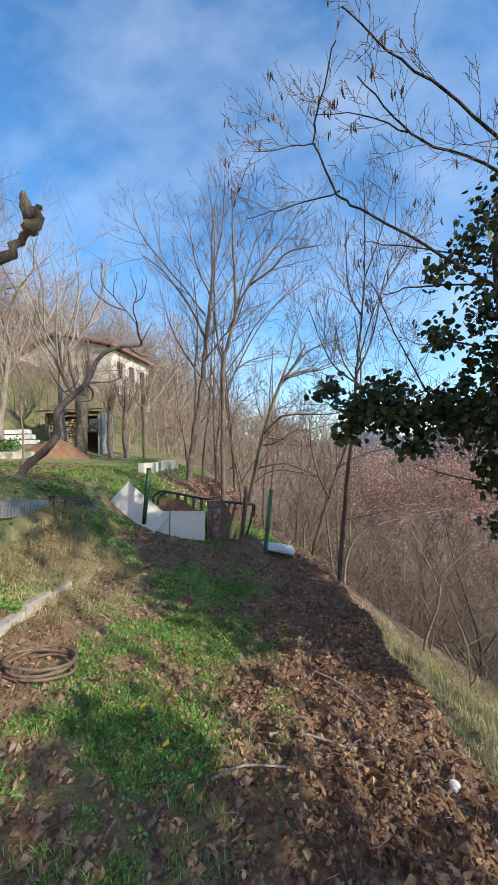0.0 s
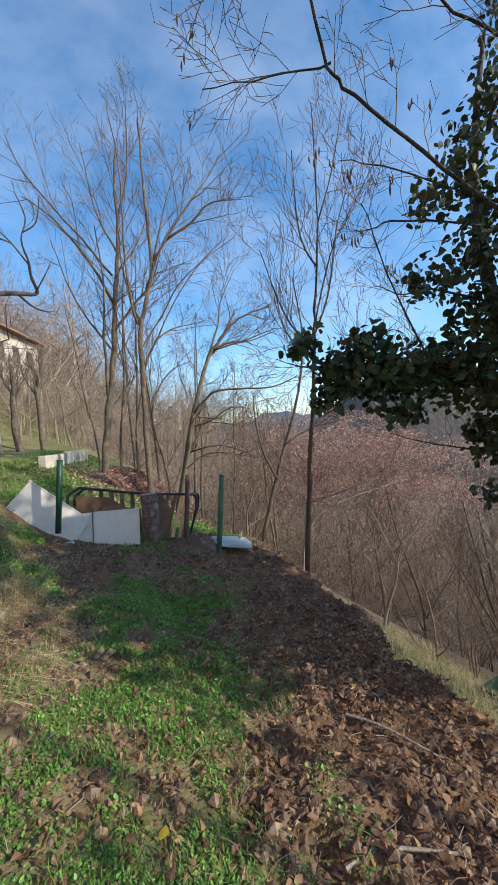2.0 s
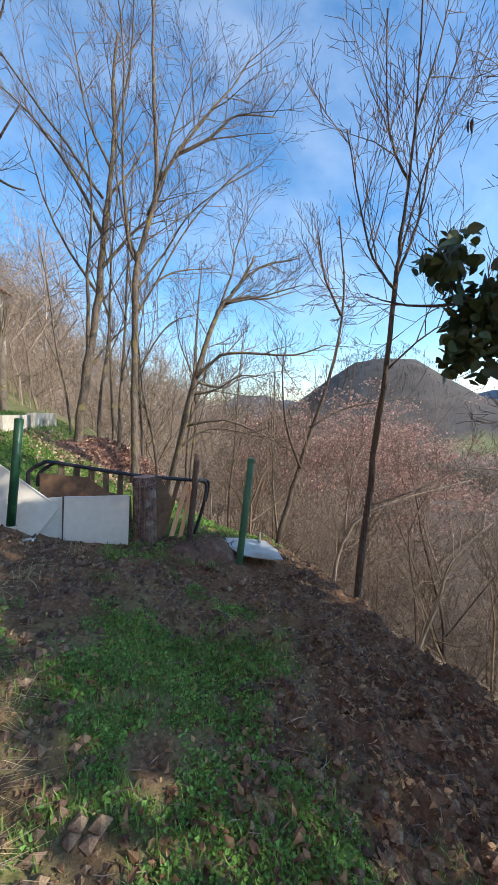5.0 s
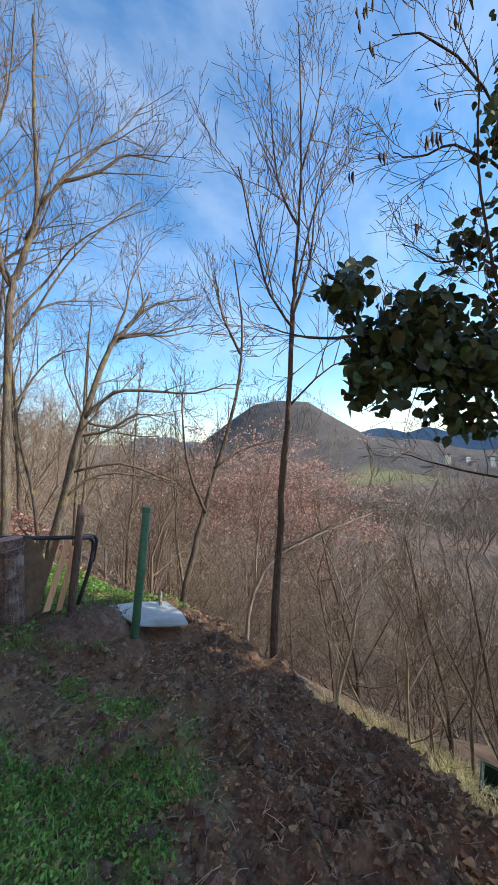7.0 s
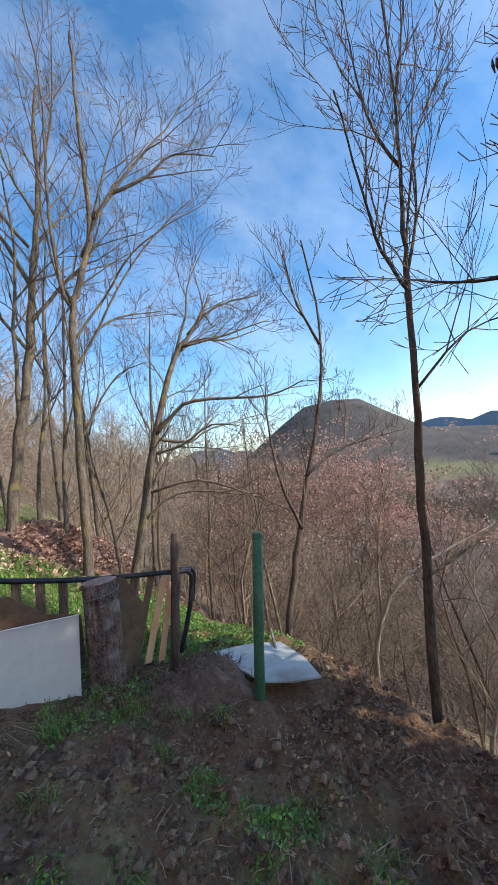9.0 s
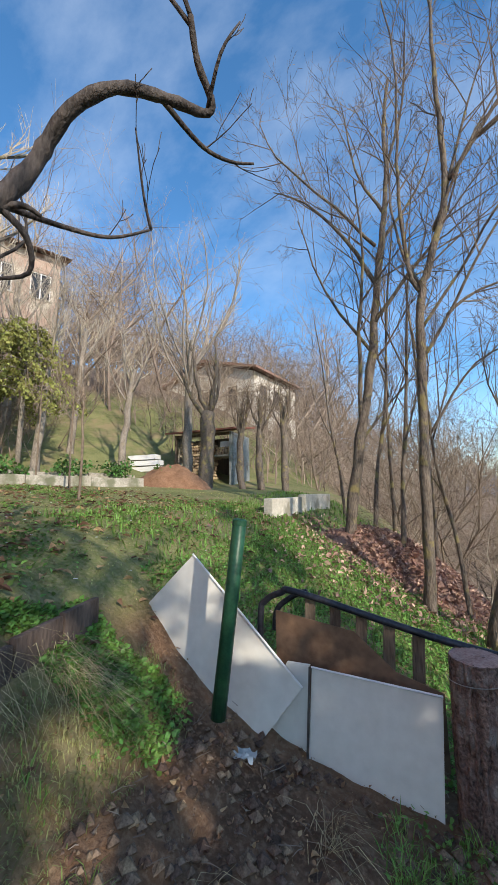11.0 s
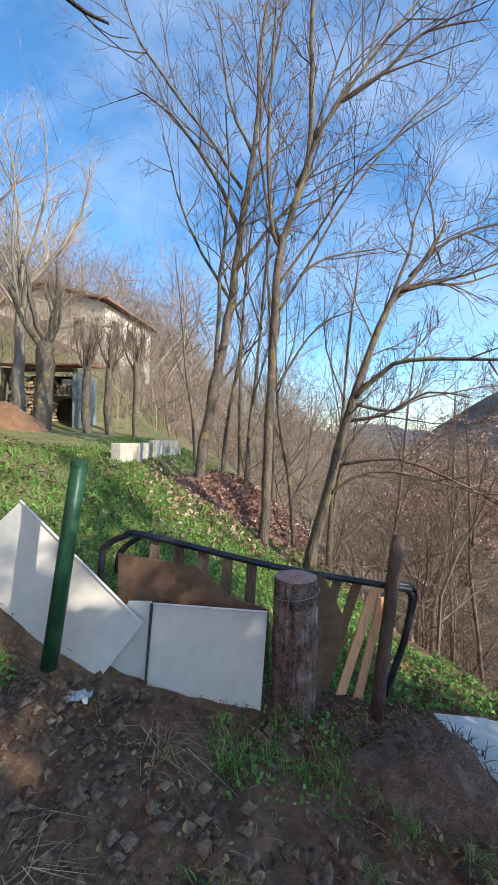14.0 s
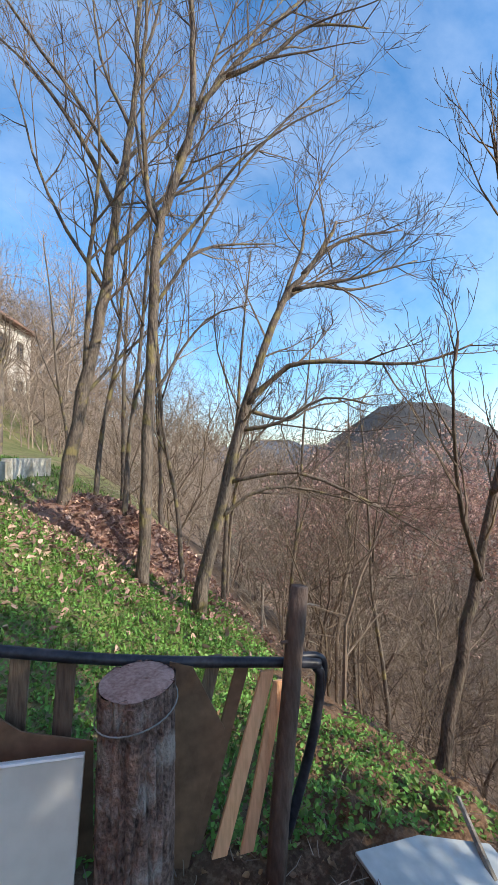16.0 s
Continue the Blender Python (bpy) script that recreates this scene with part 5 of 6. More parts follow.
def russet_tree(x, y, h, seed):
    """A young oak that keeps its withered leaves."""
    rng = random.Random(seed)
    b = on(x, y, -0.1)
    t = crown_tree("oak", "young oak still holding pinkish withered leaves", b, h, 0.06, seed, BARK, TWIG, 0.35, 6, 0.55, h * 0.15, (4,), "russet oaks", 6)
    g = Geo()
    sprays = [Vector((rng.gauss(0, 0.42) * 2.2, rng.gauss(0, 0.42) * 2.2, h - 1.9 + rng.gauss(0, 0.4) * 2.2)) for _ in range(170)]
    for k in range(5200):
        p = sprays[k % 170] + Vector((rng.gauss(0, 0.20), rng.gauss(0, 0.20), rng.gauss(0, 0.09)))
        d = Vector((rng.gauss(0, 1), rng.gauss(0, 1), rng.gauss(-0.3, 0.8))).normalized()
        nn = d.orthogonal().normalized()
        s = rng.uniform(0.05, 0.11)
        g.leaf(p, d, nn, s, s * 0.6, rng.uniform(0, 0.3))
    part("foliage", g, PINKLEAF, t, "sparse pinkish brown leaves")


for k, (x, y, top) in enumerate(((7.7, 14.3, 2.6), (6.0, 13.6, 2.0), (5.4, 16.0, 2.4), (8.2, 11.8, 1.2), (3.6, 14.6, 1.6))):
    russet_tree(x, y, top - ground_z(x, y), 200 + k)


# ---------------------------------------------------------------- houses
def box_part(name, lo, hi, material, parent, label="", bevel=0.0, m=None):
    g = Geo()
    g.box(lo, hi, m)
    return part(name, g, material, parent, label, bevel=bevel)


def wall_with_holes(name, u0, u1, z0, z1, holes, thick, to_world, material, parent):
    """A wall in the (u, z) plane; holes are (u0, u1, z0, z1) that go right through."""
    us = sorted({u0, u1, *[h[0] for h in holes], *[h[1] for h in holes]})
    zs = sorted({z0, z1, *[h[2] for h in holes], *[h[3] for h in holes]})
    solid = {(i, j) for i in range(len(us) - 1) for j in range(len(zs) - 1) if not any(h[0] < (us[i] + us[i + 1]) / 2 < h[1] and h[2] < (zs[j] + zs[j + 1]) / 2 < h[3] for h in holes)}
    g, seen = Geo(), {}

    def corner(i, j, k):
        if (i, j, k) not in seen:
            seen[i, j, k] = len(g.v)
            g.v.append(to_world @ Vector((us[i], thick * k, zs[j])))
        return seen[i, j, k]

    for i, j in solid:
        ring = ((i, j), (i + 1, j), (i + 1, j + 1), (i, j + 1))
        g.f.append(tuple(corner(*q, 0) for q in ring))
        g.f.append(tuple(corner(*q, 1) for q in ring[::-1]))
        for (p, q), other in zip(((ring[0], ring[1]), (ring[1], ring[2]), (ring[2], ring[3]), (ring[3], ring[0])), ((i, j - 1), (i + 1, j), (i, j + 1), (i - 1, j))):
            if other not in solid:
                g.f.append((corner(*q, 0), corner(*p, 0), corner(*p, 1), corner(*q, 1)))
    return part(name, g, material, parent)


def window(parent, u0, u1, z0, z1, to_world, frame_mat=RAILWHITE):
    g = Geo()
    w = 0.06
    for lo, hi in (((u0, 0.06, z0), (u0 + w, 0.12, z1)), ((u1 - w, 0.06, z0), (u1, 0.12, z1)), ((u0, 0.06, z0), (u1, 0.12, z0 + w)), ((u0, 0.06, z1 - w), (u1, 0.12, z1)), (((u0 + u1) / 2 - w / 2, 0.06, z0), ((u0 + u1) / 2 + w / 2, 0.12, z1))):
        g.box(lo, hi, to_world)
    fr = part("window", g, frame_mat, parent)
    g = Geo()
    g.box((u0 + w, 0.085, z0 + w), (u1 - w, 0.095, z1 - w), to_world)
    part("pane", g, GLASS, fr)
    g = Geo()
    g.box((u0 - 0.08, -0.06, z0 - 0.08), (u1 + 0.08, 0.05, z0 - 0.004), to_world)
    part("sill", g, CONCRETE, fr)


def stone_house():
    o = Vector((-10.3, 28.5, 1.5))
    t = thing("house", "old pale stone house above the woodshed", "house", at=o)
    m = pose(0, 0, 0, 0, 0, 78)
    hl, hw, top = 6.2, 9.0, 9.2
    holes = [(u, u + 0.9, z, z + 1.4) for u in (0.9, 2.7, 4.5) for z in (1.6, 4.4, 7.0)]
    wall_with_holes("wall", 0, hl, -2, top, holes, 0.4, m, STONEWALL, t)
    for h in holes:
        window(t, *h, m, WOOD_OLD)
    m2 = pose(0, 0, 0, 0, 0, -12) @ Matrix.Translation((-hw, 0, 0))
    holes = [(u, u + 0.9, z, z + 1.4) for u in (1.4, 4.0, 6.6) for z in (4.4, 7.0)]
    wall_with_holes("wall", 0, hw - 0.41, -2, top, holes, 0.4, m2, STONEWALL, t)
    for h in holes:
        window(t, *h, m2, WOOD_OLD)
    g = Geo()
    g.box((-hw, 0.41, -2), (-hw + 0.4, hl, top), pose(0, 0, 0, 0, 0, -12))
    g.box((-hw + 0.41, hl - 0.4, -2), (-0.41, hl, top), pose(0, 0, 0, 0, 0, -12))
    part("wall", g, STONEWALL, t)
    r = Geo()
    mm = pose(0, 0, 0, 0, 0, -12)
    e = 0.55
    for x0, x1 in ((-hw - e, -hw / 2), (-hw / 2, e)):
        zl, zr = (top, top + 1.5) if x0 < -hw + 0.1 else (top + 1.5, top)
        b = len(r.v)
        for y in (-e, hl + e):
            for x, z in ((x0, zl), (x1, zr)):
                r.v += [mm @ Vector((x, y, z)), mm @ Vector((x, y, z + 0.16))]
        r.f += [(b, b + 2, b + 6, b + 4), (b + 1, b + 5, b + 7, b + 3), (b, b + 1, b + 3, b + 2), (b + 4, b + 6, b + 7, b + 5), (b, b + 4, b + 5, b + 1), (b + 2, b + 3, b + 7, b + 6)]
    part("roof", r, TILES, t, "brown tiled roof with deep eaves")
    g = Geo()
    for y in (0.01, hl - 0.4):
        b = len(g.v)
        for yy in (y, y + 0.39):
            g.v += [mm @ Vector((-hw, yy, top)), mm @ Vector((0, yy, top)), mm @ Vector((-hw / 2, yy, top + 1.42))]
        g.f += [(b, b + 1, b + 2), (b + 5, b + 4, b + 3), (b, b + 3, b + 4, b + 1), (b + 1, b + 4, b + 5, b + 2), (b + 2, b + 5, b + 3, b)]
    part("gable", g, STONEWALL, t)


stone_house()


def far_house(x, y, w, h, a, wall):
    o = on(x, y)
    t = thing("farmhouse", "small pale house far across the valley", "house", "valley houses", o)
    m = pose(0, 0, 0, 0, 0, a)
    holes = [(u, u + 1.2, z, z + 1.7) for u in (-w * 0.35, w * 0.15) for z in (1.4,)]
    wall_with_holes("wall", -w / 2, w / 2, -4, h, holes, 0.4, m, wall, t)
    for hl in holes:
        window(t, *hl, m)
    g = Geo()
    for lo, hi in (((-w / 2, 0.41, -4), (-w / 2 + 0.4, w * 0.8, h)), ((w / 2 - 0.4, 0.41, -4), (w / 2, w * 0.8, h)), ((-w / 2 + 0.41, w * 0.8 - 0.4, -4), (w / 2 - 0.41, w * 0.8, h))):
        g.box(lo, hi, m)
    part("wall", g, wall, t)
    g = Geo()
    for q in (-w / 2 - 0.6, w / 2 + 0.6):
        g.v += [m @ Vector((q, -0.6, h - 0.05)), m @ Vector((q, w * 0.4, h + w * 0.22)), m @ Vector((q, w * 0.8 + 0.6, h - 0.05)), m @ Vector((q, w * 0.4, h + w * 0.22 - 0.3))]
    g.f = [(0, 4, 5, 1), (1, 5, 6, 2), (0, 1, 2, 3), (4, 7, 6, 5), (0, 3, 7, 4), (3, 2, 6, 7)]
    part("roof", g, TILES, t)


for x, y, w, h, a, wm in ((262, 152, 10, 7, 70, OLDWHITE), (275, 140, 8, 6, 55, PINKWALL), (284, 150, 9, 7.5, 80, OLDWHITE), (292, 128, 10, 7, 60, OLDWHITE), (300, 140, 8, 9, 66, OLDWHITE)):
    far_house(x, y, w * 0.6, h * 0.65, a, wm)
tw = thing("tower", "old stone tower on the far wooded hill", "tower", at=on(221, 300))
tw.scale = (0.6, 0.6, 0.6)


def tower():
    g = Geo()
    g.tube([(0, 0, -3), (0, 0, 9.5), (0, 0, 9.6), (0, 0, 10.6)], [2.0, 1.8, 2.2, 2.2], 12)
    part("shaft", g, STONEWALL, tw)
    for k in range(6):
        c = math.pi * k / 3
        box_part("merlon", (-0.4, -0.25, 10.6), (0.4, 0.25, 11.4), STONEWALL, tw, m=pose(1.9 * math.cos(c), 1.9 * math.sin(c), 0, 0, 0, 60 * k + 90))


tower()


def pink_house():
    o = Vector((-19.9, 14.2, 8.1))
    t = thing("house", "pink rendered house half hidden by bare trees", "house", at=o)
    m = pose(0, 0, 0, 0, 0, 62)
    holes = [(u, u + 1.0, z, z + 1.5) for u in (-3.6, -1.2, 1.4, 3.2) for z in (1.2, 4.2)]
    wall_with_holes("wall", -4.6, 4.6, -5, 6.8, holes, 0.35, m, PINKWALL, t)
    for h in holes:
        window(t, *h, m)
    g = Geo()
    for lo, hi in (((-4.6, 0.36, -5), (-4.25, 7, 6.8)), ((4.25, 0.36, -5), (4.6, 7, 6.8)), ((-4.24, 6.65, -5), (4.24, 7, 6.8))):
        g.box(lo, hi, m)
    part("wall", g, PINKWALL, t)
    g = Geo()
    b = 0
    for x in (-5.1, 5.1):
        g.v += [m @ Vector((x, -0.6, 6.75)), m @ Vector((x, 3.5, 8.3)), m @ Vector((x, 7.6, 6.75)), m @ Vector((x, 3.5, 8.1))]
    g.f = [(0, 4, 5, 1), (1, 5, 6, 2), (0, 1, 2, 3), (4, 7, 6, 5), (0, 3, 7, 4), (3, 2, 6, 7)]
    part("roof", g, TILES, t, "low pitched tiled roof")


pink_house()


def block_of_flats():
    """Three storeys: balconies in front of the wall, roller awnings between them."""
    o = Vector((-7.9, 0.0, 1.75))
    t = thing("apartment_house", "red ochre apartment house with railed balconies and brown awnings", "house", at=o)
    x1, y0, y1 = 1.5, -9.0, 3.9
    yc = 3.10
    box_part("wall", (-7, y0, -1.5), (x1 - 0.01, yc, 11), PLASTER_ORANGE, t)
    box_part("wall", (-7, yc + 0.003, -1.5), (-0.35, 3.95, 11), PLASTER_GREY, t, "grey rendered corner strip")
    box_part("wall", (-0.34, yc + 0.003, 2.0), (-0.01, 3.9, 11), SOFFIT, t)
    d = box_part("door_frame", (-0.30, 3.68, 0.0), (-0.16, 3.79, 2.0), REDPAINT, t, "red painted door frame")
    mb = box_part("meter_box", (-0.30, 3.42, 0.55), (-0.14, 3.63, 1.15), PLASTER_GREY, t, "grey meter box", bevel=0.01)
    box_part("panel", (-0.139, 3.45, 0.85), (-0.132, 3.60, 1.10), RAILWHITE, mb)
    box_part("plinth", (-0.30, 3.41, 0.0), (-0.15, 3.64, 0.545), CONCRETE, t)
    for z in (2.31, 5.41, 8.51):
        b = box_part("balcony_slab", (0.01, yc + 0.01, z), (x1 - 0.03, y1 - 0.02, z + 0.17), SOFFIT, t)
        box_part("edge", (x1 - 0.028, yc + 0.01, z + 0.005), (x1, y1, z + 0.10), PLASTER_GREY, b, "grey slab edge")
        box_part("coping", (x1 - 0.06, yc + 0.01, z + 0.175), (x1 + 0.02, y1 + 0.01, z + 0.215), ORANGE, b, "terracotta edge strip")
        if z > 8:
            continue
        zr = z + 0.215
        rail = part("railing", rail_geo(x1 - 0.03, yc + 0.02, y1 - 0.02, zr), RAILWHITE, t, "white painted railing")
        y = y1 - 0.14
        while y > yc + 0.05:
            g = Geo()
            g.tube([(x1 - 0.03, y, zr + 0.06), (x1 - 0.03, y, zr + 0.80)], [0.007, 0.007], 5)
            part("baluster", g, RAILWHITE, rail)
            y -= 0.125
        for y in (3.56,):
            part("ornament", scroll_geo(x1 - 0.012, y, zr + 0.42), RAILWHITE, rail)
        # clothes bar past the corner
        g = Geo()
        g.tube([(x1 - 0.03, y1 - 0.02, zr + 0.86), (x1 - 0.03, y1 + 0.58, zr + 0.80)], [0.012, 0.012], 6)
        for k in range(3):
            g.tube([(x1 - 0.03, y1 + 0.12 + 0.2 * k, zr + 0.84), (x1 - 0.03, y1 + 0.12 + 0.2 * k, zr + 0.72)], [0.004, 0.004], 4)
        part("drying_bar", g, METAL_GREY, t)
    for z in (5.35, 8.45):
        g = Geo()
        n, edge = 26, 4.4 if z < 6 else 3.86
        for i in range(n + 1):
            y = yc + 0.03 + (edge - yc - 0.03) * i / n
            for k in range(5):
                g.v.append(Vector((x1 + 0.05 + 0.10 * k / 4 + 0.012 * math.sin(i * 1.3), y - 0.16 * k / 4 * (i / n), z - 2.02 * k / 4)))
        for i in range(n):
            for k in range(4):
                a = i * 5 + k
                g.f.append((a, a + 1, a + 6, a + 5))
        aw = part("awning", g, AWNING, t, "lowered dark brown canvas awning", smooth=True)
        g = Geo()
        g.tube([(x1 + 0.05, yc + 0.02, z + 0.02), (x1 + 0.05, edge + 0.04, z + 0.02)], [0.045, 0.045], 8)
        part("roller", g, METAL_GREY, aw, "grey awning roller")
        g = Geo()
        g.tube([(x1 + 0.15, yc + 0.02, z - 2.03), (x1 + 0.15, edge - 0.15, z - 2.03)], [0.016, 0.016], 6)
        part("bar", g, METAL_DARK, aw)
    g = Geo()
    g.tube([(x1 - 0.1, y1 + 0.03, 5.1), (x1 - 0.1, y1 + 0.03, 2.2), (0.1, 3.98, 1.3), (0.02, 3.98, 0.0)], [0.03] * 4, 8)
    part("downpipe", g, METAL_GREY, t, "grey downpipe", smooth=True)
    box_part("roof", (-7.5, y0 - 0.4, 11.0), (2.0, 4.5, 11.25), TILES, t)


def rail_geo(x, y0, y1, z):
    g = Geo()
    for h, r in ((0.86, 0.019), (0.74, 0.011), (0.12, 0.011)):
        g.tube([(x, y0, z + h), (x, y1, z + h)], [r, r], 6)
    for y in (y1, y1 - 0.06, y0):
        g.tube([(x, y, z), (x, y, z + 0.87)], [0.017, 0.017], 6)
    return g


def scroll_geo(x, y, z):
    g = Geo()
    for s in (1, -1):
        g.tube(smooth_line([(x, y, z + 0.20), (x, y - 0.13 * s, z), (x, y, z - 0.20)], 1), [0.007] * 3, 5)
        for q in (1, -1):
            c = [(x, y + q * (0.035 - 0.03 * math.cos(a)), z + s * (0.21 + 0.03 * math.sin(a))) for a in [k * 0.7 for k in range(7)]]
            g.tube(c, [0.006] * 7, 5)
    return g


block_of_flats()
pv = thing("pavement_strip", "pale concrete pavement along the apartment house", "pavement", at=(-6.6, 2.0, 1.85))
k = 0
for y in range(-4, 5):
    z = ground_z(-6.6, y + 0.5)
    box_part("paving_slab", (-0.9, y - 2.0 + 0.012, z - 1.85 - 0.1), (0.75, y - 2.0 + 0.988, z - 1.85 + 0.05), PAVING, pv, bevel=0.012)


def woodshed():
    o = Vector((-8.0, 16.8, ground_z(-8.0, 16.8)))
    t = thing("woodshed", "small open woodshed with rusty red roof and stacked firewood", "shed", at=o)
    x0, x1, h = -1.0, 1.35, 1.75
    for x, w in ((x0, 0.09), (0.55, 0.08), (x1, 0.10)):
        box_part("post", (x - w / 2, -0.05, -0.4), (x + w / 2, 0.05, h), WOOD_OLD if x < 1 else METAL_GREY, t, bevel=0.008)
    box_part("wall", (x0, 1.5, -0.4), (x1, 1.56, h), WOOD_OLD, t)
    box_part("wall", (x0 - 0.06, 0.0, -0.4), (x0 - 0.01 + 0.003, 1.49, h - 0.05), CONCRETE, t)
    box_part("wall", (x1 + 0.06, 0.0, -0.4), (x1 + 0.11, 1.49, h - 0.05), METAL_GREY, t)
    box_part("shelf", (0.6, 0.1, 0.85), (x1 - 0.06, 0.9, 0.92), CONCRETE, t)
    box_part("lintel", (x0, -0.03, h - 0.12), (x1, 0.03, h - 0.004), WOOD_OLD, t)
    g = Geo()
    g.v = [Vector(p) for p in ((x0 - 0.3, -0.35, h + 0.02), (x1 + 0.3, -0.35, h + 0.02), (x1 + 0.3, 1.7, h + 0.35), (x0 - 0.3, 1.7, h + 0.35), (x0 - 0.3, -0.35, h + 0.08), (x1 + 0.3, -0.35, h + 0.08), (x1 + 0.3, 1.7, h + 0.41), (x0 - 0.3, 1.7, h + 0.41))]
    g.f = [(3, 2, 1, 0), (4, 5, 6, 7), (0, 1, 5, 4), (1, 2, 6, 5), (2, 3, 7, 6), (3, 0, 4, 7)]
    part("roof", g, SHEDROOF, t, "rusty red sheet roof")
    box_part("bag", (0.75, 0.3, 1.18), (1.15, 0.7, 1.45), WHITE, t, "pale sack on the shelf", bevel=0.05)
    g = Geo()
    g.tube([(0, 0, 0), (0, 0.45, 0)], [0.062, 0.058], 7)
    me = g.mesh("firewood_log")
    rng = random.Random(3)
    for j in range(13):
        for i in range(11):
            ob = part("firewood_log", me, LOGCUT, t)
            s = rng.uniform(0.75, 1.1)
            ob.matrix_basis = pose(-0.86 + 0.128 * i + (0.064 if j % 2 else 0) + rng.gauss(0, 0.008), rng.uniform(0.05, 0.2), 0.06 + 0.112 * j, 0, rng.uniform(0, 90), rng.gauss(0, 4)) @ Matrix.Diagonal((s, 1, s, 1))
    for j in range(3):
        for i in range(5):
            ob = part("firewood_log", me, LOGCUT, t)
            ob.matrix_basis = pose(0.68 + 0.12 * i + 0.03 * (j % 2), 0.2, 0.98 + 0.1 * j, 0, rng.uniform(0, 90), 0) @ Matrix.Diagonal((0.85, 1, 0.85, 1))


woodshed()


# ---------------------------------------------------------------- garden walls, steps, mound
def rough_wall(name, label, a, b, height, thick, material, seed, lift=0.0, pieces=6, group=""):
    """A low wall of long blocks, a little uneven."""
    rng = random.Random(seed)
    a, b = Vector((*a, 0)), Vector((*b, 0))
    base = on(a.x, a.y)
    t = thing(name, label, "wall", group, base)
    d = (b - a)
    yaw = math.degrees(math.atan2(d.y, d.x))
    ln = d.length / pieces
    for k in range(pieces):
        p = a + d * k / pieces
        q = p + d / pieces
        z = min(ground_z(p.x, p.y), ground_z(q.x, q.y)) + lift
        ob = box_part("block", (0.006, -thick / 2, -0.2), (ln - 0.006, thick / 2, height * rng.uniform(0.92, 1.08)), material, t, bevel=0.012)
        ob.matrix_basis = Matrix.Translation(-base) @ pose(p.x, p.y, z, rng.gauss(0, 1.2), rng.gauss(0, 0.6), yaw + rng.gauss(0, 0.8))
    return t


rough_wall("garden_wall", "low concrete wall at the lawn's edge in a sunlit tone", (-3.0, 10.5), (-2.6, 13.4), 0.32, 0.16, SUNLITWALL, 1, pieces=2)
rough_wall("planter_wall", "low pale block wall of the planting strip", (-8.7, 8.7), (-7.1, 12.4), 0.17, 0.2, CONCRETE, 2, 0.03, 3)
rough_wall("planter_wall", "second tier of pale blocks above the strip", (-9.5, 9.6), (-7.9, 13.0), 0.28, 0.2, CONCRETE, 3, 0.03, 3)
rough_wall("hedge_wall", "pale stone footing under the hedge", (-8.5, 3.9), (-8.45, 7.5), 0.14, 0.25, CONCRETE, 4, 0, 5)
rough_wall("trough_kerb", "weathered concrete kerb beside the path", (-1.77, 2.6), (-1.68, 4.3), 0.10, 0.10, CONCRETE, 5, -0.05, 5)
st = thing("garden_steps", "three white stone steps up the garden slope", "steps", at=on(-9.4, 15.6))
for k in range(3):
    box_part("step", (-0.75 - 0.35 * k, 0.3 * k, 0.1 + 0.26 * k), (0.55 - 0.35 * k, 0.3 * k + 0.36, 0.28 + 0.26 * k), WHITE, st, bevel=0.015)
box_part("support", (-1.2, 0.05, -0.5), (0.45, 0.9, 0.095), CONCRETE, st)


def mound(name, label, x, y, r, h, material, category="earth"):
    base = on(x, y)
    g = Geo()
    n, m = 48, 18
    for j in range(m):
        q = j / (m - 1)
        for k in range(n):
            a = 2 * math.pi * k / n
            rr = r * q * (1 + 0.18 * nz(math.cos(a) * 1.5, math.sin(a) * 1.5, 1, x))
            px, py = x + rr * math.cos(a), y + 0.7 * rr * math.sin(a)
            g.v.append(Vector((px - x, py - y, ground_z(px, py) - base.z + h * (1 - q * q) ** 1.2 + 0.05 * nz(px, py, 4) + 0.05 * nz(px, py, 11, 3) * min(1, 2 * h) + 0.03 * nz(px, py, 22, 6) * min(1, 4 * h) - 0.05 * q)))
    g.f = [(j * n + k, j * n + (k + 1) % n, (j + 1) * n + (k + 1) % n, (j + 1) * n + k) for j in range(m - 1) for k in range(n)]
    ob = part(name, g, material, smooth=True)
    ob.location = base
    return tagged(ob, label, category)


mound("earth_mound", "heap of red-brown earth on the lawn", -7.0, 13.6, 1.25, 0.62, EARTH)
mound("heap_of_litter", "heap of red-brown fallen leaves under the trees", -0.85, 10.9, 1.35, 0.55, mat("leaf_heap_soil", (0.22, 0.12, 0.085), (0.34, 0.21, 0.155), 14, 0.9, 0.9))


def edging(label, a, b, height, material, slots, group="edging strips"):
    """A slotted metal strip set on edge in the bank."""
    a, b = Vector(a), Vector(b)
    t = thing("edging_strip", label, "edging", group, a)
    ln = (b - a).length
    m = pose(0, 0, 0, 0, math.degrees(-math.asin((b - a).z / ln)), math.degrees(math.atan2((b - a).y, (b - a).x)))
    s = ln / (slots * 2 + 1)
    holes = [(s * (2 * k + 1), s * (2 * k + 2) - 0.004, -0.04, height * 0.6) for k in range(slots)]
    wall_with_holes("strip", 0, ln, -0.04, height, holes, 0.012, m, material, t)
    g = Geo()
    g.box((0, 0.0125, height - 0.012), (ln, 0.07, height), m)
    part("flange", g, material, t)


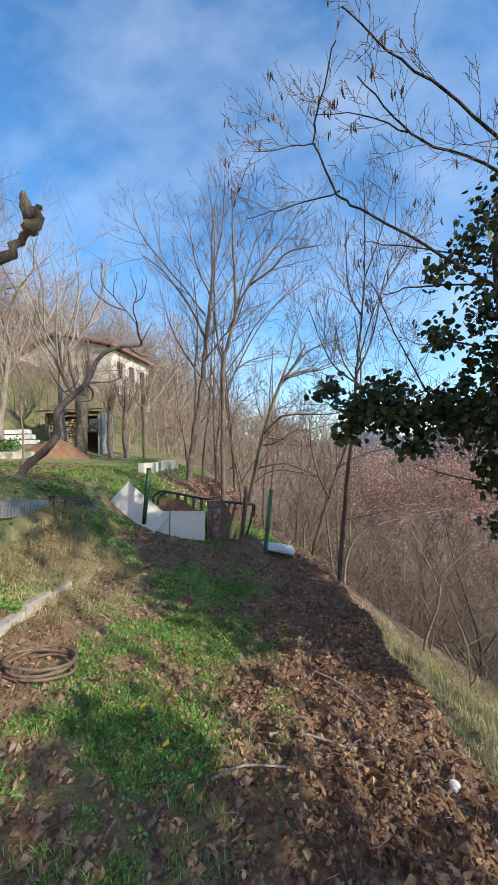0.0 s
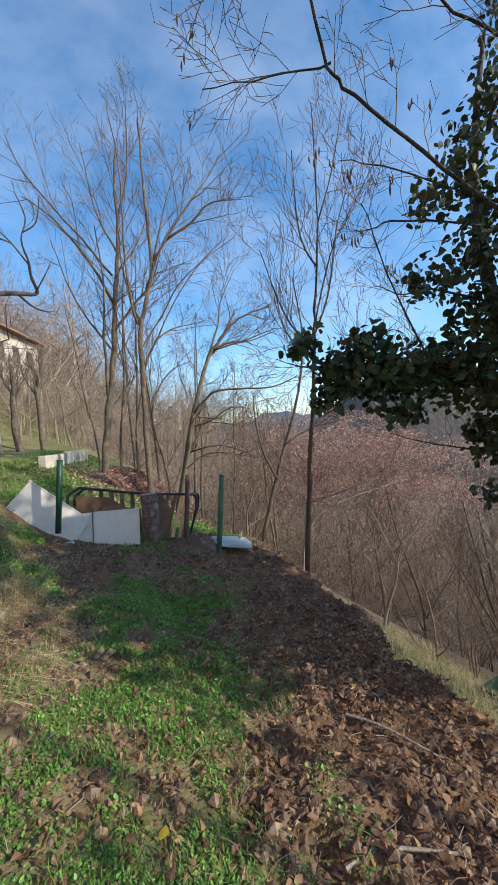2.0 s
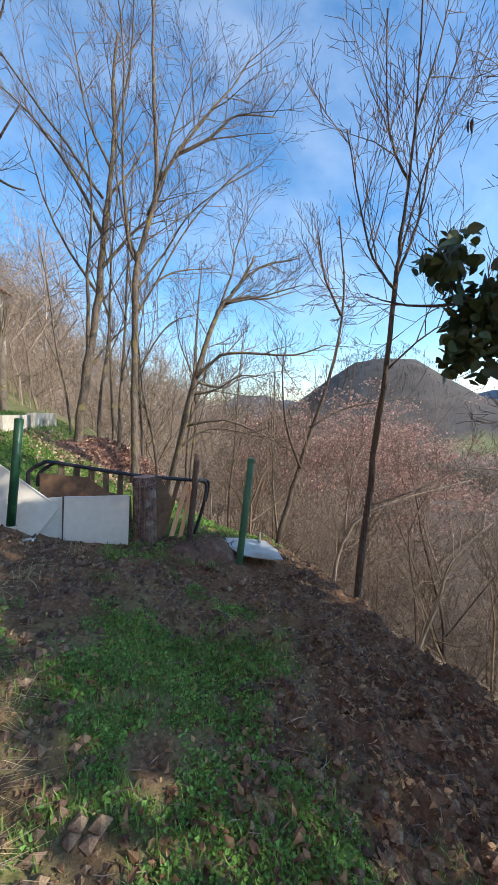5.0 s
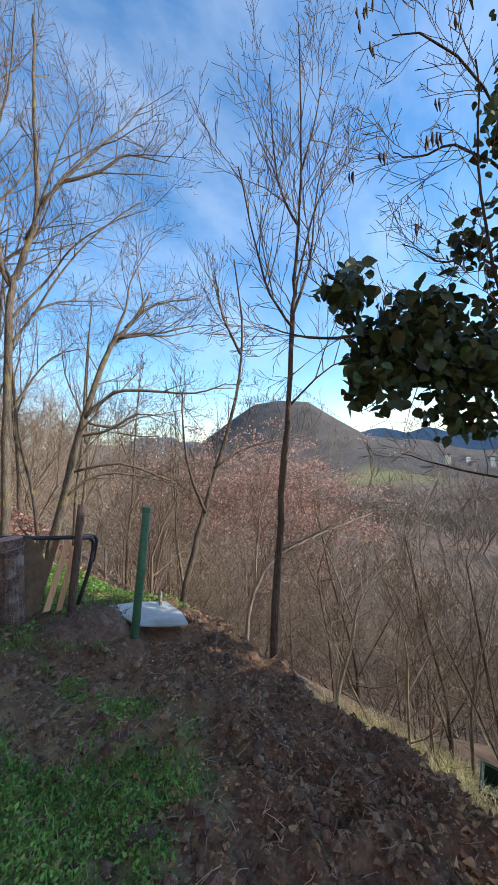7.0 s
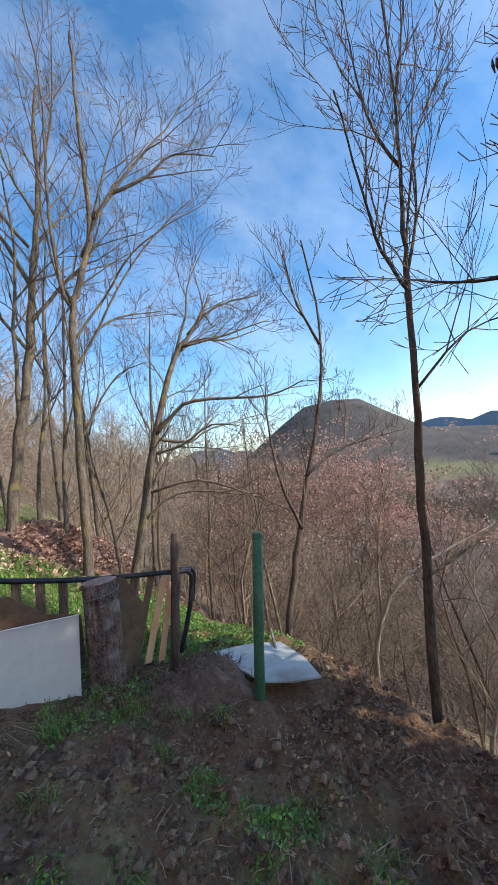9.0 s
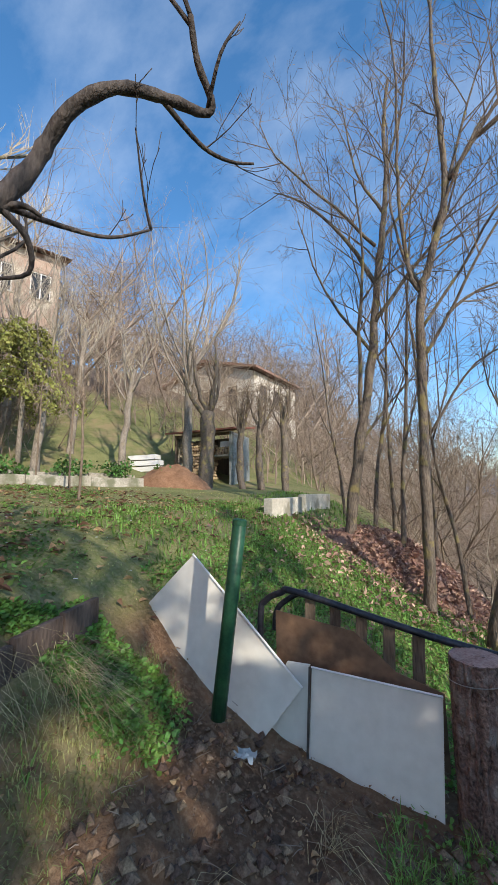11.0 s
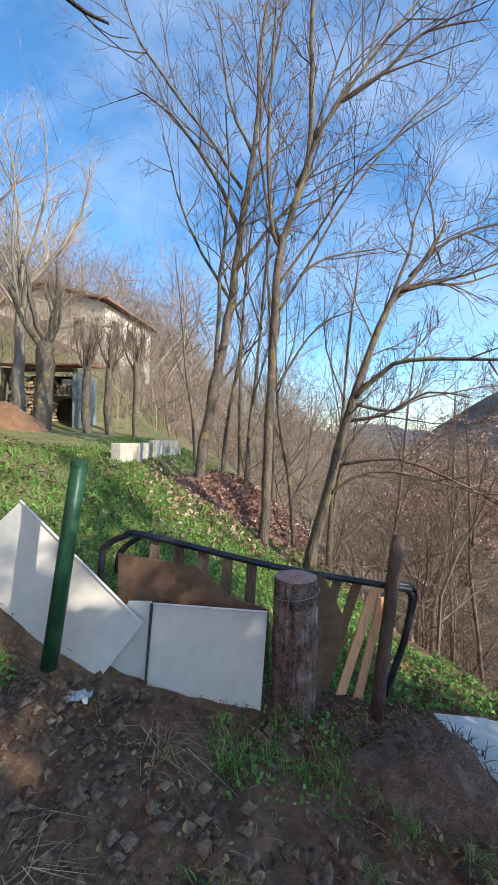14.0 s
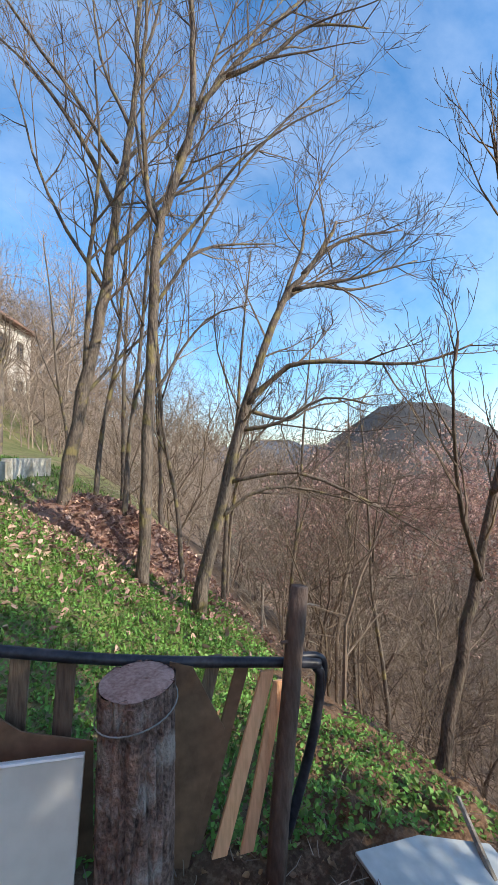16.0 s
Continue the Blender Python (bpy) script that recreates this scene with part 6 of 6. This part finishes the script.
edging("grey slotted metal strip along the lawn's edge", (-2.30, 3.30, 1.26), (-2.30, 4.37, 1.14), 0.135, METAL_GREY, 20)
edging("dark rusted slotted strip half sunk in dry grass", (-2.25, 4.42, 1.20), (-2.20, 5.25, 1.10), 0.11, METAL_DARK, 15)
rough_wall("edging_plank", "weathered dark planks edging the bank", (-2.19, 5.27), (-2.42, 6.15), 0.10, 0.035, STAKEWOOD, 8, 0.03, 3)


def hose_ring():
    o = on(-1.36, 2.5, 0.005)
    t = thing("hose_coil", "coil of old brown hose on the ground", "hose", at=o)
    g = Geo()
    pts = []
    for i in range(110):
        a = i * 0.23
        pts.append(Vector((0.21 * math.cos(a) + 0.012 * math.sin(i), 0.17 * math.sin(a), 0.02 + 0.0008 * i + 0.012 * math.sin(a * 1.7) - 0.1 * 0.21 * math.cos(a))))
    g.tube(pts, [0.011] * len(pts), 6)
    part("hose", g, WOOD_OLD, t, smooth=True)


hose_ring()


def pebble(name, label, p, r, material, category):
    bm = bmesh.new()
    bmesh.ops.create_icosphere(bm, subdivisions=3, radius=r)
    for v in bm.verts:
        v.co *= 1 + 0.3 * noise.noise(v.co / r * 1.3 + Vector(p)) + 0.12 * noise.noise(v.co / r * 3.1)
        v.co.z *= 0.85
    me = bpy.data.meshes.new(name)
    bm.to_mesh(me)
    bm.free()
    me.shade_smooth()
    me.materials.append(material)
    ob = new(name, me)
    ob.location = p
    return tagged(ob, label, category)


pebble("white_stone", "small white stone on the soil slope", on(1.10, 2.15, 0.02), 0.028, WHITE, "stone")
rng = random.Random(12)
for k in range(60):
    x, y = rng.uniform(-1.9, 1.2), rng.uniform(1.2, 6.4)
    c = pebble("soil_clod", "loose clod of brown soil", on(x, y, 0.002), rng.uniform(0.015, 0.04), CLOD, "clod")
    c.scale = (rng.uniform(0.8, 1.6), rng.uniform(0.7, 1.2), rng.uniform(0.4, 0.7))
g = Geo()
for j in range(9):
    for i in range(9):
        u, v = (i - 4) / 4, (j - 4) / 4
        g.v.append(Vector((0.055 * u + 0.012 * nz(u, v, 1.7, 2), 0.035 * v + 0.012 * nz(u, v, 1.9, 8), 0.022 + 0.022 * nz(u, v, 2.6, 5))))
g.f = [(j * 9 + i, j * 9 + i + 1, j * 9 + i + 10, j * 9 + i + 9) for j in range(8) for i in range(8)]
rag = part("plastic_scrap", g, OLDPLASTIC)
rag.location = on(-1.62, 6.28, 0.0)
tagged(rag, "crumpled pale plastic scrap by the boards", "litter")
tp = thing("green_tray", "dark green plastic tray lying on the lower slope", "tray", at=on(3.45, 4.85, 0.02))
box_part("base", (-0.3, -0.2, 0), (0.3, 0.2, 0.015), TRAYGREEN, tp, bevel=0.004)
for lo, hi in (((-0.3, -0.2, 0.016), (0.3, -0.185, 0.17)), ((-0.3, 0.185, 0.016), (0.3, 0.2, 0.17)), ((-0.3, -0.184, 0.016), (-0.285, 0.184, 0.17)), ((0.285, -0.184, 0.016), (0.3, 0.184, 0.17))):
    box_part("side", lo, hi, TRAYGREEN, tp, bevel=0.004)
g = Geo()
rim = [(-0.31, -0.21, 0.172), (0.31, -0.21, 0.172), (0.31, 0.21, 0.172), (-0.31, 0.21, 0.172), (-0.31, -0.21, 0.172)]
g.tube(rim, [0.014] * 5, 6)
part("rim", g, TRAYGREEN, tp, smooth=True)
tp.rotation_euler = (radians(8), radians(14), radians(25))
cn2 = thing("white_canister", "white plastic canister on the lower slope", "canister", at=on(3.55, 4.5, 0.0))
g = Geo()
g.tube([(0, 0, 0), (0, 0, 0.02), (0, 0, 0.15), (0, 0, 0.18), (0, 0, 0.19)], [0.055, 0.06, 0.06, 0.045, 0.03], 16)
part("body", g, WHITE, cn2, smooth=True)
g = Geo()
g.tube([(0, 0, 0.19), (0, 0, 0.215)], [0.026, 0.026], 12)
part("lid", g, OLDPLASTIC, cn2)
for a, b, r in (((0.55, 6.25, 0.06), (0.72, 6.75, 0.16), 0.018), ((0.1, 2.35, -0.02), (0.55, 2.3, -0.08), 0.010), ((0.5, 3.1, -0.08), (0.9, 2.6, -0.14), 0.009), ((-0.2, 1.9, 0.1), (0.2, 2.05, 0.02), 0.007)):
    t = thing("fallen_branch", "bare fallen stick lying on the soil", "stick", "fallen sticks", a)
    g = Geo()
    d = Vector(b) - Vector(a)
    g.tube(smooth_line([Vector(), d * 0.4 + Vector((0, 0.03, 0.02)), d]), [r * (1 - 0.05 * i) for i in range(9)], 6)
    part("stick", g, BARK_PALE, t)
pole = thing("marker_stake", "thin pale stake on the slope behind the fence", "stake", at=on(0.85, 10.3))
g = Geo()
g.tube([(0, 0, -0.2), (0.02, 0, 0.3), (0.03, 0, 0.62)], [0.02, 0.018, 0.016], 6)
part("pole", g, BARK_PALE, pole)


bare_tree("pruned_tree", "bare tree with a thick knobbly pruned branch end", [on(-3.6, 1.3, -0.1), (-3.5, 1.4, 1.8), (-3.0, 1.7, 2.4), (-2.3, 1.9, 2.5)],
    [[(-2.3, 1.9, 2.5), (-1.7, 1.96, 2.62), (-1.24, 1.98, 2.78), (-1.14, 1.98, 2.87), (-1.06, 1.98, 2.95), (-1.05, 1.95, 3.05)], [(-1.08, 1.98, 2.93), (-1.02, 1.97, 2.98), (-1.0, 1.96, 3.05)], [(-1.06, 1.97, 2.98), (-1.08, 1.95, 3.06), (-1.08, 1.94, 3.10)]], 0.09, 71, BARK, BARK_DARK, 0, 0.08, 0.5, (), 0.5, "bare trees", 0.75, 0.9)


# ---------------------------------------------------------------- leaf litter, grass, ivy carpet
def litter():
    rng = random.Random(21)
    g, n = Geo(), 0
    while n < 50000:
        x, y = rng.uniform(-2.2, 2.2), rng.uniform(0.3, 7.6)
        if 0.08 < x < 0.8 and 5.88 < y < 6.72:
            continue
        w = 0.5 + 0.5 * sm(-0.6, 0.3, x)
        w *= (0.45 + 0.55 * sm(-0.25, 0.35, nz(x, y, 1.3, 2))) * (1 - 0.4 * sm(3.8, 5.6, y))
        if rng.random() > w:
            continue
        d = Vector((rng.gauss(0, 1), rng.gauss(0, 1), rng.gauss(0.15, 0.35))).normalized()
        nn = Vector((rng.gauss(0, 0.4), rng.gauss(0, 0.4), 1))
        nn = (nn - d * nn.dot(d)).normalized()
        s = (0.010 + 0.044 * rng.random() ** 2.4) * (1 - 0.35 * sm(3.5, 5.5, y))
        g.leaf(on(x, y, 0.006 + 0.012 * rng.random()), d, nn, s, s * rng.uniform(0.45, 0.75), rng.uniform(-0.35, 0.45))
        n += 1
    tagged(part("leaf_litter", g, DRYLEAF), "curled brown fallen leaves over the soil", "leaves", kind="stuff")
    g, n = Geo(), 0
    while n < 6500:
        x, y = rng.gauss(-0.85, 0.8), rng.gauss(10.7, 0.9)
        d = Vector((rng.gauss(0, 1), rng.gauss(0, 1), rng.gauss(0.1, 0.5))).normalized()
        nn = d.orthogonal().normalized()
        s = rng.uniform(0.04, 0.095)
        q = min(1, math.hypot((x + 0.85) / 1.3, (y - 10.9) / 0.9))
        g.leaf(on(x, y, 0.02 + 0.55 * (1 - q * q) ** 1.2), d, nn, s, s * 0.6, rng.uniform(-0.2, 0.3))
        n += 1
    tagged(part("russet_leaves", g, mat("russet_fallen_leaf", (0.34, 0.20, 0.155), (0.55, 0.37, 0.295), 3, 0.8, 0, vary=0.5, through_light=0.15, island=True)), "russet fallen leaves heaped under the trees", "leaves", kind="stuff")
    g = Geo()
    for _ in range(3000):
        x, y = rng.uniform(-7.5, -2.3), rng.uniform(2.6, 11)
        d = Vector((rng.gauss(0, 1), rng.gauss(0, 1), rng.gauss(0, 0.12))).normalized()
        nn = Vector((rng.gauss(0, 0.25), rng.gauss(0, 0.25), 1))
        nn = (nn - d * nn.dot(d)).normalized()
        s = rng.uniform(0.025, 0.095)
        g.leaf(on(x, y, 0.03), d, nn, s, s * 0.6, rng.uniform(0, 0.3))
    tagged(part("lawn_leaves", g, DRYLEAF), "dry leaves scattered on the lawn", "leaves", kind="stuff")
    g = Geo()
    for _ in range(3600):
        x, y = rng.uniform(-1.9, 1.7), rng.uniform(0.5, 7.0)
        if x < -0.5 and rng.random() < 0.6 or (0.08 < x < 0.8 and 5.88 < y < 6.72):
            continue
        d = Vector((rng.gauss(0, 1), rng.gauss(0, 1), rng.gauss(0.1, 0.3))).normalized() * rng.uniform(0.02, 0.11)
        p = on(x, y, 0.012)
        g.tube([p, p + d * 0.5 + Vector((rng.gauss(0, 0.006), rng.gauss(0, 0.006), 0.004)), p + d], [0.0022, 0.0018, 0.001], 3, cap=False)
    tagged(part("twig_litter", g, TWIG_TAN_LIT), "short dry twigs and roots strewn on the soil", "twigs", kind="stuff")
    g = Geo()
    for x, y in ((-0.56, 2.52), (-0.66, 2.32), (-0.48, 2.1), (-1.9, 4.42)):
        g.leaf(on(x, y, 0.03), Vector((0.7, -0.6, 0.4)).normalized(), Vector((0.3, -0.5, 0.8)).normalized(), 0.06, 0.045, 0.1)
    tagged(part("yellow_leaves", g, YELLOW), "a few bright yellow fallen leaves", "leaves", kind="stuff")


def grass(name, label, box, count, material, hgt, wid, seed, mask=0.4, droop=0.3, lean=0.35, clump=0.0):
    rng = random.Random(seed)
    g, n, tries = Geo(), 0, 0
    while n < count and tries < count * 12:
        tries += 1
        x, y = rng.uniform(box[0], box[1]), rng.uniform(box[2], box[3])
        if -2.36 - 0.12 * max(0, y - 5.3) < x < -2.2 and 3.1 < y < 6.1:
            continue
        m = green_mask(x, y) + clump * nz(x, y, 2.4, 11)
        if m < mask + 0.25 * rng.random():
            continue
        d = Vector((rng.gauss(0, lean), rng.gauss(0, lean), 1)).normalized()
        g.blade(on(x, y, -0.006), d, wid * rng.uniform(0.7, 1.3), hgt * rng.uniform(0.5, 1.4), droop * rng.uniform(0.3, 1.6))
        n += 1
    return tagged(part(name, g, material), label, "grass", kind="stuff")


def clover(name, label, box, count, material, size, seed, keep):
    rng = random.Random(seed)
    g, n, tries = Geo(), 0, 0
    while n < count and tries < count * 15:
        tries += 1
        x, y = rng.uniform(box[0], box[1]), rng.uniform(box[2], box[3])
        if not keep(x, y, rng):
            continue
        d = Vector((rng.gauss(0, 1), rng.gauss(0, 1), rng.uniform(0.1, 0.9))).normalized()
        nn = Vector((rng.gauss(0, 0.5), rng.gauss(0, 0.5), 1))
        nn = (nn - d * nn.dot(d)).normalized()
        s = size * rng.uniform(0.6, 1.4)
        g.leaf(on(x, y, rng.uniform(0.0, 1.0) * size * 1.1), d, nn, s, s * 0.7, rng.uniform(-0.1, 0.2))
        n += 1
    return tagged(part(name, g, material), label, "plants", kind="stuff")


litter()
grass("lawn_grass", "short yellowish winter lawn grass", (-9, -2.3, 1.5, 13), 60000, LAWN, 0.022, 0.008, 31, 0.35)
grass("path_grass", "tufts of fresh green grass along the path", (-1.9, 0.4, 0.5, 6.2), 20000, GRASS, 0.055, 0.0055, 32, 0.36, clump=0.5)
grass("bank_grass", "rank green and straw grass on the bank", (-2.25, -1.5, 2.6, 6.4), 20000, LAWN, 0.048, 0.005, 33, 0.12, 0.5, 0.5)
grass("bank_straw", "dry straw grass matted on the bank", (-2.22, -1.62, 3.0, 4.9), 7500, STRAW, 0.12, 0.004, 50, 0.1, 0.7, 0.6)
grass("lower_grass", "pale sunlit grass below the soil edge", (1.4, 5.5, 0.8, 7.2), 15000, STRAW, 0.20, 0.006, 34, 0.2, 0.4, 0.45)
grass("lower_green_grass", "green grass among the straw below the soil edge", (1.45, 4.8, 1.0, 6.4), 8000, GRASS, 0.13, 0.006, 49, 0.35, 0.4, 0.4, 0.5)
grass("slope_grass", "green grass on the bank behind the fence", (-4, 0.4, 6.8, 15), 11000, GRASS, 0.10, 0.014, 35, 0.35)


def soil_crumbs():
    """Small lumps of dug soil, six-cornered and uneven."""
    rng = random.Random(51)
    g, n = Geo(), 0
    while n < 9000:
        x, y = rng.uniform(-1.9, 1.35), rng.uniform(0.6, 6.5)
        if green_mask(x, y) > 0.35 + 0.4 * rng.random() or (0.08 < x < 0.8 and 5.88 < y < 6.72) or nz(x, y, 2.2, 17) < -0.3 + 0.3 * rng.random():
            continue
        r = 0.006 + 0.030 * rng.random() ** 3
        c, b = on(x, y, r * 0.3), len(g.v)
        g.v += [c + Vector(d) * r * rng.uniform(0.6, 1.3) for d in ((1, 0.2, 0), (-0.2, 1, 0.1), (-1, -0.1, 0), (0.1, -1, -0.1), (0.1, 0, 0.8), (0, 0, -0.8))]
        g.f += [(b + k, b + (k + 1) % 4, b + 4) for k in range(4)] + [(b + (k + 1) % 4, b + k, b + 5) for k in range(4)]
        n += 1
    tagged(part("soil_crumbs", g, CRUMB), "crumbly lumps of dug brown soil", "soil", kind="stuff")


soil_crumbs()


def straw_tufts():
    """Bleached grass: a fringe hanging from the lawn's edge, tufts on the bank and below the soil's edge."""
    rng = random.Random(36)
    g = Geo()
    fringe = [(-2.27 + rng.gauss(0, 0.03), rng.uniform(4.4, 5.95)) for _ in range(34)]
    bank = [(-1.95 + rng.gauss(0, 0.06), rng.uniform(3.65, 4.2)) for _ in range(14)] + [(rng.uniform(-2.2, -1.5), rng.uniform(3.0, 5.3)) for _ in range(34)] + [(rng.uniform(-1.75, -1.25), rng.uniform(3.1, 4.7)) for _ in range(22)] + [(-1.5, 5.6), (-1.2, 6.1), (-2.9, 5.1), (-2.75, 5.2), (-2.8, 5.0)]
    lower = [(rng.uniform(1.7, 2.9), rng.uniform(3.0, 6.2)) for _ in range(30)]
    for spots, count, out, rise, long in ((fringe, 30, 0.55, (-0.5, 0.5), (0.09, 0.26)), (bank, 46, 0.4, (0.3, 1.0), (0.10, 0.27)), (lower, 50, 0.1, (0.6, 1.1), (0.15, 0.4))):
        for x, y in spots:
            for _ in range(count):
                d = Vector((rng.gauss(out, 0.3), rng.gauss(-0.03, 0.35), rng.uniform(*rise))).normalized()
                g.blade(on(x + rng.gauss(0, 0.045), y + rng.gauss(0, 0.05), -0.005), d, rng.uniform(0.0018, 0.004), rng.uniform(*long), rng.uniform(0.3, 0.9))
    tagged(part("dry_grass_tufts", g, STRAW), "long bleached grass tufts drooping down the bank", "grass", kind="stuff")


straw_tufts()


def green_tufts():
    rng = random.Random(44)
    g = Geo()
    for x, y in [(rng.uniform(-0.98, -0.42), rng.uniform(6.12, 6.42)) for _ in range(16)] + [(rng.uniform(-1.3, 0.2), rng.uniform(5.2, 6.3)) for _ in range(8)] + [(rng.uniform(-2.3, -1.3), rng.uniform(3.2, 5.6)) for _ in range(26)]:
        for _ in range(34):
            d = Vector((rng.gauss(0, 0.4), rng.gauss(0, 0.4), 1)).normalized()
            g.blade(on(x + rng.gauss(0, 0.035), y + rng.gauss(0, 0.035), -0.01), d, rng.uniform(0.003, 0.006), rng.uniform(0.05, 0.14), rng.uniform(0.2, 0.7))
    tagged(part("green_grass_tufts", g, GRASS), "fresh green grass tufts at the log and on the bank", "grass", kind="stuff")


green_tufts()
clover("lawn_weeds", "low green weeds in the winter lawn", (-8, -2.3, 2.0, 11), 22000, GRASS, 0.026, 45, lambda x, y, r: nz(x, y, 0.8, 31) + 0.5 * nz(x, y, 3.0, 33) > -0.05 + 0.3 * r.random())


def root_clod():
    rng = random.Random(46)
    ob = mound("root_clod", "heap of dug red-brown soil and roots beside the log", -0.05, 6.24, 0.42, 0.17, mat("root_soil", (0.13, 0.085, 0.06), (0.32, 0.22, 0.165), 22, 0.95, 0.9))
    g = Geo()
    for _ in range(420):
        a, q = rng.uniform(0, 6.28), rng.random() ** 0.6
        p = Vector((0.38 * q * math.cos(a), 0.27 * q * math.sin(a), 0.17 * (1 - q * q) ** 1.2 + ground_z(-0.05 + 0.38 * q * math.cos(a), 6.24 + 0.27 * q * math.sin(a)) - ob.location.z))
        d = Vector((rng.gauss(0, 1), rng.gauss(0, 1), rng.gauss(0.4, 0.5))).normalized() * rng.uniform(0.03, 0.09)
        g.tube([p, p + d * 0.5 + Vector((0, 0, 0.012)), p + d], [0.003, 0.0022, 0.001], 3, cap=False)
    tagged(part("root_tangle", g, TWIG, ob, "matted thin brown roots"), kind="stuff")


root_clod()
clover("path_weeds", "low green weeds and clover on the path", (-2.0, 0.5, 0.5, 6.3), 36000, IVY_LIGHT, 0.0175, 37, lambda x, y, r: green_mask(x, y) + 0.55 * nz(x, y, 2.6, 15) > 0.44 + 0.35 * r.random())
clover("log_weeds", "green weeds at the foot of the log and boards", (-1.2, 0.2, 6.0, 6.6), 450, IVY_LIGHT, 0.022, 38, lambda x, y, r: abs(x + 0.62) < 0.25 + 0.2 * r.random())
clover("ivy_carpet", "carpet of bright ivy leaves behind the fence", (-2.6, 1.1, 6.72, 10.5), 42000, IVY_LIGHT, 0.025, 39, lambda x, y, r: x < 1.15 - 0.15 * (y - 7) - 0.45 * r.random() and nz(x, y, 0.9, 4) > -0.5)
clover("bank_ivy", "dark green creeping plants on the bank", (-2.5, -1.0, 4.5, 6.3), 14000, IVY_LIGHT, 0.027, 40, lambda x, y, r: nz(x, y, 1.9, 21) > -0.12 + 0.15 * r.random() and x < -1.65 + 0.35 * (5.6 - y) - 0.3 * r.random())
clover("terrace_weeds", "bright weeds growing thickly behind the kerb", (-2.25, -1.76, 2.3, 4.2), 5200, IVY_LIGHT, 0.03, 47, lambda x, y, r: nz(x, y, 1.7, 51) > -0.2 + 0.2 * r.random())


def daisies():
    rng = random.Random(48)
    g = Geo()
    for _ in range(330):
        x, y = rng.uniform(-8.2, -2.5), rng.uniform(3.0, 11.5)
        c, r = on(x, y, rng.uniform(0.02, 0.045)), rng.uniform(0.008, 0.014)
        b = len(g.v)
        g.v += [c + Vector((r * math.cos(k * 1.047), r * math.sin(k * 1.047), 0.003 * (k % 2))) for k in range(6)]
        g.f.append(tuple(range(b, b + 6)))
    tagged(part("daisies", g, WHITE), "tiny white daisies dotted over the lawn", "flowers", kind="stuff")


daisies()
